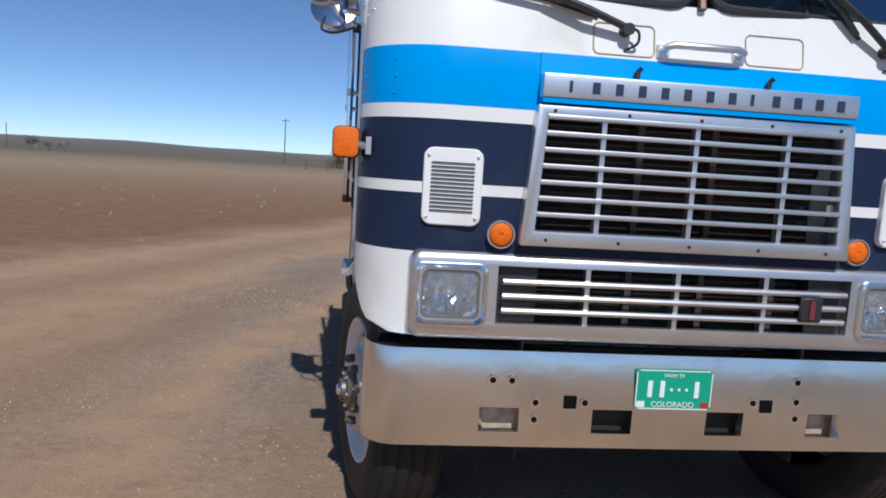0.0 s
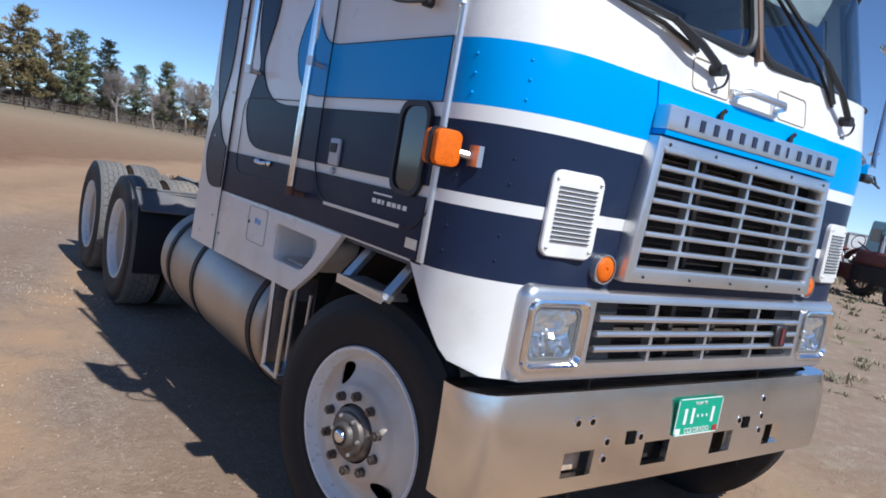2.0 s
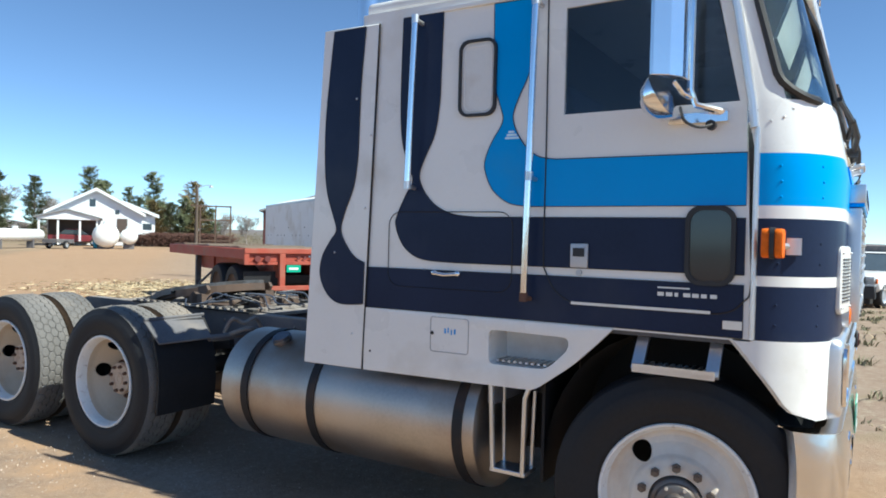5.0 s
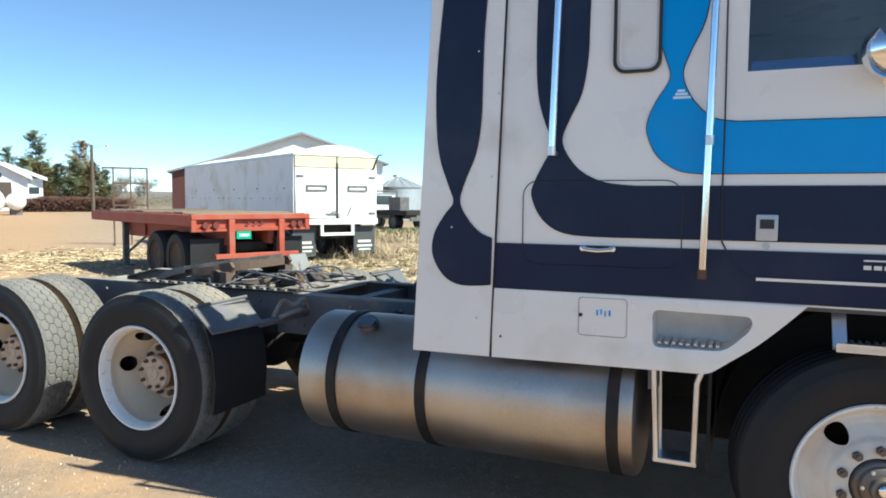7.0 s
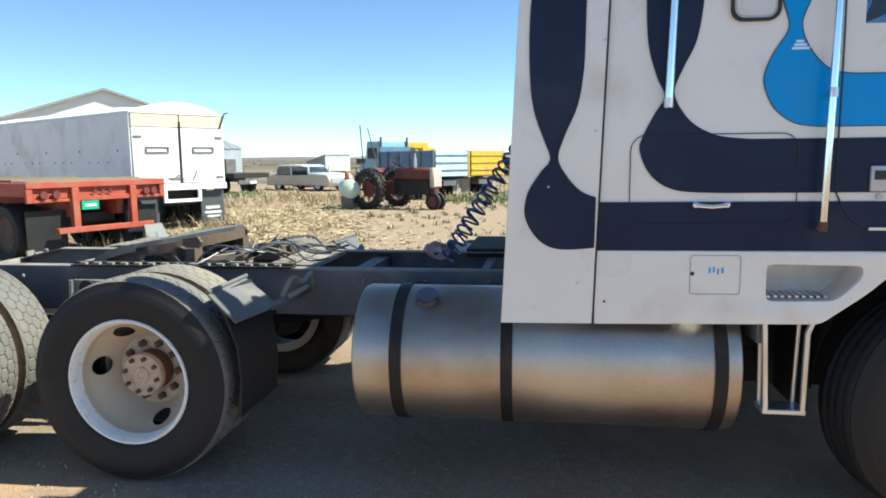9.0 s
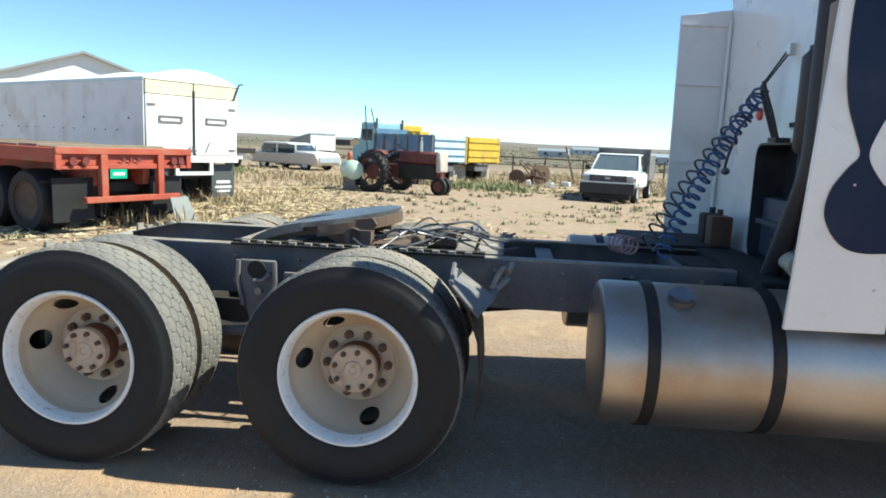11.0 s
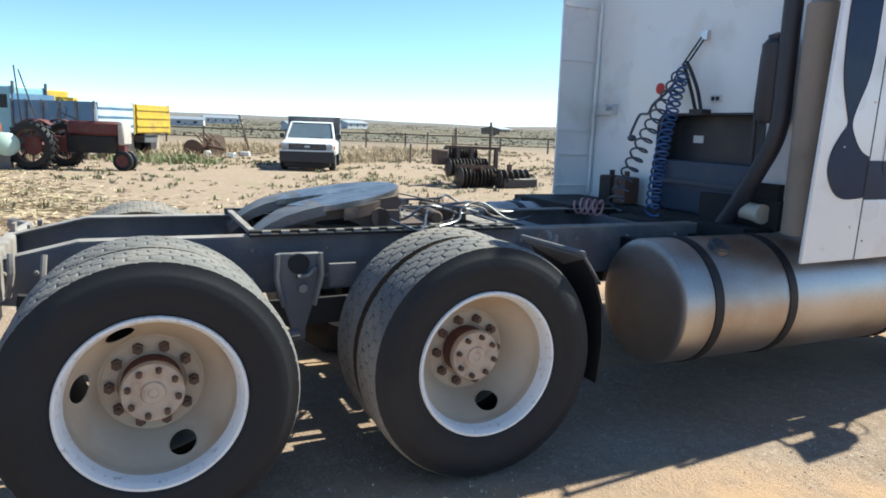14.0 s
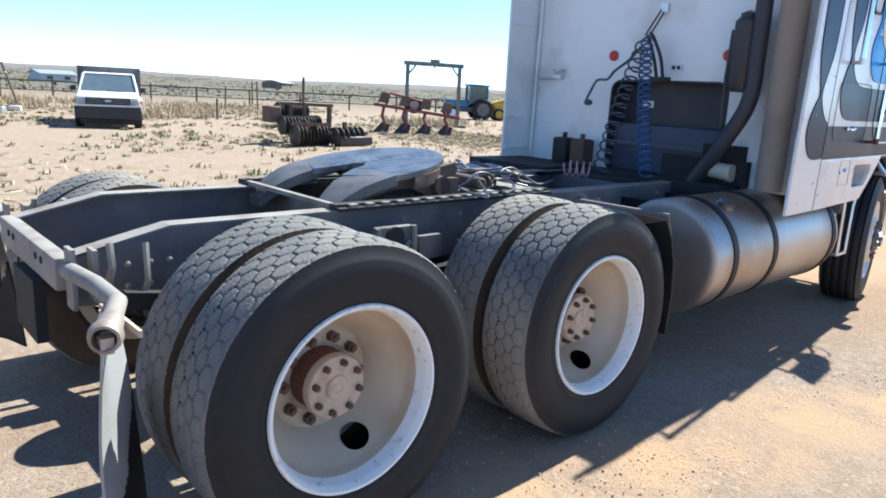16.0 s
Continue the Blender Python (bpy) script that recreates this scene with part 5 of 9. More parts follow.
def rear_wheel(y, z, x0, outer, deg):
    """A wheel of a rear dual pair; the outer one shows its dish, hub and nuts."""
    bm = B()
    prof = [(0.0, RIMR), (-0.008, RIMR - 0.004), (-0.008, RIMR - 0.014), (0.004, RIMR - 0.022), (0.016, RIMR - 0.028), (0.05, RIMR - 0.032), (0.056, RIMR - 0.035)]
    if outer:
        prof += [(0.082, 0.2845), (0.1, 0.279), (0.125, 0.265), (0.165, 0.238), (0.2, 0.214), (0.222, 0.198), (0.233, 0.19), (0.239, 0.187), (0.239, 0.182), (0.234, 0.176), (0.234, 0.124), (0.24, 0.118), (0.242, 0.105)]
        rims = disc_face(bm, prof, (x0, y, z), (0.243, 0.054, [deg, 65, 8]), flat=0.58)
    else:
        disc_face(bm, prof + [(0.2, RIMR - 0.05), (0.27, RIMR - 0.06), (0.28, RIMR)], (x0, y, z), None)
    bmesh.ops.recalc_face_normals(bm, faces=bm.faces)
    w = part("rear_wheel", bm, [wheel_lip, wheel_dish] if outer else [wheel_dish, wheel_dish], truck, "chalky white steel wheel, dusty and chipped" if outer else "dusty tan inner steel wheel")
    for ring in (rims if outer else ()):
        bm = B()
        tube(bm, ring, 0.003, 6, True)
        part("hand_hole_rim", bm, wheel_dish, w)
    bm = B()
    make_tyre(bm, y, z, x0 - 0.005, 0.26, True)
    part("tyre", bm, [rubber if outer else caked, tread], w, "worn black tyre with cracked hexagonal tread" if outer else "inner tyre with brown dust caked on its wall")
    if not outer:
        bm = B()
        lathe(bm, [(-0.05, 0.0), (-0.05, 0.195), (0.1, 0.2), (0.24, 0.2), (0.26, 0.2), (0.26, 0.0)], (x0, y, z), (1, 0, 0), 32)
        part("brake_drum", bm, dark_void, w, "grimy brake drum")
    if outer:
        bm = B()
        nut_ring(bm, x0 + 0.236, y, z, 0.148, 10, 0.0205, 0.03)
        part("wheel_nuts", bm, nut_brown, w)
        bm = B()
        lathe(bm, [(0.25, 0.11), (0.13, 0.106)], (x0, y, z), (1, 0, 0), 32)
        part("hub_barrel", bm, MATS["red_brown_hub"] if "red_brown_hub" in MATS else mat("red_brown_hub", (0.15, 0.06, 0.042), 0.8, var=0.3, fine=60, bump=0.1), w, "rust-brown hub barrel")
        bm = B()
        lathe(bm, [(0.155, 0.112), (0.128, 0.112), (0.122, 0.108), (0.122, 0.045), (0.115, 0.04), (0.115, 0.02), (0.119, 0.016), (0.119, 0)], (x0, y, z), (1, 0, 0), 36)
        part("axle_flange", bm, hub_tan, w, "tan painted axle flange")
        bm = B()
        nut_ring(bm, x0 + 0.124, y, z, 0.088, 8, 0.0125, 0.02, 0.3)
        part("flange_bolts", bm, nut_brown, w)
    return w


def front_wheel(y, z):
    bm = B()
    x0 = 0.335
    prof = [(0.0, RIMR), (-0.008, RIMR - 0.004), (-0.006, RIMR - 0.014), (0.01, RIMR - 0.024), (0.035, RIMR - 0.035), (0.05, RIMR - 0.05), (0.052, 0.262), (0.042, 0.236), (0.006, 0.192), (-0.016, 0.18), (-0.022, 0.172), (-0.022, 0.11)]
    rims = disc_face(bm, prof, (x0, y, z), (0.232, 0.045, [52, 232]))
    bmesh.ops.recalc_face_normals(bm, faces=bm.faces)
    w = part("front_wheel", bm, [wheel_lip, wheel_white], truck, "white painted steel front wheel")
    for ring in rims:
        bm = B()
        tube(bm, ring, 0.003, 6, True)
        part("hand_hole_rim", bm, wheel_white, w)
    bm = B()
    make_tyre(bm, y, z, x0 - 0.005, 0.275, False)
    part("tyre", bm, [rubber, rubber], w, "black ribbed steer tyre")
    bm = B()
    nut_ring(bm, x0 - 0.02, y, z, 0.143, 10, 0.019, 0.024, 0.5)
    part("wheel_nuts", bm, mat("dull_steel_nut", (0.13, 0.11, 0.1), 0.45, 0.7) if "dull_steel_nut" not in MATS else MATS["dull_steel_nut"], w)
    bm = B()
    lathe(bm, [(-0.01, 0.105), (-0.034, 0.102), (-0.04, 0.096), (-0.042, 0.086), (-0.056, 0.078), (-0.06, 0.068), (-0.062, 0.05), (-0.08, 0.047), (-0.084, 0.042), (-0.084, 0.036), (-0.074, 0.034), (-0.074, 0.0)], (x0, y, z), (1, 0, 0), 32)
    part("front_hub", bm, mat("grey_hub", (0.15, 0.135, 0.125), 0.45, 0.6, var=0.2, dirt=(0.12, 0.075, 0.05), amount=0.35, dscale=20) if "grey_hub" not in MATS else MATS["grey_hub"], w)
    bm = B()
    lathe(bm, [(-0.074, 0.026), (-0.088, 0.025), (-0.094, 0.02), (-0.096, 0.012), (-0.096, 0)], (x0, y, z), (1, 0, 0), 20)
    part("hub_cap", bm, bright, w, "small chrome hub cap")
    bm = B()
    nut_ring(bm, x0 - 0.052, y, z, 0.072, 6, 0.008, 0.012)
    part("hub_bolts", bm, alu, w)
    return w


FY, RY = 3.285, (7.115, 8.435)
STEER = 11.0
wf = front_wheel(FY, HUBZ - 0.024)
wr = again(wf, pose(2 * CX, 2 * FY, 0, 0, 0, 180))
# both front wheels stand steered a little
for w, kx in ((wf, 0.56), (wr, 2 * CX - 0.56)):
    w.matrix_basis = pose(kx, FY, 0) @ Matrix.Rotation(radians(STEER), 4, "Z") @ pose(-kx, -FY, 0) @ w.matrix_basis
for y, deg in zip(RY, (251, 246)):
    wo = rear_wheel(y, HUBZ, 0.225, True, deg)
    wi = rear_wheel(y, HUBZ, 0.525, False, 0)
    for w in (wo, wi):
        again(w, pose(2 * CX, 2 * y, -0.08, 0, 0, 180))

# ---- frame, axles and running gear ----
FT, FB = 0.96, 0.69
for sgn, x in ((1, 1.07), (-1, 2 * CX - 1.07)):
    bm = B()
    side = [(3.0, FT), (8.7, FT), (9.045, 0.885), (9.045, 0.71), (8.87, FB), (3.0, FB)]
    prism(bm, [(x, a, b) for a, b in side], (0.009 * sgn, 0, 0))
    for z in (FB,):
        span(bm, (x, 3.0, z), (x + 0.085 * sgn, 8.9, z + 0.008))
    fr = part("frame_rail", bm, frame_black, truck, "black steel frame rail")
    bm = B()
    span(bm, (x, 3.0, FT), (x + 0.088 * sgn, 8.7, FT + 0.008))
    prism(bm, [(x, 8.7, FT + 0.008), (x + 0.088 * sgn, 8.7, FT + 0.008), (x + 0.088 * sgn, 9.045, 0.888), (x, 9.045, 0.888)], (0, 0, -0.008))
    part("rail_flange", bm, frame_top, fr)
    bm = B()
    for y in [3.9 + 0.37 * i for i in range(14)] + [8.78, 8.86, 8.98]:
        for z in (0.76, 0.9 - 0.06 * (y > 8.7)):
            ball(bm, (x - 0.004 * sgn, y, z), (0.012, 0.013, 0.013), 6)
    part("rail_bolts", bm, frame_top, fr)
bm = B()
span(bm, (1.07, 9.035, 0.77), (2 * CX - 1.07, 9.095, 0.887))
bevel(bm, 0.012, 2)
cm = part("rear_crossmember", bm, frame_top, truck, "dusty rear cross-member")
# dark discs stand in for the shade inside the cross-member's holes
bm = B()
for x in (1.25, 1.33, 1.7, 1.78):
    cyl(bm, (x, 9.093, 0.845), (x, 9.1, 0.845), 0.014, 12)
part("crossmember_holes", bm, dark_void, cm)
for y in (4.4, 5.4, 6.2, 7.775):
    bm = B()
    span(bm, (1.08, y - 0.05, 0.74), (2 * CX - 1.08, y + 0.05, 0.93))
    part("crossmember", bm, frame_black, truck)
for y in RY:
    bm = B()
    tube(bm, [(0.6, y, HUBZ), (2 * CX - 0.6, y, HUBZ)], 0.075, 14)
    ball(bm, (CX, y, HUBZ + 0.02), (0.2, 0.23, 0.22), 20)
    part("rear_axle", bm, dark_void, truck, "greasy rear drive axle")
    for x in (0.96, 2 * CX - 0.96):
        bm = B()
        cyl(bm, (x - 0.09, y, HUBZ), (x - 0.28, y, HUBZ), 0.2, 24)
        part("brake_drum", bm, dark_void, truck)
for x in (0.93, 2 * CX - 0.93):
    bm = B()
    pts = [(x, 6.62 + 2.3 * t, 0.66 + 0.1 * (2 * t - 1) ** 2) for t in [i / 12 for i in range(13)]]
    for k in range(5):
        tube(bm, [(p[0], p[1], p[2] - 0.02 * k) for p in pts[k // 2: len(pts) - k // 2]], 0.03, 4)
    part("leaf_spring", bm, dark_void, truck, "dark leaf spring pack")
    # spring hanger between the axles
    sg = 1 if x < CX else -1
    bm = B()
    out = [(7.68, 0.91), (7.675, 0.8), (7.71, 0.66), (7.745, 0.55), (7.745, 0.49), (7.81, 0.49), (7.815, 0.55), (7.85, 0.66), (7.885, 0.8), (7.88, 0.91)]
    prism(bm, [(0.90 if sg > 0 else 2 * CX - 0.90, a, b) for a, b in out], (0.03 * sg, 0, 0))
    bevel(bm, 0.005, 1)
    hg = part("spring_hanger", bm, frame_black, truck, "cast spring hanger between the rear wheels")
    xa = 0.90 if sg > 0 else 2 * CX - 0.90
    bm = B()
    cyl(bm, (xa - 0.012 * sg, 7.78, 0.86), (xa + 0.02 * sg, 7.78, 0.86), 0.05, 20)
    part("hanger_eye", bm, dark_void, hg)
    bm = B()
    for pts in (((7.68, 0.91), (7.675, 0.8), (7.71, 0.66)), ((7.88, 0.91), (7.885, 0.8), (7.85, 0.66))):
        tube(bm, [(xa - 0.012 * sg, a, b) for a, b in pts], 0.014, 6)
    tube(bm, [(xa - 0.012 * sg, 7.70, 0.84), (xa - 0.02 * sg, 7.74, 0.805), (xa - 0.02 * sg, 7.79, 0.80)], 0.014, 6)
    part("hanger_web", bm, frame_black, hg)
    bm = B()
    cyl(bm, (xa - 0.03 * sg, 7.765, 0.745), (xa + 0.01 * sg, 7.765, 0.745), 0.022, 6)
    part("hanger_bolt", bm, frame_top, hg)
    bm = B()
    span(bm, (xa, 7.5, 0.74), (xa + 0.03 * sg, 7.63, 0.85))
    tube(bm, [(xa, 7.78, 0.52), (xa, 8.05, 0.5)], 0.03, 8)
    part("torque_rod", bm, frame_black, hg)
# engine, gearbox and driveline under the cab and deck
# added block: keeps sunlit far ground from showing through behind the step
bm = B()
span(bm, (1.22, 3.35, 0.31), (1.82, 4.45, 0.552))
bevel(bm, 0.04, 2)
part("oil_pan", bm, dark_void, truck, "added dark block shutting off the lit gap under the cab")
bm = B()
span(bm, (1.1, 2.85, 0.55), (1.94, 4.7, 1.17))
span(bm, (1.3, 4.7, 0.6), (1.74, 5.4, 0.95))
tube(bm, [(CX, 5.4, 0.75), (CX, 7.0, 0.55)], 0.05, 10)
bevel(bm, 0.02, 1, 60)
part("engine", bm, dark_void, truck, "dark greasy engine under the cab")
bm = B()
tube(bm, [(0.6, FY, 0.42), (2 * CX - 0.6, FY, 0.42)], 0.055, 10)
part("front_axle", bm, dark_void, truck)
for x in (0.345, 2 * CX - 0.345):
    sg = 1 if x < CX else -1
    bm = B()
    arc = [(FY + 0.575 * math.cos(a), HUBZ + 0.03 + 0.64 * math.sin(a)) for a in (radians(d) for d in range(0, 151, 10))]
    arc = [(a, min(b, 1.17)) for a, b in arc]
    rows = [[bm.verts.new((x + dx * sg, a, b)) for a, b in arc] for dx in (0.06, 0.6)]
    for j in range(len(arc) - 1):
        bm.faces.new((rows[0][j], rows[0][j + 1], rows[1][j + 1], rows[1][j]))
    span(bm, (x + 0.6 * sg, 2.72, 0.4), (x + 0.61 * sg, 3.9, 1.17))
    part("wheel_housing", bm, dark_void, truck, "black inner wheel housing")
    bm = B()
    span(bm, (x + 0.06 * sg, 3.87, 0.42), (x + 0.5 * sg, 3.885, 0.98))
    part("splash_guard", bm, rubber, truck)
bm = B()
span(bm, (0.66, 4.89, 0.965), (1.3, 4.975, 1.14))
span(bm, (0.7, 4.9, 1.14), (1.0, 4.95, 1.24))
part("gearbox_mount", bm, dark_void, truck, "grimy dark gearbox mount")
# fuel tanks
strap_rust = mat("rust_bled_black_strap", (0.016, 0.015, 0.016), 0.55, var=0.2, dirt=(0.07, 0.035, 0.02), amount=0.3, dscale=7, spec=0.3)
TZ = 0.622
for sgn in (1, -1):
    tx = CX - sgn * 0.903
    bm = B()
    r = 0.34
    lathe(bm, [(0.0, 0), (0.0, 0.15), (0.004, 0.29), (0.008, 0.318), (0.016, 0.333), (0.032, r), (1.785, r), (1.801, 0.333), (1.809, 0.318), (1.813, 0.29), (1.817, 0.15), (1.817, 0)], (tx, 4.175, TZ), (0, 1, 0), 56)
    tk = part("fuel_tank", bm, tank_alu, truck, "dusty cylindrical aluminium fuel tank")
    for y in (5.74, 5.21, 4.25):
        bm = B()
        lathe(bm, [(0.0, r), (0.0, r + 0.007), (0.055, r + 0.007), (0.055, r)], (tx, y, TZ), (0, 1, 0), 56)
        span(bm, (tx + sgn * 0.2, y, 0.4), (1.07 if sgn > 0 else 2 * CX - 1.07, y + 0.055, 0.9))
        part("tank_strap", bm, strap_rust, tk, "black tank strap")
    bm = B()
    a = radians(118 if sgn > 0 else 62)
    d = Vector((math.cos(a), 0, math.sin(a)))
    p = Vector((tx, 5.635, TZ)) + d * r
    cyl(bm, p - d * 0.02, p + d * 0.022, 0.06, 24)
    cyl(bm, p + d * 0.022, p + d * 0.034, 0.052, 24)
    part("filler_cap", bm, grease, tk, "grey filler cap with brown stain")
    bm = B()
    span(bm, (tx - 0.3, 4.09, 0.78), (tx + 0.25, 4.13, 0.9))
    part("tank_front_bracket", bm, frame_black, tk)
# hanging step below the skirt and grip step over the wheel
for sgn in (1, -1):
    X = (lambda x: x) if sgn > 0 else (lambda x: 2 * CX - x)
    bm = B()
    tube(bm, [(X(0.3), 4.105, 0.9), (X(0.3), 4.085, 0.47)], 0.013, 8)
    tube(bm, [(X(0.3), 3.9, 0.9), (X(0.3), 3.925, 0.83), (X(0.3), 3.93, 0.47)], 0.013, 8)
    tube(bm, [(X(0.41), 4.09, 0.85), (X(0.41), 4.08, 0.47)], 0.01, 8)
    tube(bm, [(X(0.41), 3.925, 0.85), (X(0.41), 3.935, 0.47)], 0.01, 8)
    st = part("hanging_step", bm, alu, truck, "grey hanging step")
    bm = B()
    span(bm, (X(0.29), 3.915, 0.462), (X(0.42), 4.1, 0.485))
    bevel(bm, 0.004, 1)
    part("step_tread", bm, alu, st)
    bm = B()
    x0, x1 = sorted((X(0.245), X(0.36)))
    span(bm, (x0, 3.09, 1.035), (x1, 3.41, 1.05))
    gs = part("grip_step", bm, alu, truck, "serrated aluminium entry step over the wheel")
    bm = B()
    span(bm, (x0 if sgn > 0 else x1 - 0.006, 3.085, 1.028), (x0 + 0.006 if sgn > 0 else x1, 3.415, 1.062))
    part("step_lip", bm, alu, gs)
    for i in range(11):
        bm = B()
        span(bm, (x0 + 0.006, 3.095 + 0.028 * i, 1.05), (x1 - 0.006, 3.107 + 0.028 * i, 1.062))
        part("grip_rib", bm, alu, gs)
    bm = B()
    for y in (3.1, 3.4):
        box(bm, (X(0.33), y, 1.115), (0.02, 0.05, 0.2), Matrix.Rotation(radians(38 * sgn), 4, "Y"))
    part("step_arm", bm, alu, gs)

# ---- fifth wheel and deck ----
plate_steel = mat("rubbed_greasy_plate", (0.18, 0.18, 0.185), 0.36, 0.7, var=0.35, scale=6, dirt=(0.05, 0.045, 0.04), amount=0.5, dscale=7, bump=0.1)
# rings rubbed into the plate by turning trailers
_n, _k = plate_steel.node_tree.nodes, plate_steel.node_tree.links
_tc, _wv, _bp = _n.new("ShaderNodeTexCoord"), _n.new("ShaderNodeTexWave"), _n.new("ShaderNodeBump")
_wv.wave_type, _wv.rings_direction = "RINGS", "Z"
_wv.inputs["Scale"].default_value, _wv.inputs["Distortion"].default_value, _wv.inputs["Detail"].default_value = 6.0, 9.0, 5.0
_k.new(_tc.outputs["Object"], _wv.inputs["Vector"])
_bp.inputs["Strength"].default_value, _bp.inputs["Distance"].default_value = 0.28, 0.006
_k.new(_wv.outputs["Fac"], _bp.inputs["Height"])
_k.new(_bp.outputs[0], _n["Principled BSDF"].inputs["Normal"])
bm = B()
fc, fr_ = Vector((CX, 7.5, 1.118)), 0.41
tilt = Matrix.Translation(fc) @ Matrix.Rotation(radians(-9), 4, "X")
out = []
for i in range(41):
    a = radians(162 + 216 * i / 40)
    out.append(Vector((fr_ * math.cos(a), fr_ * math.sin(a), 0)))
throat = [Vector((0.13, 0.24, -0.002)), Vector((0.07, 0.13, 0)), Vector((0.05, 0.05, 0)), Vector((0, 0.0, 0)), Vector((-0.05, 0.05, 0)), Vector((-0.07, 0.13, 0)), Vector((-0.13, 0.24, -0.002))]
loop = [tilt @ v for v in out] + [tilt @ v for v in throat]
prism(bm, loop, (0, 0, -0.028))
fw = part("fifth_wheel", bm, plate_steel, truck, "greasy steel fifth-wheel plate with a forked tail")
bm = B()
for sgn in (-1, 1):
    # arm that bends down to the tail, built as a swept slab
    arm = [(0.13, 0.1, 0.395, 0.002), (0.125, 0.2, 0.4, -0.003), (0.15, 0.3, 0.395, -0.016), (0.19, 0.38, 0.385, -0.042), (0.22, 0.45, 0.375, -0.076), (0.25, 0.51, 0.36, -0.115)]
    slab = [[bm.verts.new(tilt @ Vector((sgn * x, y, z - d))) for x, d in ((a_, 0), (b_, 0), (b_, 0.05), (a_, 0.05))] for a_, y, b_, z in arm]
    for p, q in zip(slab, slab[1:]):
        for j in range(4):
            bm.faces.new((p[j], p[(j + 1) % 4], q[(j + 1) % 4], q[j])).material_index = 1 if j else 0
    bm.faces.new(slab[0]).material_index = 1
    bm.faces.new(slab[-1]).material_index = 1
bmesh.ops.recalc_face_normals(bm, faces=bm.faces)
part("tail_ramp", bm, [mat("grey_greased_ramp", (0.14, 0.135, 0.135), 0.5, 0.4, var=0.3, dirt=(0.08, 0.06, 0.05), amount=0.35, dscale=8), fifth_cast], fw, "grey tapered tail ramps with rusty edges")
bm = B()
for sgn in (-1, 1):
    prof = [(-0.3, -0.02), (0.3, -0.02), (0.5, -0.1), (0.46, -0.13), (0.24, -0.085), (0.12, -0.075), (0.0, -0.085), (-0.1, -0.15), (-0.24, -0.15), (-0.32, -0.06)]
    prism(bm, [tilt @ Vector((sgn * 0.36, a, b)) for a, b in prof], (-0.03 * sgn, 0, 0))
    cyl(bm, tilt @ Vector((sgn * 0.4, -0.18, -0.11)), tilt @ Vector((sgn * 0.3, -0.18, -0.11)), 0.05, 16)
a = [tilt @ Vector((0.415 * math.cos(radians(d)), 0.415 * math.sin(radians(d)), -0.028)) for d in range(180, 361, 10)]
for p, q in zip(a, a[1:]):
    prism(bm, [p, q, q + Vector((0, 0, -0.06)), p + Vector((0, 0, -0.06))], (0, 0.01, 0))
part("plate_skirt", bm, fifth_cast, fw, "dusty brown cast skirt")
bm = B()
span(bm, (CX - 0.4, 7.2, 0.955), (CX - 0.3, 7.32, 1.075))
span(bm, (CX + 0.3, 7.2, 0.955), (CX + 0.4, 7.32, 1.075))
span(bm, (CX - 0.3, 7.0, 0.96), (CX + 0.3, 7.6, 0.99))
part("pivot_bracket", bm, fifth_cast, fw)
for x in (1.075, 2 * CX - 1.075):
    bm = B()
    span(bm, (x - 0.045, 6.55, FT + 0.008), (x + 0.045, 7.98, FT + 0.022))
    sr = part("slide_rail", bm, dark_void, truck, "rusty notched slide rail on the frame")
    sg = 1 if x < CX else -1
    for i in range(15):
        bm = B()
        span(bm, (x - 0.04 * sg, 6.62 + 0.09 * i, FT + 0.022), (x - 0.012 * sg, 6.66 + 0.09 * i, FT + 0.036))
        part("rail_notch", bm, frame_top, sr, smooth=0)
    bm = B()
    span(bm, (x - 0.01, 6.55, FT + 0.022), (x + 0.045, 7.98, FT + 0.034))
    part("rail_bar", bm, dark_void, sr)
bm = B()
for y0, y1 in ((6.62, 6.72), (6.9, 7.0), (7.94, 7.97)):
    span(bm, (1.1, y0, FT + 0.01), (2 * CX - 1.1, y1, FT + 0.03))
span(bm, (1.2, 6.45, FT - 0.01), (1.85, 6.6, FT + 0.012))
part("deck_plate", bm, frame_top, truck, "dusty steel deck straps")
bm = B()
span(bm, (1.3, 6.72, FT + 0.02), (1.42, 6.86, FT + 0.12))
span(bm, (1.58, 6.75, FT + 0.02), (1.78, 6.83, FT + 0.09))
cyl(bm, (1.2, 6.95, FT + 0.06), (1.55, 6.9, FT + 0.06), 0.035, 12)
bevel(bm, 0.008, 1, 60)
part("slide_lock", bm, fifth_cast, truck, "dusty slide lock hardware")
random.seed(5)
for k in range(9):
    bm = B()
    y = 6.3 + random.random() * 0.4
    x = 1.15 + random.random() * 0.7
    pts = [(x + 0.10 * i * random.uniform(-0.6, 1), y + 0.14 * i, FT + 0.03 + 0.05 * random.random() + (0.06 if i in (2, 3) else 0)) for i in range(6)]
    tube(bm, smooth_line(pts, 5), 0.005 + 0.0012 * (k % 3), 6)
    part("deck_hose", bm, hose_dark if k % 3 else frame_top, truck, "loose hoses lying on the deck")
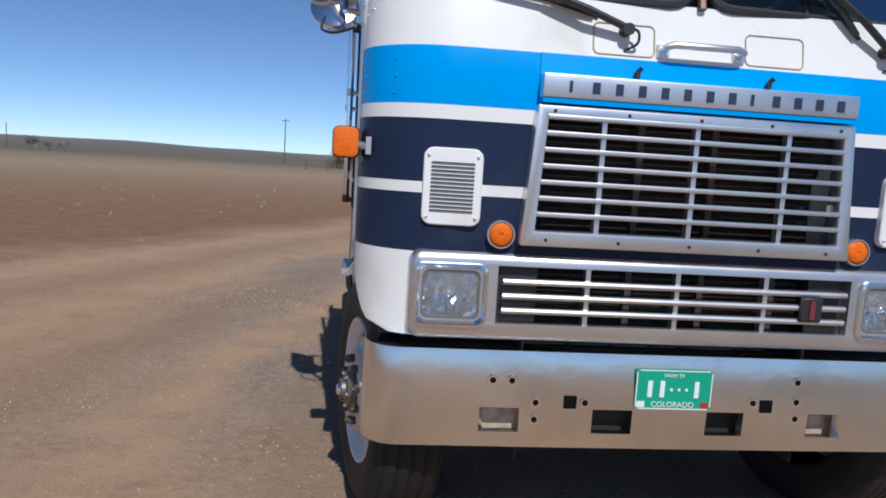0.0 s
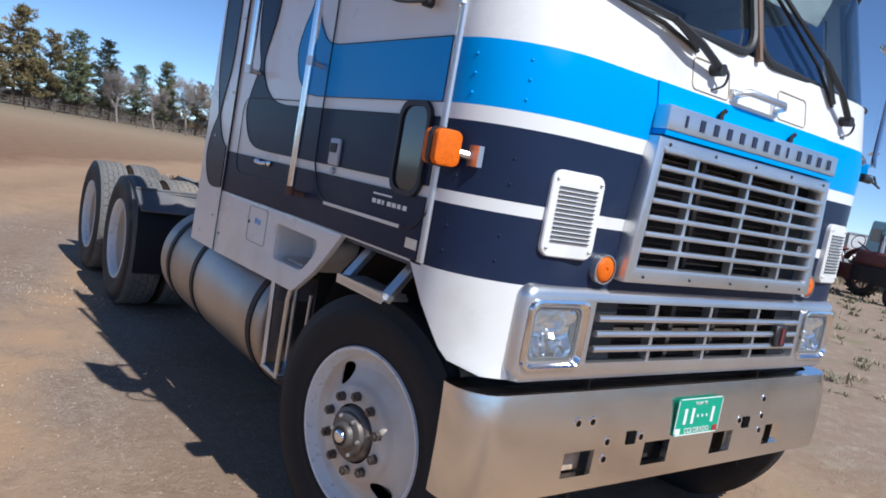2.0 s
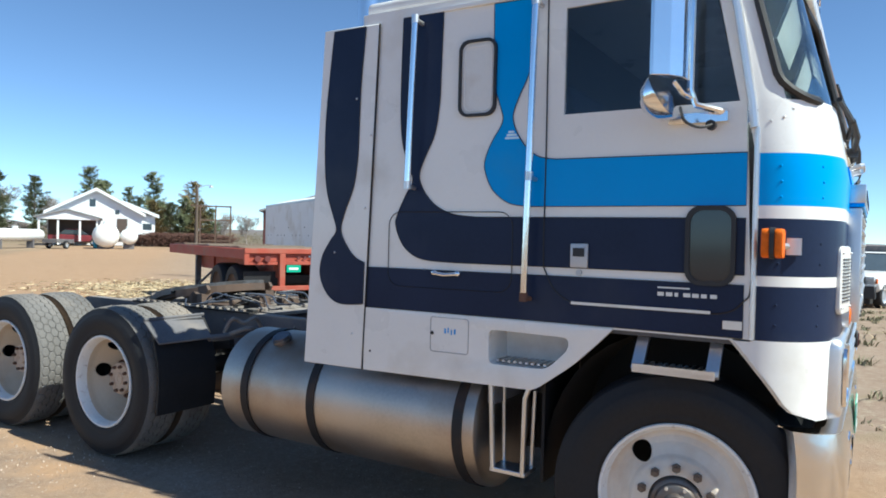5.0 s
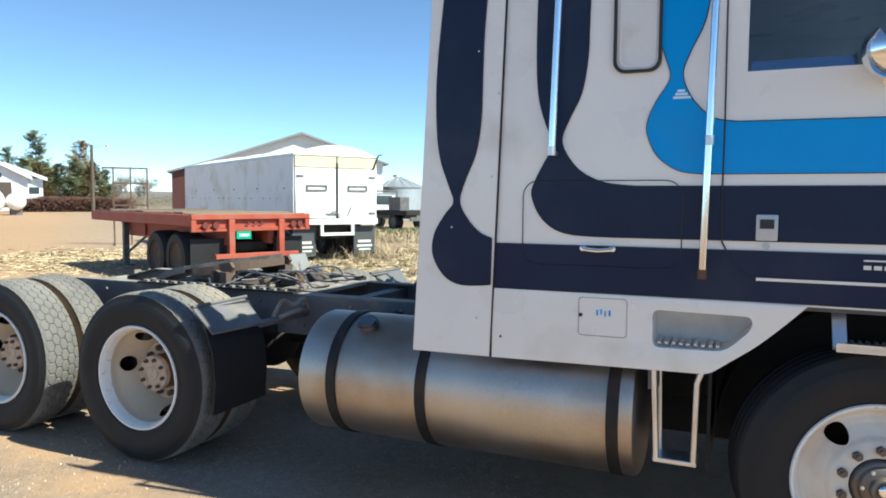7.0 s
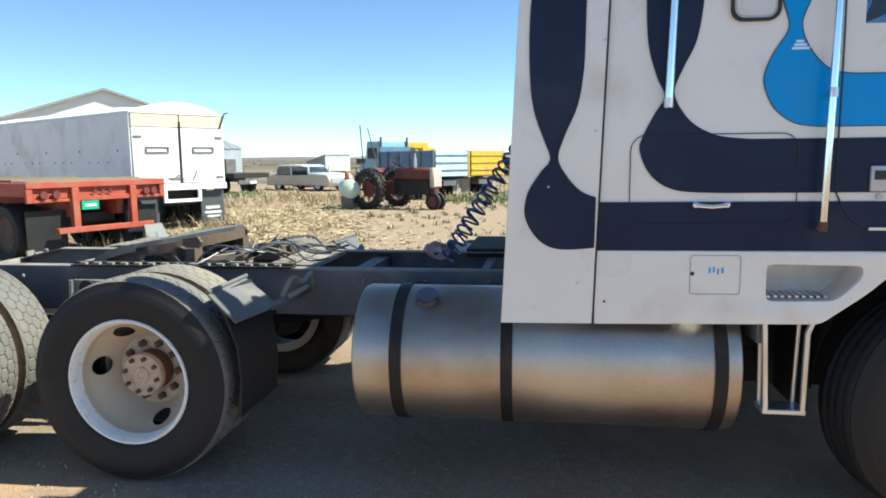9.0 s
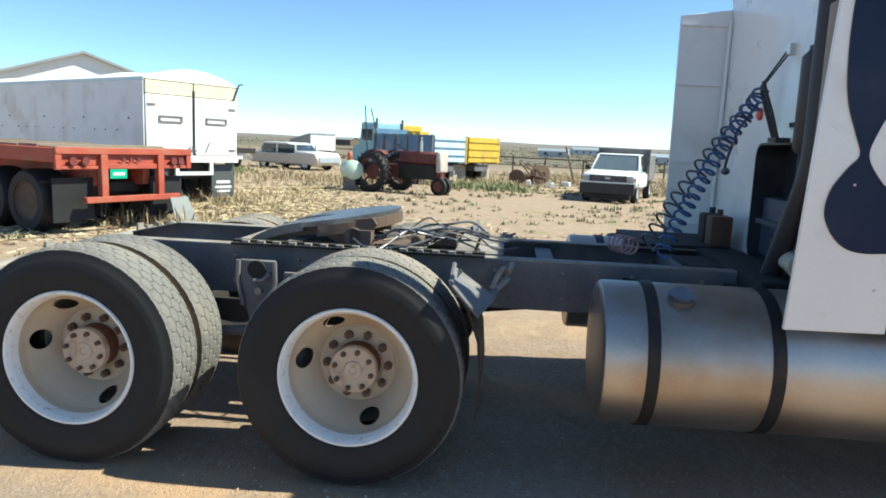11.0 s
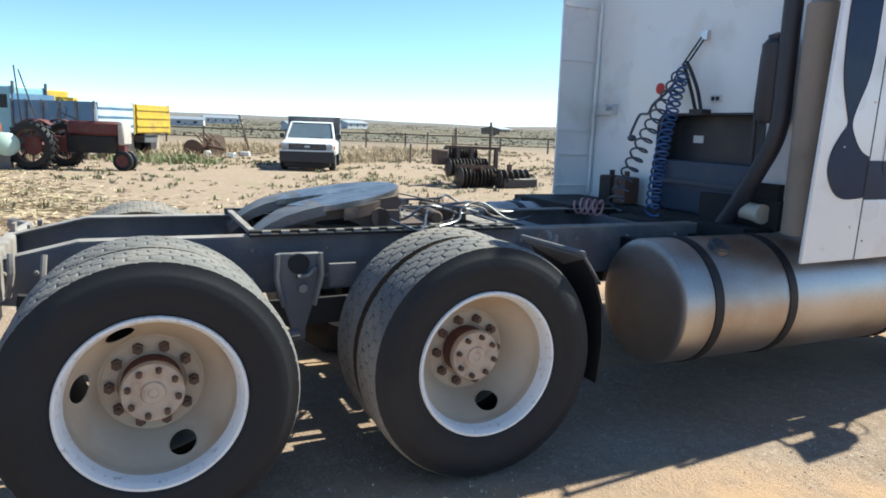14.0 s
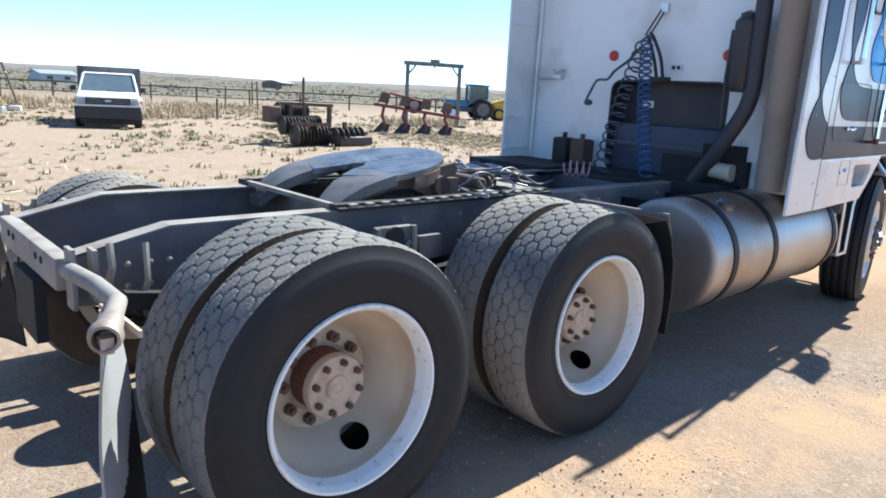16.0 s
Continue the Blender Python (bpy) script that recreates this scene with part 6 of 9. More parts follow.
# half fender plate and flap ahead of the drive wheels
for sgn in (1, -1):
    X = (lambda x: x) if sgn > 0 else (lambda x: 2 * CX - x)
    bm = B()
    prism(bm, [(X(0.22), 6.66, 0.975), (X(0.70), 6.685, 0.975), (X(0.62), 6.47, 0.845), (X(0.25), 6.54, 0.835)], (0, 0.006, -0.012))
    bevel(bm, 0.003, 1)
    qf = part("quarter_fender", bm, frame_black, truck, "dusty folded quarter-fender plate")
    bm = B()
    tube(bm, [(X(0.22), 6.665, 0.982), (X(0.72), 6.69, 0.982)], 0.012, 6)
    tube(bm, [(X(0.62), 6.5, 0.835), (X(1.06), 6.47, 0.84)], 0.024, 8)
    part("fender_pipe", bm, frame_black, qf)
    bm = B()
    tube(bm, smooth_line([(X(0.75), 6.5, 0.86), (X(0.78), 6.45, 0.96), (X(0.86), 6.42, 0.93), (X(0.95), 6.4, 0.96), (X(1.03), 6.42, 0.88)]), 0.014, 8)
    tube(bm, smooth_line([(X(0.78), 6.48, 0.85), (X(0.9), 6.42, 0.885), (X(1.02), 6.44, 0.86)]), 0.016, 8)
    part("fender_bracket", bm, frame_top, qf)
    bm = B()
    pts = [(6.655, 0.965), (6.58, 0.86), (6.53, 0.72), (6.515, 0.55), (6.53, 0.36)]
    rows = [[bm.verts.new((X(x), a, b)) for a, b in pts] for x in (0.235, 0.70)]
    for j in range(len(pts) - 1):
        bm.faces.new((rows[0][j], rows[0][j + 1], rows[1][j + 1], rows[1][j]))
    f0 = bmesh.ops.extrude_face_region(bm, geom=bm.faces[:])
    bmesh.ops.translate(bm, vec=(0, 0.012, 0), verts=[v for v in f0["geom"] if isinstance(v, bmesh.types.BMVert)])
    bmesh.ops.recalc_face_normals(bm, faces=bm.faces)
    part("rubber_flap", bm, rubber, qf)
# rear mud flap hangers
for sgn in (1, -1):
    X = (lambda x: x) if sgn > 0 else (lambda x: 2 * CX - x)
    bm = B()
    tube(bm, [(X(1.0), 9.07, 0.86), (X(0.78), 9.045, 0.858), (X(0.6), 9.04, 0.85), (X(0.46), 9.1, 0.84)], 0.029, 14)
    hg = part("mudflap_hanger", bm, frame_top, truck, "dented steel mudflap hanger tube")
    bm = B()
    lathe(bm, [(0, 0.035), (0.05, 0.037), (0.09, 0.046), (0.12, 0.04), (0.12, 0.032), (0.02, 0.029)], (X(0.46), 9.1, 0.84), (-sgn * 0.13, 0.06, -0.012), 16)
    part("pipe_sleeve", bm, mat("dented_rusty_sleeve", (0.3, 0.26, 0.23), 0.55, 0.3, var=0.2, dirt=(0.16, 0.08, 0.05), amount=0.5, dscale=14) if "dented_rusty_sleeve" not in MATS else MATS["dented_rusty_sleeve"], hg, "rusty crumpled pipe sleeve")
    bm = B()
    span(bm, (X(1.06), 8.98, 0.74), (X(0.98), 8.995, 0.92))
    span(bm, (X(1.06), 9.05, 0.72), (X(0.98), 9.065, 0.93))
    tube(bm, [(X(0.99), 8.94, 0.94), (X(0.97), 8.94, 0.86), (X(0.99), 8.96, 0.76)], 0.014, 6)
    tube(bm, [(X(0.99), 8.82, 0.93), (X(0.95), 8.83, 0.8), (X(0.97), 8.85, 0.72)], 0.012, 6)
    part("hanger_bracket", bm, frame_top, hg)
    bm = B()
    rows = []
    for k in range(45):
        q = k / 44
        row = []
        for i in range(33):
            u = i / 32
            x = 0.36 + 0.26 * u + 0.05 * q * u
            y = 9.15 - 0.1 * u - (0.03 + 0.06 * u) * q ** 0.8 + 0.03 * math.sin(2.8 * q) * (1 - u) + 0.008 * math.sin(4 * u + 2 * q)
            z = 0.8 + 0.03 * u - 0.68 * q + 0.02 * math.sin(4 * u) * q
            row.append(bm.verts.new((X(x), y, z)))
        rows.append(row)
    for row_no, (a, b) in enumerate(zip(rows, rows[1:])):
        for i in range(32):
            fc_ = bm.faces.new((a[i], a[i + 1], b[i + 1], b[i]))
            # below the diagonal, black rubber puts the wheel's shadow into the colour
            fc_.material_index = 1 if row_no / 44 > 0.34 + 0.62 * (1 - i / 31) ** 0.8 + 0.02 * math.sin(i * 0.5) else 0
    f0 = bmesh.ops.extrude_face_region(bm, geom=bm.faces[:])
    bmesh.ops.translate(bm, vec=(0, 0.008, 0), verts=[v for v in f0["geom"] if isinstance(v, bmesh.types.BMVert)])
    bmesh.ops.recalc_face_normals(bm, faces=bm.faces)
    part("mudflap", bm, [mat("worn_grey_rubber", (0.33, 0.33, 0.33), 0.5, var=0.15, dirt=(0.22, 0.19, 0.16), amount=0.35) if "worn_grey_rubber" not in MATS else MATS["worn_grey_rubber"], rubber], hg, "worn curling grey mudflap, its shaded lower corner coloured black", smooth=60)
    # folded strip that pins the flap under the tube
    bm = B()
    for i in range(6):
        a = (0.36 + 0.043 * i, 9.135 - 0.014 * i)
        span(bm, (X(a[0]), a[1] - 0.012, 0.785 + 0.005 * i), (X(a[0] + 0.036), a[1] + 0.022, 0.83 + 0.004 * i))
    span(bm, (X(0.36), 9.05, 0.815), (X(0.62), 9.06, 0.835))
    part("flap_clamp", bm, hub_tan, hg, "bent tan strip pinning the flap")
# tail lamps hung under the rear cross-member
for x in (1.45, 2.3):
    bm = B()
    span(bm, (x - 0.16, 9.08, 0.52), (x + 0.16, 9.12, 0.76))
    part("tail_lamp_panel", bm, dark_void, truck, "grimy dark tail lamp panel")

# ---- behind the cab ----
bm = B()
yb = 4.90
ring_prism(bm, [(x, 4.72, z) for x, z in round_rect(0.888, 1.857, 0.956, 1.665, 0.088)], [(x, 4.72, z) for x, z in round_rect(0.9, 1.845, 0.968, 1.653, 0.08)], (0, 0.187, 0))
prism(bm, [(x, 4.7, z) for x, z in round_rect(0.888, 1.857, 0.956, 1.665, 0.088)], (0, 0.02, 0))
ab = part("engine_tunnel_cover", bm, mat("dull_black_tunnel_paint", (0.022, 0.024, 0.032), 0.45, var=0.2, dirt=(0.06, 0.055, 0.05), amount=0.3, dscale=4), truck, "black engine tunnel cover set into the cab's back")
bm = B()
span(bm, (0.91, 4.72, 0.97), (1.84, 4.84, 1.335))
bevel(bm, 0.02, 2)
part("cover_lower_panel", bm, mat("blue_grey_panel", (0.045, 0.055, 0.085), 0.55, var=0.2, dirt=(0.1, 0.095, 0.095), amount=0.35, dscale=5), ab)
bm = B()
span(bm, (1.575, 4.72, 1.462), (1.67, 4.726, 1.515))
part("cover_label", bm, white_old, ab)
for x in (1.862, 0.925):
    bm = B()
    lathe(bm, [(0, 0.04), (0.012, 0.04), (0.02, 0.03), (0.022, 0)], (x, yb, 1.845), (0, 1, 0), 20)
    part("rear_reflector", bm, red_lens, truck, "round red reflector")
bm = B()
prism(bm, [(x, yb, z) for x, z in round_rect(1.26, 1.355, 1.735, 1.785, 0.012, 3)], (0, 0.015, 0))
pl2 = part("socket_plate", bm, alu, truck)
bm = B()
for dx in (-0.02, 0.02):
    cyl(bm, (1.307 + dx, yb + 0.012, 1.76), (1.307 + dx, yb + 0.02, 1.76), 0.014, 12)
part("socket", bm, dark, pl2)
bm = B()
span(bm, (2.34, yb, 1.66), (2.42, yb + 0.05, 1.74))
tube(bm, [(2.38, yb + 0.04, 1.7), (2.38, yb + 0.09, 1.72), (2.34, yb + 0.1, 1.7)], 0.018, 8)
tube(bm, [(2.42, yb + 0.03, 1.66), (2.6, yb + 0.03, 1.655)], 0.008, 6)
part("glad_hand", bm, alu, truck)
bm = B()
tube(bm, smooth_line([(1.43, yb + 0.06, 1.68), (1.44, yb + 0.1, 1.8), (1.47, yb + 0.13, 1.92), (1.5, yb + 0.13, 1.98)]), 0.012, 8)
tube(bm, smooth_line([(1.38, yb + 0.06, 1.68), (1.39, yb + 0.1, 1.82), (1.44, yb + 0.13, 1.95), (1.48, yb + 0.13, 2.0)]), 0.012, 8)
span(bm, (1.35, yb + 0.0, 1.665), (1.47, yb + 0.08, 1.69))
tube(bm, [(1.48, yb + 0.13, 1.98), (1.45, yb + 0.02, 2.16)], 0.006, 6)
tube(bm, [(1.52, yb + 0.13, 1.98), (1.47, yb + 0.02, 2.18)], 0.006, 6)
part("hose_holder", bm, dark, truck, "bent black hose holder")
bm = B()
span(bm, (1.42, yb, 2.15), (1.48, yb + 0.03, 2.21))
part("hose_spring_mount", bm, alu, truck)


def coil(name, a, b, r, turns, thick, material, sag, label):
    bm = B()
    a, b = Vector(a), Vector(b)
    d = (b - a).normalized()
    u = d.orthogonal().normalized()
    v = d.cross(u)
    pts = []
    n = int(turns * 14)
    for i in range(n + 1):
        q = i / n
        t = 2 * math.pi * turns * q
        c = a.lerp(b, q) + Vector((0, sag * math.sin(math.pi * q), -0.3 * sag * math.sin(math.pi * q)))
        pts.append(c + r * (math.cos(t) * u + math.sin(t) * v))
    tube(bm, pts, thick, 6)
    return part(name, bm, material, truck, label)


coil("coiled_hose", (1.5, 5.03, 1.95), (1.02, 5.62, 1.04), 0.04, 20, 0.0075, hose_blue, 0.03, "blue coiled air hose")
coil("coiled_hose", (1.53, 5.02, 1.93), (1.37, 5.63, 1.04), 0.05, 14, 0.0072, hose_dark, 0.03, "black coiled air hose")
coil("coiled_hose", (1.4, 5.7, 1.03), (1.56, 5.78, 1.03), 0.05, 4, 0.0075, hose_pale, 0.0, "faded red coiled air hose")
bm = B()
tube(bm, smooth_line([(1.55, 5.02, 1.9), (1.62, 5.06, 1.8), (1.72, 5.08, 1.72), (1.8, 5.05, 1.66), (1.9, 5.04, 1.65), (1.95, 5.05, 1.56), (1.98, 5.05, 1.5)]), 0.01, 6)
ball(bm, (1.96, 5.05, 1.48), (0.04, 0.03, 0.025), 8)
part("electric_cable", bm, hose_dark, truck, "black trailer cable with plug")
for x in (1.98, 2.16):
    bm = B()
    span(bm, (x - 0.07, 4.98, 0.99), (x + 0.07, 5.12, 1.19))
    bevel(bm, 0.02, 2)
    cyl(bm, (x, 5.05, 1.19), (x, 5.05, 1.23), 0.02, 10)
    part("air_dryer", bm, rust if x < 2.1 else dark_void, truck, "rusty canister behind the cab")
bm = B()
span(bm, (1.9, 5.0, 0.93), (2.7, 5.6, 0.99))
span(bm, (0.7, 4.95, 0.9), (2.3, 5.2, 0.98))
part("deck_shelf", bm, dark_void, truck)
bm = B()
cyl(bm, (0.74, 5.02, 1.06), (0.94, 5.02, 1.08), 0.055, 18)
cyl(bm, (0.73, 5.02, 1.06), (0.76, 5.02, 1.06), 0.06, 18)
part("oil_filter", bm, mat("cream_canister", (0.5, 0.45, 0.36), 0.5, dirt=(0.2, 0.15, 0.1), amount=0.3), truck, "cream coloured filter canister")
bm = B()
lathe(bm, [(0, 0), (0, 0.06), (0.03, 0.078), (0.45, 0.078), (0.48, 0.05), (0.5, 0.05), (0.52, 0.0)], (0.76, 5.03, 1.6), (0, 0, 1), 24)
tube(bm, [(0.85, 5.03, 2.0), (0.86, 5.03, 1.7), (0.85, 5.03, 1.35)], 0.014, 8)
part("air_tank", bm, mat("dark_brown_canister", (0.032, 0.03, 0.036), 0.5, var=0.2), truck, "dark brown upright canister")
bm = B()
tube(bm, smooth_line([(0.66, 5.05, 2.6), (0.66, 5.05, 1.9), (0.67, 5.05, 1.55), (0.78, 5.06, 1.3), (0.93, 5.06, 1.06), (1.0, 5.06, 0.96)]), 0.052, 14)
part("exhaust_pipe", bm, MATS["dark_brown_canister"], truck, "dark bent exhaust pipe")
bm = B()
lathe(bm, [(0, 0.085), (1.25, 0.085), (1.27, 0.06), (1.3, 0.06)], (0.47, 5.04, 0.98), (0, 0, 1), 28)
tube(bm, [(0.38, 5.04, 1.5), (0.56, 5.04, 1.5)], 0.02)
part("intake_duct", bm, tan_duct, truck, "tan dusty upright duct")
bm = B()
tube(bm, [(0.47, 5.04, 2.2), (0.47, 5.04, 3.35)], 0.062, 20)
part("chrome_stack", bm, bright, truck, "chrome stack above the roof")
bm = B()
for dx, ln in ((-0.08, 0.5), (0.08, 0.38)):
    lathe(bm, [(0, 0.02), (ln * 0.6, 0.028), (ln * 0.85, 0.045), (ln, 0.075), (ln, 0.06), (0.05, 0.01)], (CX + dx, 2.85 + ln, 2.88), (0, -1, 0.0), 20)
span(bm, (CX - 0.1, 3.1, 2.8), (CX + 0.1, 3.2, 2.87))
part("air_horn", bm, bright, truck, "pair of chrome roof horns")

# ---- farmyard behind the truck ----
red_deck = mat("faded_red_trailer_paint", (0.34, 0.064, 0.037), 0.6, var=0.22, dirt=(0.25, 0.13, 0.09), amount=0.42, dscale=3)
plank = mat("grey_deck_plank", (0.2, 0.15, 0.11), 0.9, var=0.2, fine=30, per_object=0.25)
trailer_white = mat("chalky_trailer_white", (0.78, 0.78, 0.78), 0.5, var=0.04, dirt=(0.5, 0.44, 0.36), amount=0.3, dscale=1.3)
tarp_yellow = mat("faded_tan_tarp", (0.6, 0.56, 0.4), 0.8, var=0.15)
tarp_white = mat("white_tarp", (0.8, 0.8, 0.78), 0.8, var=0.05)
brown_metal = mat("brown_metal_cladding", (0.1, 0.035, 0.03), 0.5, var=0.12)
barn_white = mat("barn_white_cladding", (0.72, 0.72, 0.7), 0.6, var=0.05)
roof_grey = mat("grey_metal_roof", (0.3, 0.3, 0.3), 0.5, 0.3, var=0.1)
galv = mat("galvanised_steel", (0.55, 0.57, 0.58), 0.4, 0.7, var=0.1)
fence_wood = mat("weathered_fence_wood", (0.12, 0.09, 0.07), 0.9, var=0.25, per_object=0.2)
tractor_red = mat("oxidised_tractor_red", (0.105, 0.026, 0.024), 0.65, var=0.25, dirt=(0.12, 0.07, 0.055), amount=0.35, dscale=5)
truck_blue = mat("faded_truck_blue", (0.09, 0.18, 0.29), 0.5, var=0.15, dirt=(0.3, 0.28, 0.25), amount=0.3)
truck_teal = mat("pale_teal_paint", (0.25, 0.44, 0.5), 0.45, var=0.1)
yellow_box = mat("yellow_dump_paint", (0.52, 0.34, 0.035), 0.6, var=0.15, dirt=(0.3, 0.2, 0.09), amount=0.3)
car_tan = mat("faded_tan_car_paint", (0.58, 0.52, 0.44), 0.45, var=0.1)
car_white = mat("white_car_paint", (0.75, 0.75, 0.75), 0.3, var=0.03, coat=0.3)
car_glass = mat("dark_car_glass", (0.03, 0.04, 0.05), 0.08, coat=0.5)
implement_red = mat("faded_plough_red", (0.17, 0.034, 0.032), 0.6, var=0.2, dirt=(0.15, 0.09, 0.06), amount=0.3)
implement_rust = mat("brown_implement_rust", (0.11, 0.07, 0.05), 0.8, var=0.3, fine=20)
house_white = mat("white_house_siding", (0.76, 0.77, 0.78), 0.6, var=0.03)
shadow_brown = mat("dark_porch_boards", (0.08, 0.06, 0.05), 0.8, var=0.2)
tank_white = mat("white_tank_enamel", (0.8, 0.8, 0.78), 0.35, var=0.03, dirt=(0.5, 0.42, 0.35), amount=0.1)
hedge_leaf = mat("red_brown_twigs", (0.08, 0.036, 0.025), 0.9, var=0.3, island=0.4)
pine_leaf = mat("dull_pine_needles", (0.185, 0.152, 0.072), 0.8, var=0.3, scale=0.4, island=0.5, dirt=(0.26, 0.165, 0.085), amount=0.45, dscale=0.25, spec=0.2)
pine_blue = mat("blue_green_spruce_needles", (0.15, 0.168, 0.09), 0.8, var=0.3, scale=0.4, island=0.5, spec=0.2)
bark = mat("grey_brown_bark", (0.07, 0.05, 0.04), 0.95, var=0.3)
pale_bark = mat("pale_cottonwood_bark", (0.28, 0.24, 0.22), 0.9, var=0.2, island=0.2)


def wheel_far(parent, c, r, w, rim=None, deep=0.62):
    """A plain road wheel on the local x axis."""
    bm = B()
    x = c[0] - w / 2
    lathe(bm, [(0, r * deep), (0, r * 0.9), (0.1 * w, r * 0.98), (0.25 * w, r), (0.75 * w, r), (0.9 * w, r * 0.98), (w, r * 0.9), (w, r * deep)], (x, c[1], c[2]), (1, 0, 0), 28, True)
    wh = part("wheel", bm, rubber, parent, local=True)
    bm = B()
    lathe(bm, [(0.03 * w, r * deep), (0.12 * w, r * deep * 0.9), (0.2 * w, r * 0.25), (0.15 * w, r * 0.18), (0.15 * w, 0)], (x, c[1], c[2]), (1, 0, 0), 20)
    lathe(bm, [(0.97 * w, r * deep), (0.88 * w, r * deep * 0.9), (0.8 * w, r * 0.25), (0.85 * w, r * 0.18), (0.85 * w, 0)], (x, c[1], c[2]), (1, 0, 0), 20)
    ob = part("rim", bm, rim or frame_black, parent, local=True)
    ob.parent = wh
    ob.matrix_parent_inverse = HOME[wh].inverted()
    return wh


def lpart(name, m, parent, build, label="", smooth=38, bev=0.0):
    bm = B()
    build(bm)
    if bev:
        bevel(bm, bev, 1)
    return part(name, bm, m, parent, label, smooth, local=True)


def boxes(*spans):
    return lambda bm: [span(bm, a, b) for a, b in spans]


old_lens = mat("dulled_red_lens", (0.14, 0.03, 0.025), 0.5, var=0.2)
# red flatbed trailer
fb = thing("flatbed_trailer", (7.93, 12.48, GZ), "short faded red flatbed trailer with plank deck", "trailer", turn=-22.6)
L = 5.5
lpart("side_rail", red_deck, fb, boxes(((-1.24, 0, 1.08), (-1.16, L, 1.29))), bev=0.01)
lpart("side_rail", red_deck, fb, boxes(((1.16, 0, 1.08), (1.24, L, 1.29))), bev=0.01)
lpart("main_beam", red_deck, fb, boxes(((-0.55, 0.2, 0.72), (-0.42, L - 0.3, 1.12))))
lpart("main_beam", red_deck, fb, boxes(((0.42, 0.2, 0.72), (0.55, L - 0.3, 1.12))))
lpart("neck", red_deck, fb, lambda bm: prism(bm, [(-0.6, L - 0.9, 0.76), (-0.6, L - 0.1, 1.0), (-0.6, L - 0.1, 1.16), (-0.6, 3.9, 1.16), (-0.6, 3.9, 0.76)], (1.2, 0, 0)))


def tail_frame(bm):
    span(bm, (-1.24, -0.04, 1.2), (1.24, 0.04, 1.3))
    span(bm, (-1.24, -0.03, 0.98), (-1.14, 0.03, 1.2))
    span(bm, (1.14, -0.03, 0.98), (1.24, 0.03, 1.2))
    span(bm, (-0.52, -0.05, 0.55), (-0.4, 0.05, 1.2))
    span(bm, (0.53, -0.05, 0.55), (0.65, 0.05, 1.2))
    span(bm, (-0.8, -0.08, 0.48), (0.95, 0.02, 0.57))
    span(bm, (-1.14, -0.02, 0.98), (-0.55, 0.03, 1.03))
    span(bm, (-0.43, -0.02, 0.98), (0.55, 0.03, 1.06))
    span(bm, (0.67, -0.02, 0.98), (1.14, 0.03, 1.03))
    span(bm, (-1.14, 0.03, 1.03), (1.14, 0.05, 1.2))


lpart("tail_frame", red_deck, fb, tail_frame, "red tail frame with light panels", bev=0.008)
for x in (-0.98, -0.78, 0.85, 1.0):
    lpart("tail_lamp", old_lens, fb, lambda bm: cyl(bm, (x, -0.02, 1.1), (x, -0.06, 1.1), 0.06, 16))
for x in (-0.12, 0.02, 0.16):
    lpart("marker_light", old_lens, fb, lambda bm: cyl(bm, (x, -0.02, 1.12), (x, -0.05, 1.12), 0.035, 10))
lpart("number_plate", plate_green, fb, boxes(((-0.38, -0.06, 0.84), (-0.08, -0.045, 0.98))), "green plate with unreadable marks")
lpart("plate_bar", plate_white, fb, boxes(((-0.33, -0.066, 0.89), (-0.13, -0.058, 0.93))))
for i in range(11):
    lpart("plank", plank, fb, boxes(((-1.14, 0.06 + i * 0.49, 1.27), (1.14, 0.52 + i * 0.49, 1.305 + 0.008 * ((i * 7) % 4)))), smooth=0)
for y in (0.8, 1.78):
    for x in (-0.95, 0.95):
        wheel_far(fb, (x, y, 0.48), 0.48, 0.5, fifth_cast)
lpart("axle_pair", dark_void, fb, boxes(((-0.8, 0.7, 0.42), (0.8, 0.9, 0.6)), ((-0.8, 1.68, 0.42), (0.8, 1.88, 0.6)), ((-0.5, 0.4, 0.6), (0.5, 2.4, 0.75))))
for x in (-0.85, 0.85):
    lpart("mudflap", rubber, fb, boxes(((x - 0.33, 0.16, 0.2), (x + 0.33, 0.18, 0.85))))
    lpart("landing_leg", frame_black, fb, boxes(((x * 0.8 - 0.06, 4.82, 0.05), (x * 0.8 + 0.06, 4.94, 1.05)), ((x * 0.8 - 0.15, 4.78, 0.0), (x * 0.8 + 0.15, 4.98, 0.05))))
lpart("leg_brace", frame_black, fb, lambda bm: [tube(bm, [(x, 4.86, 0.3), (x * 0.7, 4.0, 0.78)], 0.03) for x in (-0.68, 0.68)])

lpart("torn_flap", mat("pale_grey_rubber_flap", (0.17, 0.175, 0.18), 0.7, var=0.15), fb, lambda bm: prism(bm, [(0.72, -0.1, 0.5), (1.12, -0.06, 0.5), (1.2, -0.2, 0.12), (0.98, -0.34, 0.04), (0.7, -0.26, 0.1)], (0, 0.02, 0.01)), "pale bent mudflap under the tail")
fb.scale = (1, 1, 1.02)

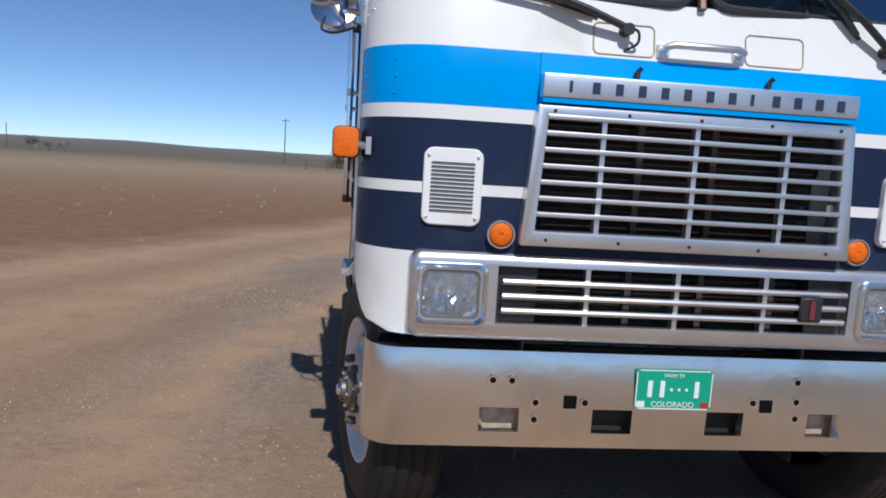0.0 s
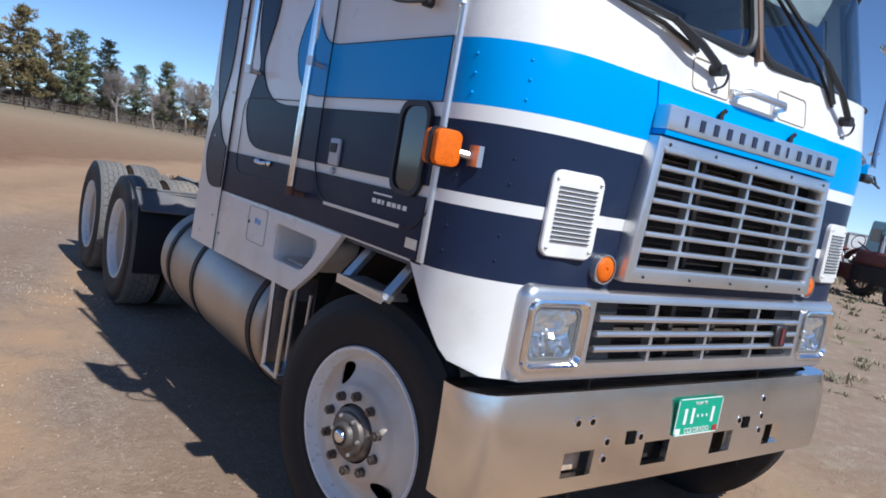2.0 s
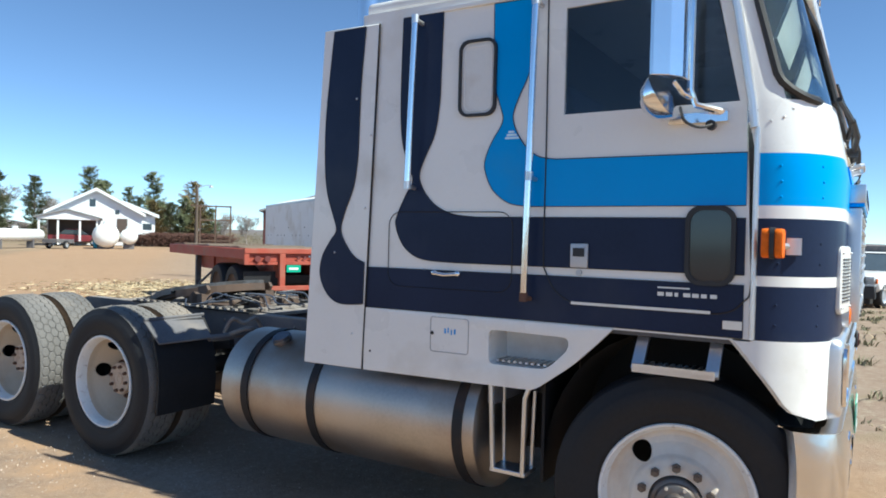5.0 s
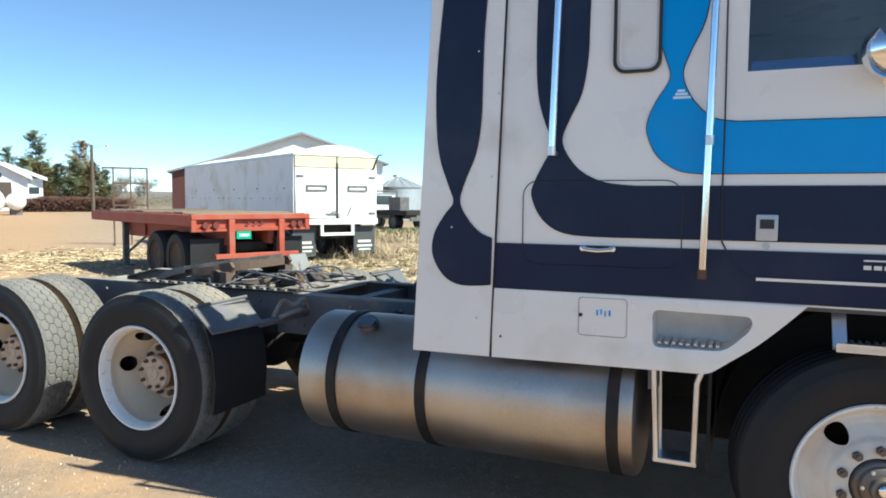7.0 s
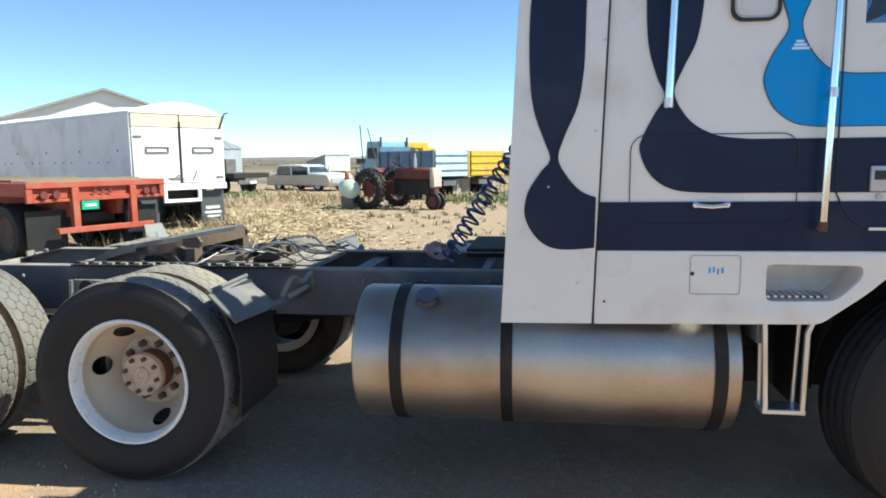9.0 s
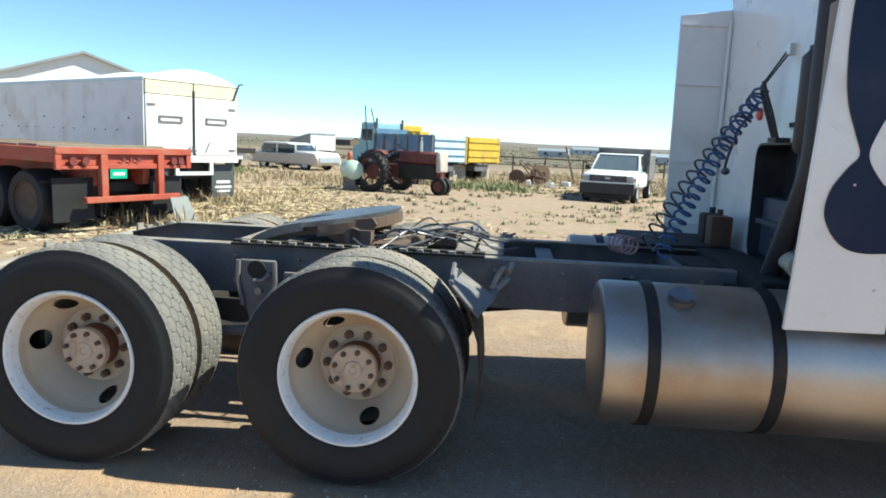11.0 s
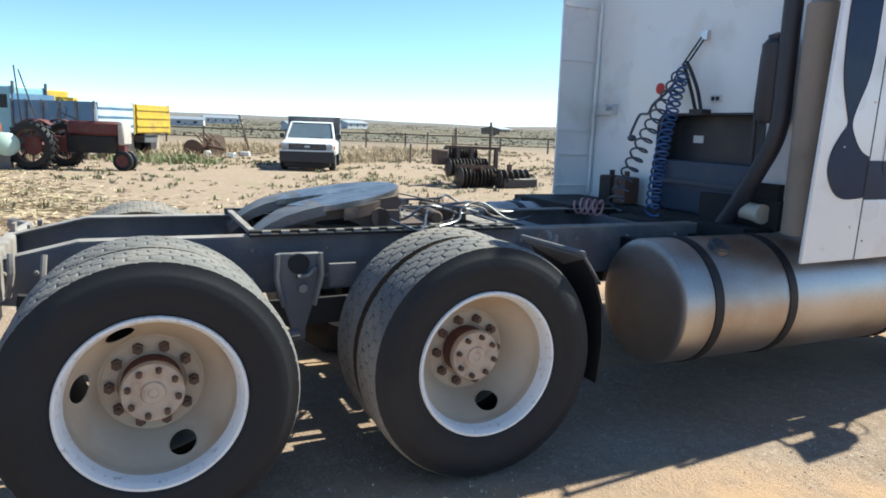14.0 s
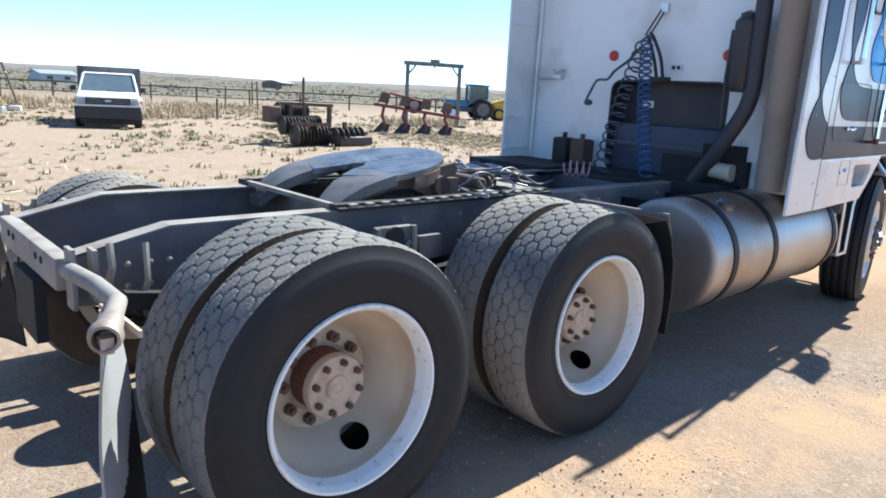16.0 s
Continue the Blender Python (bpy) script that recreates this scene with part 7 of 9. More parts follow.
# white grain trailer
gt = thing("grain_trailer", (12.6, 13.58, GZ), "white grain trailer with double rear doors and rolled tarp", "trailer", turn=-30.7)
gt.scale = (0.96, 0.96, 0.945)
L = 10.1
lpart("side_wall", trailer_white, gt, boxes(((-1.24, 0.02, 1.08), (-1.2, L, 2.86))))
lpart("side_wall", trailer_white, gt, boxes(((1.2, 0.02, 1.08), (1.24, L, 2.86))))
lpart("front_wall", trailer_white, gt, boxes(((-1.2, L - 0.04, 1.08), (1.2, L, 2.86))))
lpart("floor", trailer_white, gt, boxes(((-1.2, 0.02, 1.05), (1.2, L, 1.1))))
for x in (-1.25, 1.23):
    lpart("top_rail", galv, gt, boxes(((x, 0, 2.84), (x + 0.03, L, 2.92))))
for i in range(19):
    lpart("side_rivet", dark, gt, lambda bm: ball(bm, (-1.245, 0.6 + i * 0.5, 2.0), 0.022, 6)) if i % 4 == 0 else lpart("side_rivet", dark, gt, lambda bm: ball(bm, (-1.245, 0.6 + i * 0.5, 1.72), 0.018, 6))
lpart("rear_door", trailer_white, gt, boxes(((-1.2, -0.02, 1.2), (-0.02, 0.02, 2.55))), bev=0.008)
lpart("rear_door", trailer_white, gt, boxes(((0.02, -0.02, 1.2), (1.2, 0.02, 2.55))), bev=0.008)
lpart("header_panel", tarp_yellow, gt, boxes(((-1.2, -0.02, 2.57), (-0.02, 0.02, 2.86)), ((0.02, -0.02, 2.57), (1.2, 0.02, 2.86))), "faded tan header panels")
lpart("door_post", dark, gt, boxes(((-0.02, -0.05, 1.2), (0.02, -0.02, 2.7))))
for x in (-0.6, 0.62):
    def handle_frame(bm, x=x):
        ring_prism(bm, [(a, -0.045, b) for a, b in round_rect(x - 0.3, x + 0.3, 1.93, 2.09, 0.02, 2)], [(a, -0.045, b) for a, b in round_rect(x - 0.26, x + 0.26, 1.97, 2.06, 0.02, 2)], (0, 0.03, 0))
    lpart("door_frame_mark", frame_black, gt, handle_frame)
for x in (-1.17, 1.17):
    for z in (1.3, 2.3):
        lpart("hinge", frame_black, gt, boxes(((min(x, x * 0.83), -0.04, z), (max(x, x * 0.83), -0.015, z + 0.05))))
lpart("latch_bars", frame_black, gt, lambda bm: [tube(bm, p, 0.014, 5) for p in ([(-0.25, -0.04, 1.28), (-0.1, -0.05, 1.4), (0.1, -0.05, 1.25)], [(0.3, -0.04, 1.25), (0.42, -0.04, 1.5)], [(-0.35, -0.04, 1.32), (0.05, -0.05, 1.3)])])
lpart("rear_sill", trailer_white, gt, boxes(((-1.24, -0.06, 1.02), (1.24, 0.04, 1.18))), bev=0.01)
lpart("bumper_frame", trailer_white, gt, boxes(((-0.5, -0.06, 0.72), (0.5, 0.0, 0.8)), ((-0.5, -0.06, 0.8), (-0.42, 0.0, 1.02)), ((0.42, -0.06, 0.8), (0.5, 0.0, 1.02))))
for x in (-0.9, 0.9):
    lpart("mudflap", mat("dark_grey_mudflap", (0.06, 0.065, 0.07), 0.6, var=0.15) if "dark_grey_mudflap" not in MATS else MATS["dark_grey_mudflap"], gt, boxes(((x - 0.33, 0.1, 0.16), (x + 0.33, 0.12, 0.98))))
    lpart("flap_lettering", white_old, gt, boxes(((x - 0.2, 0.094, 0.5), (x + 0.2, 0.1, 0.57)), ((x - 0.24, 0.094, 0.38), (x + 0.24, 0.1, 0.44)), ((x - 0.18, 0.094, 0.28), (x + 0.2, 0.1, 0.33))), "pale lettering as plain bars", 0)
    for y in (1.1, 2.4):
        wheel_far(gt, (x, y, 0.5), 0.5, 0.5)
lpart("underframe", dark_void, gt, boxes(((-0.5, 0.3, 0.62), (0.5, 3.2, 1.05)), ((-0.4, 3.2, 0.8), (0.4, L, 1.05))))


def tarp(bm):
    rows = []
    for i in range(14):
        y = -0.02 + (L + 0.02) * i / 13
        top = 0.30 * (1 - 0.25 * math.sin(i * 1.1) ** 2 if i else 1)
        rows.append([bm.verts.new((-1.23 + 2.46 * j / 10, y, 2.88 + top * math.sin(math.pi * j / 10) ** 0.8)) for j in range(11)])
    for a, b in zip(rows, rows[1:]):
        for j in range(10):
            bm.faces.new((a[j], a[j + 1], b[j + 1], b[j]))
    bm.faces.new(rows[0])


lpart("tarp", tarp_white, gt, tarp, "white bowed tarp cover", 60)
lpart("tarp_crank", dark, gt, lambda bm: tube(bm, [(1.1, -0.05, 2.55), (1.26, -0.06, 2.95), (1.36, -0.06, 2.97)], 0.02, 6))

# big metal barn behind the trailers
barn = thing("metal_barn", (29.7, 31.35, GZ), "white gabled metal barn with brown side wall", "barn", turn=-49.6)
barn.scale = (0.77, 0.77, 0.77)
lpart("front_wall", barn_white, barn, lambda bm: prism(bm, [(-1.6, 0, 0), (11.3, 0, 0), (11.3, 0, 5.0), (4.85, 0, 7.1), (-1.6, 0, 4.9)], (0, 0.15, 0)), "white gable wall", 0)
lpart("lean_to_wall", brown_metal, barn, lambda bm: prism(bm, [(-4.6, -0.05, 0), (-1.6, -0.05, 0), (-1.6, -0.05, 4.8), (-4.6, -0.05, 4.0)], (0, 0.15, 0)), "brown metal wall", 0)
for i in range(15):
    lpart("cladding_rib", brown_metal, barn, boxes(((-4.55 + i * 0.2, -0.08, 0.02), (-4.51 + i * 0.2, -0.05, 4.0 + i * 0.05))), smooth=0)
lpart("side_wall", brown_metal, barn, boxes(((-4.6, 0.1, 0), (-4.5, 14, 4.0))))
lpart("roof", roof_grey, barn, lambda bm: [prism(bm, [(-4.9, -0.4, 3.98), (-1.6, -0.4, 4.88), (4.85, -0.4, 7.1), (4.85, -0.4, 7.26), (-1.65, -0.4, 5.05), (-4.9, -0.4, 4.12)], (0, 14.5, 0)), prism(bm, [(4.85, -0.4, 7.1), (11.7, -0.4, 4.85), (11.7, -0.4, 5.0), (4.85, -0.4, 7.26)], (0, 14.5, 0))], "grey metal roof", 0)

# grain bin, parked work trucks and old car
bin_ = thing("grain_bin", (46.5, 29.6, GZ), "galvanised round grain bin with conical roof", "grain bin")
bin_.scale = (0.97, 0.97, 0.78)
lpart("bin_wall", galv, bin_, lambda bm: lathe(bm, [(0.25 * i, 2.1 + 0.03 * (i % 2)) for i in range(14)], (0, 0, 0), (0, 0, 1), 36))
lpart("bin_roof", galv, bin_, lambda bm: lathe(bm, [(3.3, 2.2), (3.35, 2.2), (4.35, 0.35), (4.4, 0.35), (4.6, 0.3), (4.62, 0)], (0, 0, 0), (0, 0, 1), 24))
for i in range(16):
    a = 2 * math.pi * i / 16
    lpart("roof_rib", galv, bin_, lambda bm: tube(bm, [(2.18 * math.cos(a), 2.18 * math.sin(a), 3.38), (0.36 * math.cos(a), 0.36 * math.sin(a), 4.38)], 0.03, 4))


def work_truck(name, at, turn, cab_m, bed_m, label, bed_h=0.25, long=6.0, cab_h=2.0):
    t = thing(name, (*at, GZ), label, "truck", turn=turn)
    lpart("chassis", frame_black, t, boxes(((-0.45, -long / 2, 0.6), (0.45, long / 2 - 0.4, 0.8)), ((-0.9, -long / 2 - 0.05, 0.5), (0.9, -long / 2 + 0.05, 0.7))))
    lpart("cab", cab_m, t, lambda bm: prism(bm, [(-0.9, long / 2 - 2.4, 0.7), (-0.9, long / 2 - 0.1, 0.7), (-0.9, long / 2 - 0.1, 1.25), (-0.9, long / 2 - 1.2, 1.35), (-0.9, long / 2 - 1.5, cab_h), (-0.9, long / 2 - 2.4, cab_h)], (1.8, 0, 0)), bev=0.05)
    lpart("rear_window", car_glass, t, boxes(((-0.6, long / 2 - 2.42, 1.35), (0.6, long / 2 - 2.38, cab_h - 0.15))))
    for sx in (-0.91, 0.89):
        lpart("door_window", car_glass, t, boxes(((sx, long / 2 - 2.2, 1.35), (sx + 0.02, long / 2 - 1.5, cab_h - 0.15))))
    lpart("bed", bed_m, t, boxes(((-1.15, -long / 2, 0.8), (1.15, long / 2 - 2.5, 0.8 + bed_h))), bev=0.02)
    for sx in (-0.85, 0.85):
        wheel_far(t, (sx, long / 2 - 0.9, 0.42), 0.42, 0.28)
        wheel_far(t, (sx, -long / 2 + 1.3, 0.42), 0.42, 0.45)
    return t


old = work_truck("flatbed_truck", (31.9, 22.4), -25, white_old, dark_void, "old white-cab truck with black flatbed")
lpart("rack", frame_black, old, lambda bm: [tube(bm, [(sx, 0.5, 1.0), (sx, 0.5, 2.1), (-sx, 0.5, 2.1)], 0.04, 6) for sx in (-0.9, 0.9)])
lpart("tool_box", frame_black, old, boxes(((-1.1, -2.4, 1.05), (-0.5, -1.4, 1.75))))
lpart("plate", white_old, old, boxes(((-0.2, -3.07, 0.52), (0.2, -3.05, 0.66))))
car = thing("old_sedan", (34.3, 18.0, GZ), "old tan station car with white roof and white wings", "car", turn=152)
lpart("body", car_tan, car, lambda bm: prism(bm, [(-0.92, -2.5, 0.3), (-0.92, 2.5, 0.3), (-0.92, 2.55, 0.6), (-0.92, 2.4, 0.85), (-0.92, -2.4, 0.88), (-0.92, -2.55, 0.6)], (1.84, 0, 0)), "tan lower body", bev=0.05)
lpart("bonnet", car_white, car, lambda bm: prism(bm, [(-0.9, 0.85, 0.84), (-0.9, 2.45, 0.78), (-0.9, 2.3, 0.94), (-0.9, 0.9, 1.0)], (1.8, 0, 0)), bev=0.04)
lpart("grille", galv, car, boxes(((-0.8, 2.5, 0.45), (0.8, 2.58, 0.72))))
lpart("glasshouse", car_glass, car, lambda bm: prism(bm, [(-0.76, -1.9, 0.86), (-0.76, 1.0, 0.86), (-0.76, 0.5, 1.33), (-0.76, -1.6, 1.34)], (1.52, 0, 0)), bev=0.03)
lpart("roof", car_white, car, lambda bm: prism(bm, [(-0.79, -1.75, 1.32), (-0.79, 0.55, 1.31), (-0.79, 0.2, 1.42), (-0.79, -1.5, 1.43)], (1.58, 0, 0)), bev=0.04)
for y in (-1.75, -0.55, 0.8):
    for sx in (-0.79, 0.75):
        lpart("pillar", car_white, car, boxes(((sx, y - 0.05, 0.85), (sx + 0.04, y + 0.05, 1.33))))
for sx in (-0.8, 0.8):
    for y in (-1.5, 1.6):
        wheel_far(car, (sx, y, 0.34), 0.34, 0.2, galv)

# row-crop tractor
tr = thing("farm_tractor", (19.9, 9.53, GZ), "oxidised red row-crop tractor with narrow front wheels", "tractor", turn=154)
for sx in (-0.85, 0.85):
    bm = B()
    x = sx - 0.15
    r, w = 0.68, 0.3
    lathe(bm, [(0, r * 0.68), (0, r * 0.9), (0.05, r * 0.96), (0.15, r * 0.985), (0.25, r * 0.96), (w, r * 0.9), (w, r * 0.68)], (x, -1.15, r), (1, 0, 0), 40, True)
    for i in range(22):
        a = 2 * math.pi * i / 22
        for s2 in (0, 1):
            aa = a + s2 * math.pi / 22
            c = Vector((x + 0.08 + 0.14 * s2, -1.15 + r * math.cos(aa), r + r * math.sin(aa)))
            box(bm, c, (0.17, 0.05, 0.045), Matrix.Rotation(aa - math.pi / 2, 4, "X") @ Matrix.Rotation(radians(35 if s2 else -35), 4, "Z"))
    wh = part("rear_wheel", bm, rubber, tr, "tall lugged rear tyre", local=True)
    lpart("wheel_disc", tractor_red, tr, lambda bm: lathe(bm, [(0.08, r * 0.4), (0.1, r * 0.38), (0.1, 0.1), (0.02, 0.09), (0.02, 0)], (x, -1.15, r), (1, 0, 0), 24))
    lpart("wheel_rim", implement_rust, tr, lambda bm: lathe(bm, [(0.03, r * 0.69), (0.06, r * 0.64), (0.24, r * 0.64), (0.27, r * 0.69)], (x, -1.15, r), (1, 0, 0), 28))
    lpart("rim_lugs", tractor_red, tr, lambda bm: [tube(bm, [(x + 0.1, -1.15 + r * 0.36 * math.cos(a), r + r * 0.36 * math.sin(a)), (x + 0.1, -1.15 + r * 0.65 * math.cos(a), r + r * 0.65 * math.sin(a))], 0.035, 6) for a in (2 * math.pi * i / 8 for i in range(8))])
    lpart("fender", tractor_red, tr, lambda bm: [box(bm, (sx * 0.72, -1.15 + 0.74 * math.cos(a), r + 0.74 * math.sin(a)), (0.25, 0.2, 0.02), Matrix.Rotation(a - math.pi / 2, 4, "X")) for a in (radians(d) for d in range(60, 150, 14))])
lpart("rear_axle", tractor_red, tr, lambda bm: [cyl(bm, (-0.8, -1.15, 0.68), (0.8, -1.15, 0.68), 0.1, 14), span(bm, (-0.25, -1.35, 0.5), (0.25, -0.5, 0.95))])
lpart("hood", tractor_red, tr, boxes(((-0.24, -0.5, 1.0), (0.24, 1.05, 1.42))), "long narrow hood", bev=0.08)
lpart("engine", dark_void, tr, boxes(((-0.2, -0.55, 0.5), (0.2, 0.95, 1.0))), bev=0.03)
lpart("radiator", mat("pale_rusty_grille", (0.42, 0.37, 0.33), 0.7, var=0.2), tr, boxes(((-0.26, 1.02, 0.75), (0.26, 1.2, 1.42))), "pale radiator grille", bev=0.04)
lpart("front_column", tractor_red, tr, boxes(((-0.12, 0.95, 0.42), (0.12, 1.15, 0.85))))
for sx in (-0.14, 0.14):
    wheel_far(tr, (sx, 1.1, 0.29), 0.29, 0.15, tractor_red)
lpart("seat", tractor_red, tr, lambda bm: [ball(bm, (0, -1.35, 1.35), (0.24, 0.22, 0.07), 14), tube(bm, [(0, -1.35, 1.3), (0, -1.1, 0.95)], 0.03, 6)])
lpart("steering", dark, tr, lambda bm: [tube(bm, [(0.22 * math.cos(a), -0.72 + 0.06 * math.sin(a), 1.62 + 0.2 * math.sin(a)) for a in (2 * math.pi * i / 18 for i in range(18))], 0.014, 5, True), tube(bm, [(0, -0.72, 1.62), (0, -0.2, 1.4)], 0.02, 6)])
lpart("exhaust", galv, tr, lambda bm: [cyl(bm, (0.12, 0.35, 1.4), (0.12, 0.35, 1.75), 0.05, 12), cyl(bm, (0.12, 0.35, 1.75), (0.12, 0.35, 1.9), 0.025, 10)])
lpart("canopy_rods", dark, tr, lambda bm: [tube(bm, [(0.5, -1.6, 1.1), (0.5, -1.75, 2.9)], 0.022, 5), tube(bm, [(-0.5, -1.7, 1.1), (-0.55, -2.3, 2.85)], 0.022, 5)])
tr.scale = (0.96, 0.96, 0.96)
spray = thing("spray_tank", (19.87, 11.59, GZ), "pale green-white sprayer tank on a stand", "tank")
lpart("barrel", mat("pale_green_tank", (0.45, 0.58, 0.5), 0.5, var=0.08), spray, lambda bm: lathe(bm, [(-0.5, 0), (-0.47, 0.22), (-0.4, 0.31), (0.4, 0.31), (0.47, 0.22), (0.5, 0)], (0, 0, 0.68), (0.9, 0.4, 0), 24))
lpart("stand", frame_black, spray, boxes(((-0.32, -0.2, 0.0), (-0.24, 0.2, 0.45)), ((0.24, -0.2, 0.0), (0.32, 0.2, 0.45))))
lpart("pump", mat("orange_pump", (0.4, 0.11, 0.05), 0.6, var=0.1), spray, lambda bm: [ball(bm, (0.15, 0.1, 1.12), (0.09, 0.09, 0.16), 12), span(bm, (0.08, 0.02, 0.93), (0.22, 0.18, 1.04))])

# dump trucks in the back row
for name, at, cm_, bm_, lab in (("dump_truck", (26.1, 9.67), truck_teal, truck_blue, "faded blue dump truck seen from behind"), ("dump_truck", (28.14, 8.59), yellow_box, yellow_box, "yellow dump truck seen from behind")):
    big = "blue" in lab
    d = thing(name, (*at, GZ), lab, "truck", "work trucks in the back row", turn=-37 if big else -31.7)
    d.scale = (0.8, 0.76, 0.86) if big else (1.02, 0.9, 0.86)
    lpart("chassis", frame_black, d, boxes(((-0.45, -1.2, 0.65), (0.45, 5.1, 0.95))))
    hgt = 2.55
    lpart("dump_body", bm_, d, lambda bm: [span(bm, (-1.2, -1.3, 1.05), (1.2, 3.2, 1.15)), span(bm, (-1.22, -1.3, 1.1), (-1.14, 3.2, hgt - 0.25)), span(bm, (1.14, -1.3, 1.1), (1.22, 3.2, hgt - 0.25)), span(bm, (-1.2, 3.1, 1.1), (1.2, 3.2, hgt))])
    for y in (-1.25, -0.3, 0.6, 1.5, 2.4, 3.15):
        for sx in (-1.28, 1.22):
            lpart("side_stake", bm_ if not big else frame_black, d, boxes(((sx, y - 0.05, 1.0), (sx + 0.06, y + 0.05, hgt - 0.22))))
    lpart("tailgate", (mat("white_blue_tailgate", (0.5, 0.6, 0.66), 0.5, var=0.12) if "white_blue_tailgate" not in MATS else MATS["white_blue_tailgate"]) if big else bm_, d, boxes(((-1.14, -1.36, 1.1), (1.14, -1.3, hgt - 0.25))))
    for z in (1.35, 1.7, 2.05):
        lpart("tailgate_rib", bm_, d, boxes(((-1.14, -1.4, z), (1.14, -1.36, z + 0.06))))
    lpart("cab", cm_, d, lambda bm: prism(bm, [(-1.05, 3.4, 0.9), (-1.05, 5.3, 0.9), (-1.05, 5.3, 1.6), (-1.05, 4.75, 1.75), (-1.05, 4.55, 2.85), (-1.05, 3.4, 2.85)], (2.1, 0, 0)), bev=0.06)
    lpart("cab_window", car_glass, d, boxes(((-0.7, 3.36, 1.95), (0.7, 3.4, 2.55)), ((-1.07, 3.6, 1.95), (-1.04, 4.45, 2.5)), ((1.04, 3.6, 1.95), (1.07, 4.45, 2.5))))
    for sx in (-0.9, 0.9):
        wheel_far(d, (sx, 0.0, 0.5), 0.5, 0.5)
        wheel_far(d, (sx, 1.25, 0.5), 0.5, 0.5)
        wheel_far(d, (sx, 4.6, 0.5), 0.5, 0.3)
        lpart("mudflap", mat("tan_mudflap", (0.35, 0.3, 0.24), 0.7) if "tan_mudflap" not in MATS else MATS["tan_mudflap"], d, boxes(((sx - 0.3, -0.8, 0.2), (sx + 0.3, -0.78, 0.95))))
    if big:
        lpart("load", yellow_box, d, lambda bm: [box(bm, (0.2, 1.5, 2.3), (0.4, 0.8, 0.34), Matrix.Rotation(0.3, 4, "Z")), cyl(bm, (-0.4, 0.9, 2.25), (0.5, 2.2, 2.45), 0.07, 8)], "yellow machine parts in the body")
        lpart("stack", frame_black, d, lambda bm: [cyl(bm, (sx, 3.35, 0.9), (sx, 3.35, 3.05), 0.07, 10) for sx in (-0.95, 0.95)])

# white pickup with a black dump bed, facing the yard
# lifted blue-grey base stands in for sky reflected in the windscreen
sky_glass = mat("dusty_windscreen_glass", (0.11, 0.14, 0.165), 0.1, var=0.1, coat=0.6)
pk = thing("pickup_truck", (20.2, 3.2, GZ), "white pickup with black high-sided bed, parked facing the yard", "pickup", turn=72)
# local +y is the front
lpart("lower_body", car_white, pk, lambda bm: prism(bm, [(-0.97, -0.9, 0.45), (-0.97, 0.3, 0.5), (-0.97, 0.42, 1.0), (-0.97, -0.3, 1.06), (-0.97, -2.6, 1.06), (-0.97, -2.6, 0.45)], (1.94, 0, 0)), bev=0.1)
lpart("bonnet", car_white, pk, lambda bm: prism(bm, [(-0.9, -0.9, 0.98), (-0.9, 0.42, 0.93), (-0.9, 0.36, 1.0), (-0.9, -0.9, 1.13)], (1.8, 0, 0)), bev=0.07)
lpart("cab_roof", car_white, pk, lambda bm: prism(bm, [(-0.78, -1.55, 1.66), (-0.74, -2.6, 1.66), (-0.74, -2.6, 1.73), (-0.74, -1.65, 1.73)], (1.5, 0, 0)), bev=0.02)
lpart("windscreen", sky_glass, pk, lambda bm: prism(bm, [(-0.85, -0.9, 1.1), (0.85, -0.9, 1.1), (0.72, -1.55, 1.68), (-0.72, -1.55, 1.68)], (0, -0.03, 0)))
for sx in (-1, 1):
    lpart("pillar", car_white, pk, lambda bm: tube(bm, [(sx * 0.87, -0.9, 1.08), (sx * 0.75, -1.55, 1.68)], 0.045, 6))
    lpart("side_glass", car_glass, pk, lambda bm: prism(bm, [(sx * 0.9, -1.0, 1.08), (sx * 0.78, -1.6, 1.64), (sx * 0.78, -2.55, 1.64), (sx * 0.9, -2.55, 1.08)], (-sx * 0.02, 0, 0)))
    lpart("headlamp", lens, pk, boxes(((sx * 0.92, 0.38, 0.77), (sx * 0.62, 0.445, 0.91))))
    lpart("turn_lamp", amber, pk, boxes(((sx * 0.965, 0.34, 0.77), (sx * 0.925, 0.42, 0.91))))
    lpart("door_mirror", dark, pk, boxes(((sx * 0.96, -1.05, 1.12), (sx * 1.12, -0.98, 1.28))))
    wheel_far(pk, (sx * 0.85, -0.25, 0.38), 0.38, 0.24, galv)
    wheel_far(pk, (sx * 0.85, -3.6, 0.38), 0.38, 0.24, galv)
lpart("grille", dark, pk, boxes(((-0.64, 0.39, 0.74), (0.64, 0.46, 0.96))))
for gz in (0.79, 0.85, 0.91):
    lpart("grille_bar", frame_top, pk, boxes(((-0.6, 0.46, gz), (0.6, 0.468, gz + 0.014))))
lpart("badge_plate", galv, pk, boxes(((-0.09, 0.468, 0.83), (0.09, 0.474, 0.89))), bev=0.002)
# box added only to darken the space between bumper and ground
lpart("valance", dark_void, pk, boxes(((-0.8, 0.2, 0.14), (0.8, 0.5, 0.3))), "dark box added for the shade under the bumper", bev=0.02)
lpart("wiper", dark, pk, lambda bm: tube(bm, [(-0.5, -0.86, 1.13), (0.05, -0.9, 1.16)], 0.012, 5))
lpart("windscreen_seal", dark, pk, lambda bm: tube(bm, [(-0.83, -0.875, 1.1), (0.83, -0.875, 1.1), (0.71, -1.54, 1.675), (-0.71, -1.54, 1.675), (-0.83, -0.875, 1.1)], 0.018, 5))
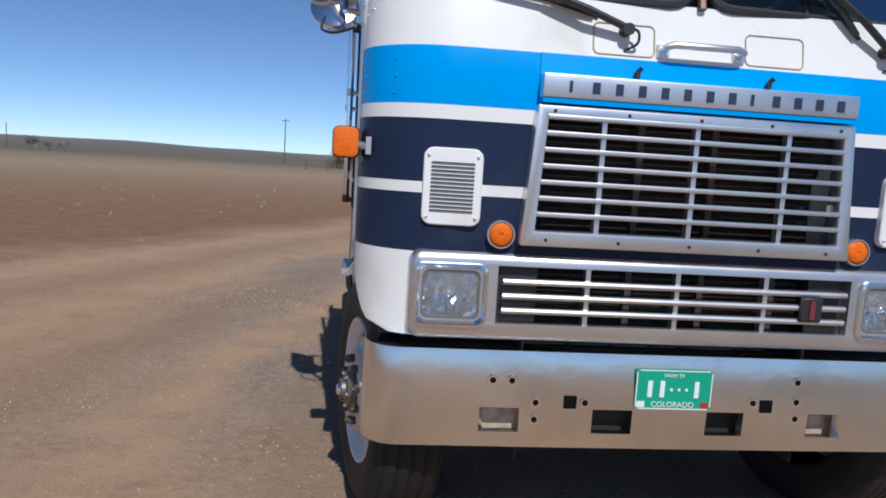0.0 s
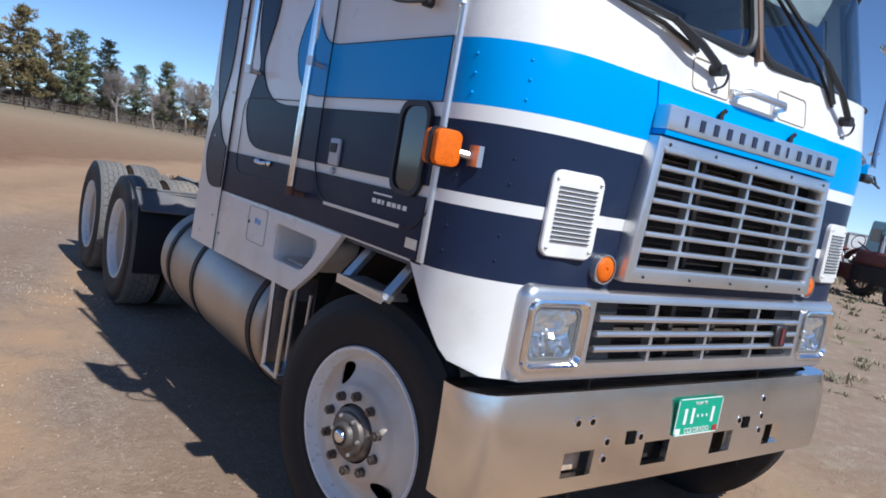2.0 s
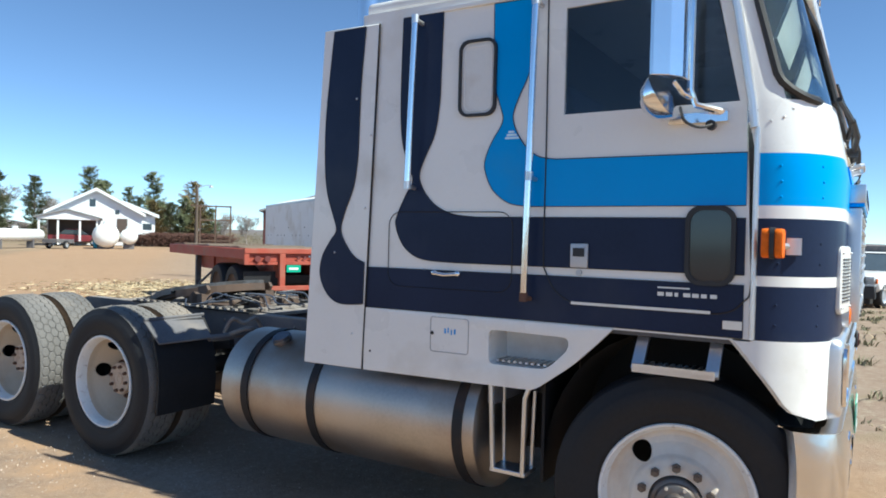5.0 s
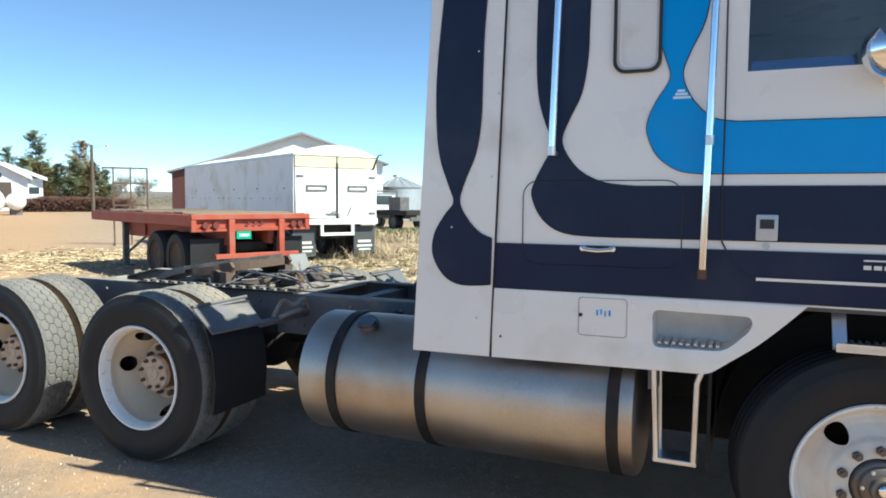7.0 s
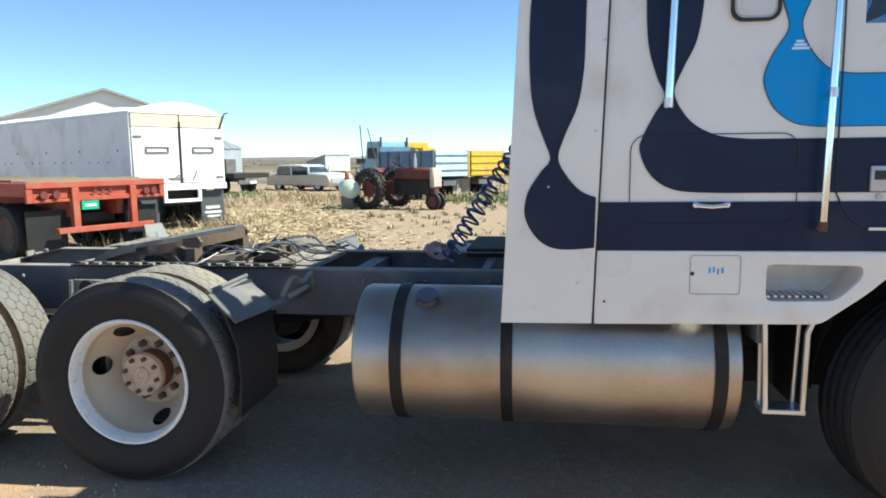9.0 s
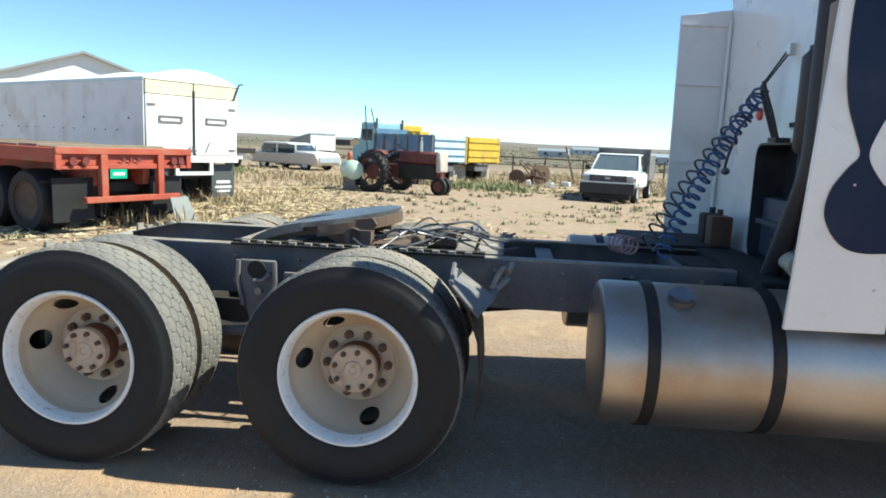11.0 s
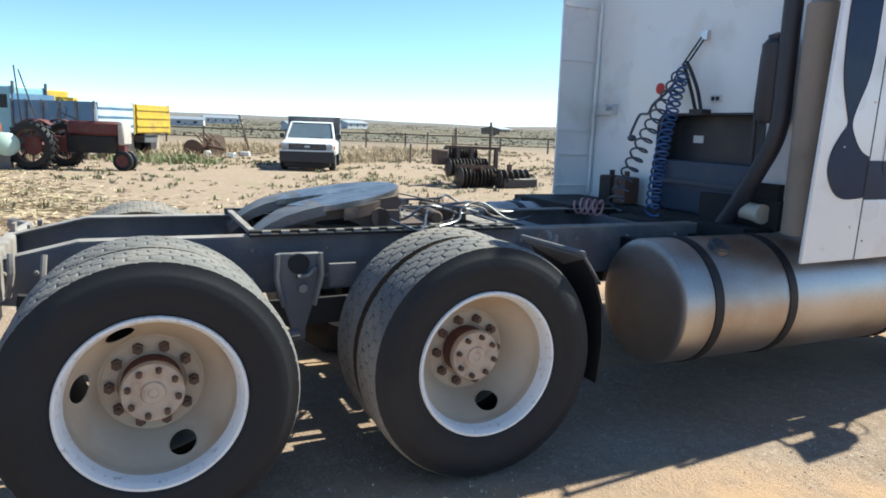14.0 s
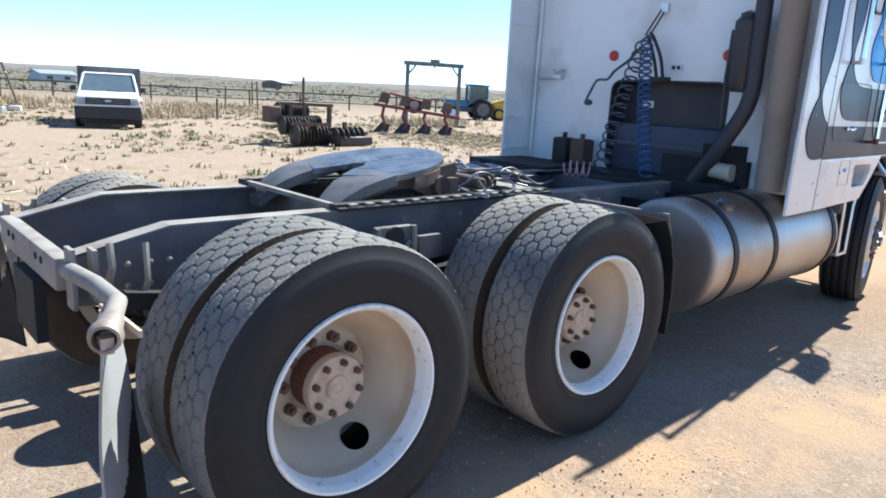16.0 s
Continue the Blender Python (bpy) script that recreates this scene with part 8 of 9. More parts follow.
lpart("bumper", dark, pk, boxes(((-0.95, 0.42, 0.3), (0.95, 0.56, 0.7))), "black steel front bumper", bev=0.02)
lpart("bumper_strip", galv, pk, boxes(((-0.95, 0.44, 0.68), (0.95, 0.55, 0.74))))
lpart("bed_headboard", frame_black, pk, boxes(((-1.0, -2.8, 0.8), (1.0, -2.7, 1.93))), "black high bed headboard")
lpart("bed_sides", frame_black, pk, boxes(((-0.98, -4.6, 0.75), (-0.92, -2.8, 1.7)), ((0.92, -4.6, 0.75), (0.98, -2.8, 1.7)), ((-0.92, -4.6, 0.7), (0.92, -2.8, 0.78)), ((-0.92, -4.65, 0.75), (0.92, -4.6, 1.6))))

pk.scale = (0.9, 0.9, 0.9)


# ---- trees ----
twig_pale = mat("pale_bare_twigs", (0.32, 0.275, 0.245), 0.95, var=0.2, scale=0.4, dirt=(0.15, 0.1, 0.08), amount=0.3, dscale=0.3)


def limb(verts, faces, a, b, ra, rb, n=5):
    a, b = Vector(a), Vector(b)
    d = (b - a).normalized()
    u = d.orthogonal().normalized()
    v = d.cross(u)
    i = len(verts)
    for p, r in ((a, ra), (b, rb)):
        verts += [p + r * (math.cos(2 * math.pi * j / n) * u + math.sin(2 * math.pi * j / n) * v) for j in range(n)]
    faces += [(i + j, i + (j + 1) % n, i + n + (j + 1) % n, i + n + j) for j in range(n)]


def mesh_part(name, verts, faces, m, parent, label=""):
    """A part from computed points, given in the parent's own space."""
    me = bpy.data.meshes.new(name)
    me.from_pydata([tuple(v) for v in verts], [], faces)
    me.materials.append(m)
    ob = new(name, me)
    ob.parent = parent
    ob.matrix_parent_inverse = HOME[parent].inverted()
    ob.matrix_basis = HOME[parent]
    HOME[ob] = HOME[parent]
    return tagged(ob, label)


def pine(at, h, spread, seed, m, label):
    """Whorls of drooping limbs with needle tufts, bare lower trunk."""
    rnd = random.Random(seed)
    ob = thing("pine_tree", at, label, "tree", "windbreak pines")
    tv, tf = [], []
    lean = (rnd.uniform(-0.2, 0.2), rnd.uniform(-0.2, 0.2))
    for i in range(6):
        a, b = i / 6, (i + 1) / 6
        limb(tv, tf, (lean[0] * a, lean[1] * a, h * a * 0.97 - 0.05), (lean[0] * b, lean[1] * b, h * b * 0.97), 0.019 * h * (1.05 - a), 0.019 * h * (1.05 - b), 7)
    cv, cf = [], []
    z = h * rnd.uniform(0.12, 0.19)
    while z < h * 0.985:
        q = z / h
        reach = spread * (1.0 - q) ** 0.5 * rnd.uniform(0.6, 1.15) * (0.62 + 0.38 * min(1, (q - 0.1) / 0.22)) * 0.95 + 0.15
        for _ in range(rnd.randint(5, 7)):
            if rnd.random() < 0.1:
                continue
            a = rnd.uniform(0, 2 * math.pi)
            l = reach * rnd.uniform(0.55, 1.2)
            rise = l * (0.02 + 0.55 * q + rnd.uniform(-0.15, 0.2))
            base = Vector((lean[0] * q, lean[1] * q, z))
            tip = base + Vector((math.cos(a) * l, math.sin(a) * l, rise))
            limb(tv, tf, base, tip, 0.004 * h, 0.001 * h, 3)
            n = max(3, int(l / 0.24))
            for s in range(n):
                f = 0.25 + 0.75 * (s + rnd.random()) / n
                c = base.lerp(tip, f) + Vector((rnd.gauss(0, 0.13), rnd.gauss(0, 0.13), rnd.gauss(0, 0.1))) * (0.6 + l * 0.35)
                for _ in range(7):
                    d = Vector((rnd.gauss(0, 1) + math.cos(a) * 0.7, rnd.gauss(0, 1) + math.sin(a) * 0.7, rnd.gauss(0.35, 0.7))).normalized()
                    w = d.orthogonal().normalized() * rnd.uniform(0.08, 0.16)
                    k = len(cv)
                    ln = rnd.uniform(0.35, 0.75)
                    cv.extend((c - w, c + d * ln * 0.5 + w * 0.9, c + d * ln, c + w * 0.4 - d * 0.05))
                    cf.append((k, k + 1, k + 2, k + 3))
        z += h * rnd.uniform(0.026, 0.05)
    mesh_part("trunk", tv, tf, bark, ob)
    mesh_part("crown", cv, cf, m, ob)
    return ob


def bare_tree(at, h, seed, label, spread=0.42):
    rnd = random.Random(seed)
    ob = thing("bare_tree", at, label, "tree", "leafless cottonwoods")
    tv, tf, cv, cf = [], [], [], []

    def grow(p, d, l, r, depth):
        steps = 3
        for i in range(steps):
            d2 = (d + Vector((rnd.gauss(0, 0.12), rnd.gauss(0, 0.12), rnd.gauss(0.05, 0.06)))).normalized()
            q = p + d2 * l / steps
            r2 = r * 0.86
            if depth < 3:
                limb(tv, tf, p, q, r, r2, 5)
            else:
                limb(cv, cf, p, q, max(r, 0.012), max(r2, 0.008), 3)
            if depth < 6 and i > 0 or depth in (1, 2):
                for _ in range(2 if depth < 5 else 1):
                    a = rnd.uniform(0, 2 * math.pi)
                    side = (d2.orthogonal().normalized() * math.cos(a) + d2.cross(d2.orthogonal()).normalized() * math.sin(a))
                    grow(q, (d2 + side * rnd.uniform(0.45, 0.95) * (spread / 0.42)).normalized(), l * rnd.uniform(0.5, 0.7), r2 * 0.6, depth + 1) if depth < 5 else None
            p, d, r = q, d2, r2
        if depth < 5:
            grow(p, d, l * 0.62, r * 0.9, depth + 1)

    grow(Vector((0, 0, -0.05)), Vector((0, 0, 1)), h * 0.34, h * 0.016, 0)
    mesh_part("trunk", tv, tf, pale_bark, ob)
    mesh_part("twig_crown", cv, cf, twig_pale, ob)
    return ob


def at_ground(x, y, sink=0.0):
    return (x, y, ground_z(x, y) - sink)


random.seed(5)
PINES = [pine((0, 0, 0), 12, 4.0, 11, pine_leaf, "tall dull green pine with browned lower limbs"),
         pine((0, 0, 0), 12, 3.0, 12, pine_blue, "slender blue-green spruce in a windbreak"),
         pine((0, 0, 0), 12, 3.5, 13, pine_blue, "dark green pine with open crown"),
         pine((0, 0, 0), 12, 4.4, 14, pine_leaf, "broad pine with rusty brown needles")]
BARE = [bare_tree((0, 0, 0), 11, 21, "leafless pale cottonwood tree"), bare_tree((0, 0, 0), 11, 23, "leafless pale cottonwood tree", 0.5)]


def plant(kind, x, y, h, seed, wide=1.0):
    rnd = random.Random(seed)
    s = h / 12
    m = Matrix.Translation(at_ground(x, y, 0.03)) @ Matrix.Rotation(rnd.uniform(0, 6.28), 4, "Z") @ Matrix.Diagonal((s * wide, s * wide, s, 1))
    return copy_thing(kind, m)


ROW = [(-1.5, 126, 6, 0), (2.3, 126, 11.5, 3), (7.7, 125.7, 14.3, 0), (12.2, 125.6, 11.8, 3), (15.6, 125, 12.6, 2), (19.5, 124, 12.2, 1), (24.5, 123, 9.4, 2), (28.5, 122.6, 10.8, 1),
       (33.5, 121, 8.6, 3), (36.5, 120, 10, 1), (43, 112, 8.6, 2), (46.4, 106, 9.6, 2), (50.4, 103.4, 9.2, 1), (60.5, 103, 9.3, 2), (56.8, 100.5, 11, 1), (63.5, 95, 10.6, 2),
       (5.2, 133, 11, 1), (10, 134, 12, 2), (17.5, 133, 10, 3), (22, 131, 9, 0), (31, 130, 8.5, 0), (40, 124, 8.5, 0)]
for i, (x, y, h, k) in enumerate(ROW):
    plant(PINES[k], x, y, h, i, 1.05)
for i, (x, y, h, k) in enumerate([(45.6, 72.9, 5.2, 2), (47, 71.9, 4.9, 0), (48.4, 70.9, 4.8, 2), (49.7, 69.9, 5.4, 2), (50.9, 68.9, 5.0, 3), (51.9, 68.2, 4.3, 2), (47.8, 73.2, 4.6, 2), (50.6, 71.4, 4.5, 0)]):
    plant(PINES[k], x, y, h, 40 + i, 1.15)
for i, (x, y, h, k) in enumerate([(21.5, 121, 9.8, 0), (27, 121, 8.6, 1), (31.5, 119, 11, 0), (35, 117, 8.0, 1), (38.5, 117, 11.4, 1), (42, 113, 9.5, 0), (45, 111, 9.2, 1), (48.5, 110, 10.5, 0), (53, 106, 9, 1), (58, 103, 9, 0), (13, 131, 8, 1), (-64.5, 152, 3.2, 1), (-67, 152.5, 3.6, 0), (-61.5, 152, 2.8, 1), (58.5, 73, 5.4, 1), (37.2, 106.4, 8.5, 0), (39.5, 105.5, 9.5, 1), (41.6, 104.6, 8, 0), (40, 111, 8.5, 1), (35.5, 108, 8, 1), (60.5, 71.5, 5.0, 0)]):
    plant(BARE[k], x, y, h * 1.1, 80 + i, 1.0 if h > 4 else 2.2)
# low leafless brush under and behind the windbreak
for i in range(26):
    rx = 1.0 + i * 2.35
    plant(BARE[i % 2], rx, 129.5 - 0.0075 * rx * rx + 1.5 * math.sin(i * 2.1), 4.2 + 0.9 * math.sin(i * 1.7), 140 + i, 1.9)
for k, ob in enumerate(PINES + BARE):
    x, y, h = ((68, 92, 9.5), (62, 99, 8.5), (59, 101, 9), (-4.5, 128, 6), (66, 96, 9), (70, 94, 10))[k]
    ob.matrix_basis = Matrix.Translation(at_ground(x, y, 0.03)) @ Matrix.Diagonal((h / 12, h / 12, h / 12, 1))

# ---- rail fence before the trees ----
FENCE_RUN = [(-8, 97.5), (22, 95.5), (40, 84.5)]
fence = thing("rail_fence", at_ground(-8, 97.5), "weathered post and rail fence before the trees", "fence")
for (xa, ya), (xb, yb) in zip(FENCE_RUN, FENCE_RUN[1:]):
    n = int(math.hypot(xb - xa, yb - ya) / 3.0)
    for i in range(n):
        x, y = xa + (xb - xa) * i / n, ya + (yb - ya) * i / n
        x2, y2 = xa + (xb - xa) * (i + 1) / n, ya + (yb - ya) * (i + 1) / n
        g, g2 = ground_z(x, y), ground_z(x2, y2)
        bm = B()
        cyl(bm, (x, y, g - 0.1), (x, y, g + 1.45), 0.075, 6)
        part("post", bm, fence_wood, fence)
        for rz in (0.55, 0.95, 1.3):
            bm = B()
            tube(bm, [(x, y, g + rz), (x2, y2, g2 + rz)], 0.035, 4)
            part("rail", bm, fence_wood, fence)

# ---- white farmhouse ----
HT = -32.7
hz = ground_z(35.3, 63.6)
hs = thing("farmhouse", (35.1, 63.75, hz + 0.05), "white gabled farmhouse with a front porch", "house", turn=HT)
lap = mat("white_lap_siding", (0.78, 0.79, 0.8), 0.6, var=0.03, island=0.05)
# local x runs along the front, local y away from the yard
lpart("wall", house_white, hs, lambda bm: prism(bm, [(-3.9, 0, 0), (3.9, 0, 0), (3.9, 0, 3.0), (0, 0, 5.05), (-3.9, 0, 3.0)], (0, 9.0, 0)))
for sx in (-1, 1):
    lpart("roof", roof_grey, hs, lambda bm: prism(bm, [(0, -0.45, 5.05), (sx * 4.15, -0.45, 2.82), (sx * 4.15, -0.45, 2.96), (0, -0.45, 5.25)], (0, 9.9, 0)))
    lpart("fascia_board", house_white, hs, lambda bm: prism(bm, [(0, -0.5, 5.0), (sx * 4.2, -0.5, 2.72), (sx * 4.2, -0.5, 3.0), (0, -0.5, 5.28)], (0, 0.06, 0)))
for i in range(18):
    z = 0.4 + i * 0.24
    w = 3.9 if z < 3.0 else 3.9 * (5.05 - z) / 2.05 - 0.1
    if w > 0.3:
        lpart("siding_board", lap, hs, lambda bm: prism(bm, [(-w, -0.005, z), (-w, -0.03, z), (-w, -0.008, z + 0.235), (-w, -0.005, z + 0.235)], (2 * w, 0, 0)), smooth=0)
lpart("window", car_glass, hs, boxes(((-0.55, -0.05, 3.55), (-0.05, -0.02, 4.25))))
lpart("window", car_glass, hs, boxes(((1.6, -0.05, 2.9), (1.95, -0.02, 3.3))))
lpart("doorway", shadow_brown, hs, boxes(((1.75, -0.06, 0.4), (2.65, -0.02, 2.5))))
lpart("wing_wall", house_white, hs, boxes(((3.9, 3.0, 0), (5.2, 8.6, 2.95))))
lpart("wing_roof", roof_grey, hs, lambda bm: prism(bm, [(2.2, 2.6, 4.1), (5.5, 2.6, 2.85), (5.5, 2.6, 3.03), (2.2, 2.6, 4.3)], (0, 6.4, 0)))
lpart("wing_fascia", house_white, hs, lambda bm: prism(bm, [(2.2, 2.52, 4.0), (5.55, 2.52, 2.72), (5.55, 2.52, 3.02), (2.2, 2.52, 4.35)], (0, 0.07, 0)))
lpart("window", car_glass, hs, boxes(((4.1, 2.95, 1.55), (4.9, 2.99, 2.15))))
lpart("porch_roof", house_white, hs, lambda bm: prism(bm, [(-4.5, -3.0, 2.25), (0.3, -3.0, 2.25), (0.3, -3.0, 2.4), (-2.2, -3.0, 3.05), (-4.5, -3.0, 2.4)], (0, 2.98, 0)))
lpart("porch_roof_cover", roof_grey, hs, lambda bm: prism(bm, [(-4.75, -3.2, 2.36), (-2.2, -3.2, 3.07), (0.55, -3.2, 2.36), (0.55, -3.2, 2.46), (-2.2, -3.2, 3.19), (-4.75, -3.2, 2.46)], (0, 3.15, 0)))
# dark panel on the white wall paints the shade beneath the porch roof
lpart("porch_back", shadow_brown, hs, boxes(((-3.85, -0.1, 0.3), (0.3, -0.06, 2.35))))
for x in (-4.35, -2.9, -1.2, 0.15):
    lpart("porch_post", house_white, hs, boxes(((x - 0.08, -2.9, 0.35), (x + 0.08, -2.74, 2.25))))


def low_car(at, turn, m, label, h=1.4):
    ob = thing("parked_car", at, label, "car", turn=turn)
    s = h / 1.4
    lpart("body", m, ob, lambda bm: prism(bm, [(-0.85, y, z * s) for y, z in ((-2.2, 0.35), (2.2, 0.35), (2.25, 0.75), (1.0, 0.88), (-1.4, 0.92), (-2.25, 0.85))], (1.7, 0, 0)), bev=0.06)
    lpart("cabin", car_glass, ob, lambda bm: prism(bm, [(-0.75, y, z * s) for y, z in ((-1.5, 0.9), (1.0, 0.88), (0.35, 1.34), (-0.9, 1.36))], (1.5, 0, 0)), bev=0.05)
    lpart("roof", m, ob, boxes(((-0.72, -0.9, 1.34 * s), (0.72, 0.35, 1.4 * s))), bev=0.02)
    for sx in (-0.8, 0.8):
        for y in (-1.35, 1.35):
            wheel_far(ob, (sx, y, 0.31), 0.31, 0.2, galv)
    return ob


low_car(at_ground(33.0, 63.2), -122.7, mat("dark_red_car_paint", (0.16, 0.02, 0.025), 0.35, coat=0.4), "dark red car parked under the carport", 1.5)
ut = thing("utility_trailer", at_ground(26.8, 55.1), "small dark utility trailer beside a white tank", "trailer", turn=-65)
lpart("bed", frame_black, ut, boxes(((-0.6, -1.0, 0.42), (0.6, 1.0, 0.72))), bev=0.02)
lpart("drawbar", frame_black, ut, lambda bm: tube(bm, [(0, 1.0, 0.45), (0, 1.9, 0.4)], 0.04, 6))
for sx in (-0.7, 0.7):
    wheel_far(ut, (sx, -0.1, 0.3), 0.3, 0.18, galv)
bin_ = thing("storage_bin", at_ground(30.9, 56.1), "teal plastic bin beside the tanks", "bin", turn=HT)
lpart("body", mat("teal_plastic", (0.08, 0.4, 0.48), 0.5), bin_, lambda bm: prism(bm, [(-0.6, -0.4, 0), (0.6, -0.4, 0), (0.68, -0.4, 1.1), (-0.68, -0.4, 1.1)], (0, 0.8, 0)), bev=0.03)
lpart("lid", mat("dark_teal_lid", (0.04, 0.25, 0.3), 0.5), bin_, boxes(((-0.72, -0.45, 1.1), (0.72, 0.45, 1.17))), bev=0.02)


def fuel_tank(at, turn, length, r, z, label, group):
    ob = thing("fuel_tank", at, label, "tank", group, turn=turn)
    prof = [(-0.55 * r, 0), (-0.5 * r, 0.4 * r), (-0.3 * r, 0.8 * r), (0, r), (length, r), (length + 0.3 * r, 0.8 * r), (length + 0.5 * r, 0.4 * r), (length + 0.55 * r, 0)]
    lpart("shell", tank_white, ob, lambda bm: lathe(bm, prof, (0, -length / 2, z), (0, 1, 0), 32))
    for y in (-0.32 * length, 0.32 * length):
        lpart("saddle", frame_black, ob, boxes(((-0.6 * r, y - 0.08, -0.03), (0.6 * r, y + 0.08, z - 0.75 * r))))
    lpart("valve_dome", tank_white, ob, lambda bm: cyl(bm, (0, 0, z + r * 0.9), (0, 0, z + r + 0.2), 0.2, 12))
    return ob


fuel_tank(at_ground(24.1, 56.0), -66, 5.0, 0.45, 1.0, "long white propane tank on saddles", "propane tanks")
fuel_tank(at_ground(30.1, 54.3), -28, 1.5, 0.93, 1.05, "big white round-ended tank by the house drive", "propane tanks")
fuel_tank(at_ground(31.5, 53.4), -30, 1.3, 0.62, 1.0, "smaller white round-ended tank by the drive", "propane tanks")

# hedge, pole, steel rack
def twig_heap(name, pts, h, depth, m, label, seed, per=160, size=0.4):
    rnd = random.Random(seed)
    v, f = [], []
    for (xa, ya), (xb, yb) in zip(pts, pts[1:]):
        l = math.hypot(xb - xa, yb - ya)
        for _ in range(int(per * l)):
            q = rnd.random()
            x, y = xa + (xb - xa) * q + rnd.gauss(0, depth / 2.4), ya + (yb - ya) * q + rnd.gauss(0, depth / 2.4)
            z = ground_z(x, y) + h * (rnd.random() ** 0.7) * (0.85 + 0.15 * math.sin(q * 23 + seed)) - 0.06
            d = Vector((rnd.gauss(0, 0.6), rnd.gauss(0, 0.6), rnd.uniform(0.2, 1))).normalized()
            w = d.orthogonal().normalized() * rnd.uniform(0.02, 0.06)
            p = Vector((x, y, z))
            k = len(v)
            v.extend((p - w, p + w, p + d * rnd.uniform(0.5, 1) * size))
            f.append((k, k + 1, k + 2))
    me = bpy.data.meshes.new(name)
    me.from_pydata([tuple(a) for a in v], [], f)
    me.materials.append(m)
    return tagged(new(name, me), label, "plants", kind="stuff")


twig_heap("undergrowth", [(-7, 129), (14, 128), (32, 124), (46, 110), (62, 98), (78, 88)], 2.0, 3.0, mat("olive_brown_brush", (0.15, 0.115, 0.07), 0.9, var=0.3, scale=0.3, island=0.4), "brown undergrowth beneath the windbreak", 9, 110, 0.9)
twig_heap("hedge", [(38.0, 61.5), (44.7, 57.0)], 1.35, 1.3, hedge_leaf, "red-brown leafless hedge by the house", 3, 2000, 0.4)


def pole_at(x, y, top, r=0.14, arm=True, label="weathered wooden utility pole with crossarm"):
    g = ground_z(x, y)
    ob = thing("utility_pole", (x, y, g), label, "pole", "utility poles")
    lpart("mast", fence_wood, ob, lambda bm: cyl(bm, (0, 0, -0.1), (0, 0, top), r, 10, r * 0.7))
    if arm:
        lpart("crossarm", fence_wood, ob, boxes(((-0.9, -0.06, top - 0.55), (0.9, 0.06, top - 0.4))))
        for x2 in (-0.8, 0, 0.8):
            lpart("insulator", galv, ob, lambda bm: cyl(bm, (x2, 0, top - 0.4), (x2, 0, top - 0.25), 0.05, 8))
    return ob


pole_at(35.1, 49.75, 5.35, 0.15, False, "grey wooden yard pole with a lamp")
pole_at(-18, 159, 10)
pole_at(-69, 144.4, 5, 0.1, False, "short wooden pole on the field edge")
pole_at(96, 62, 8)
yl = thing("yard_lamp", (35.1, 49.75, 5.75), "round yard lamp on a pole bracket", "lamp", turn=-33)
lpart("bracket", galv, yl, lambda bm: tube(bm, [(0.12, 0, -0.35), (0.7, 0, -0.1), (1.1, 0, -0.1)], 0.03, 6))
lpart("shade", galv, yl, lambda bm: lathe(bm, [(0, 0.02), (0.08, 0.1), (0.22, 0.2)], (1.1, 0, -0.05), (0, 0, -1), 16))

rk = thing("steel_rack", at_ground(13.44, 23.88), "tall rusty welded steel frame standing in the yard", "rack", turn=-40)
rk.scale = (0.54, 0.54, 0.54)
rg = 4.85
for x in (1.62, 2.6, 3.56):
    lpart("upright", implement_rust, rk, boxes(((x - 0.05, -0.05, -0.02), (x + 0.05, 0.05, rg))))
for z, x in ((2.48, 1.57), (3.85, 1.57), (rg - 0.06, 1.0)):
    lpart("rail", implement_rust, rk, boxes(((x, -0.045, z - 0.05), (3.61, 0.045, z + 0.05))))
for x in (1.62, 3.56):
    lpart("foot", implement_rust, rk, boxes(((x - 0.045, -0.8, 0.0), (x + 0.045, 0.8, 0.1))))

# ---- yard clutter past the old cars ----
sh = thing("camper_shell", (39.3, 18.4, GZ), "old pale sheet-metal box body behind the sedan", "box body", turn=-50)
lpart("side_panel", roof_grey, sh, lambda bm: prism(bm, [(-0.75, -1.2, 1.0), (-0.75, 1.9, 1.0), (-0.75, 1.9, 1.55), (-0.75, -1.2, 1.95)], (0.05, 0, 0)))
lpart("tail_panel", trailer_white, sh, boxes(((-0.75, -1.26, 1.0), (0.85, -1.2, 1.95))))
lpart("roof", galv, sh, lambda bm: prism(bm, [(-0.8, -1.3, 1.95), (-0.8, 2.0, 1.55), (-0.8, 2.0, 1.6), (-0.8, -1.3, 2.02)], (1.7, 0, 0)))
lpart("base", frame_black, sh, boxes(((-0.65, -1.1, 0.0), (0.75, 1.8, 1.0))))
# reels, boards and scrap near the white pickup
for i, (x, y, r) in enumerate([(28.2, 6.1, 0.35), (30.2, 5.0, 0.45), (29.4, 5.5, 0.28)]):
    ob = thing("wire_reel", (x, y, GZ), "rusty reel of old wire lying on edge", "reel", "wire reels", turn=40 * i)
    lpart("flange", implement_rust, ob, lambda bm: lathe(bm, [(0, r * 0.3), (0, r), (0.03, r), (0.03, r * 0.3)], (-0.2, 0, r - 0.02), (1, 0, 0), 20, True))
    lpart("flange", implement_rust, ob, lambda bm: lathe(bm, [(0, r * 0.3), (0, r), (0.03, r), (0.03, r * 0.3)], (0.17, 0, r - 0.02), (1, 0, 0), 20, True))
    lpart("winding", rust, ob, lambda bm: cyl(bm, (-0.17, 0, r - 0.02), (0.17, 0, r - 0.02), r * 0.72, 20))
jk = thing("scrap_implement", (29.0, 5.2, GZ), "heap of rusty tined farm scrap", "scrap", turn=25)
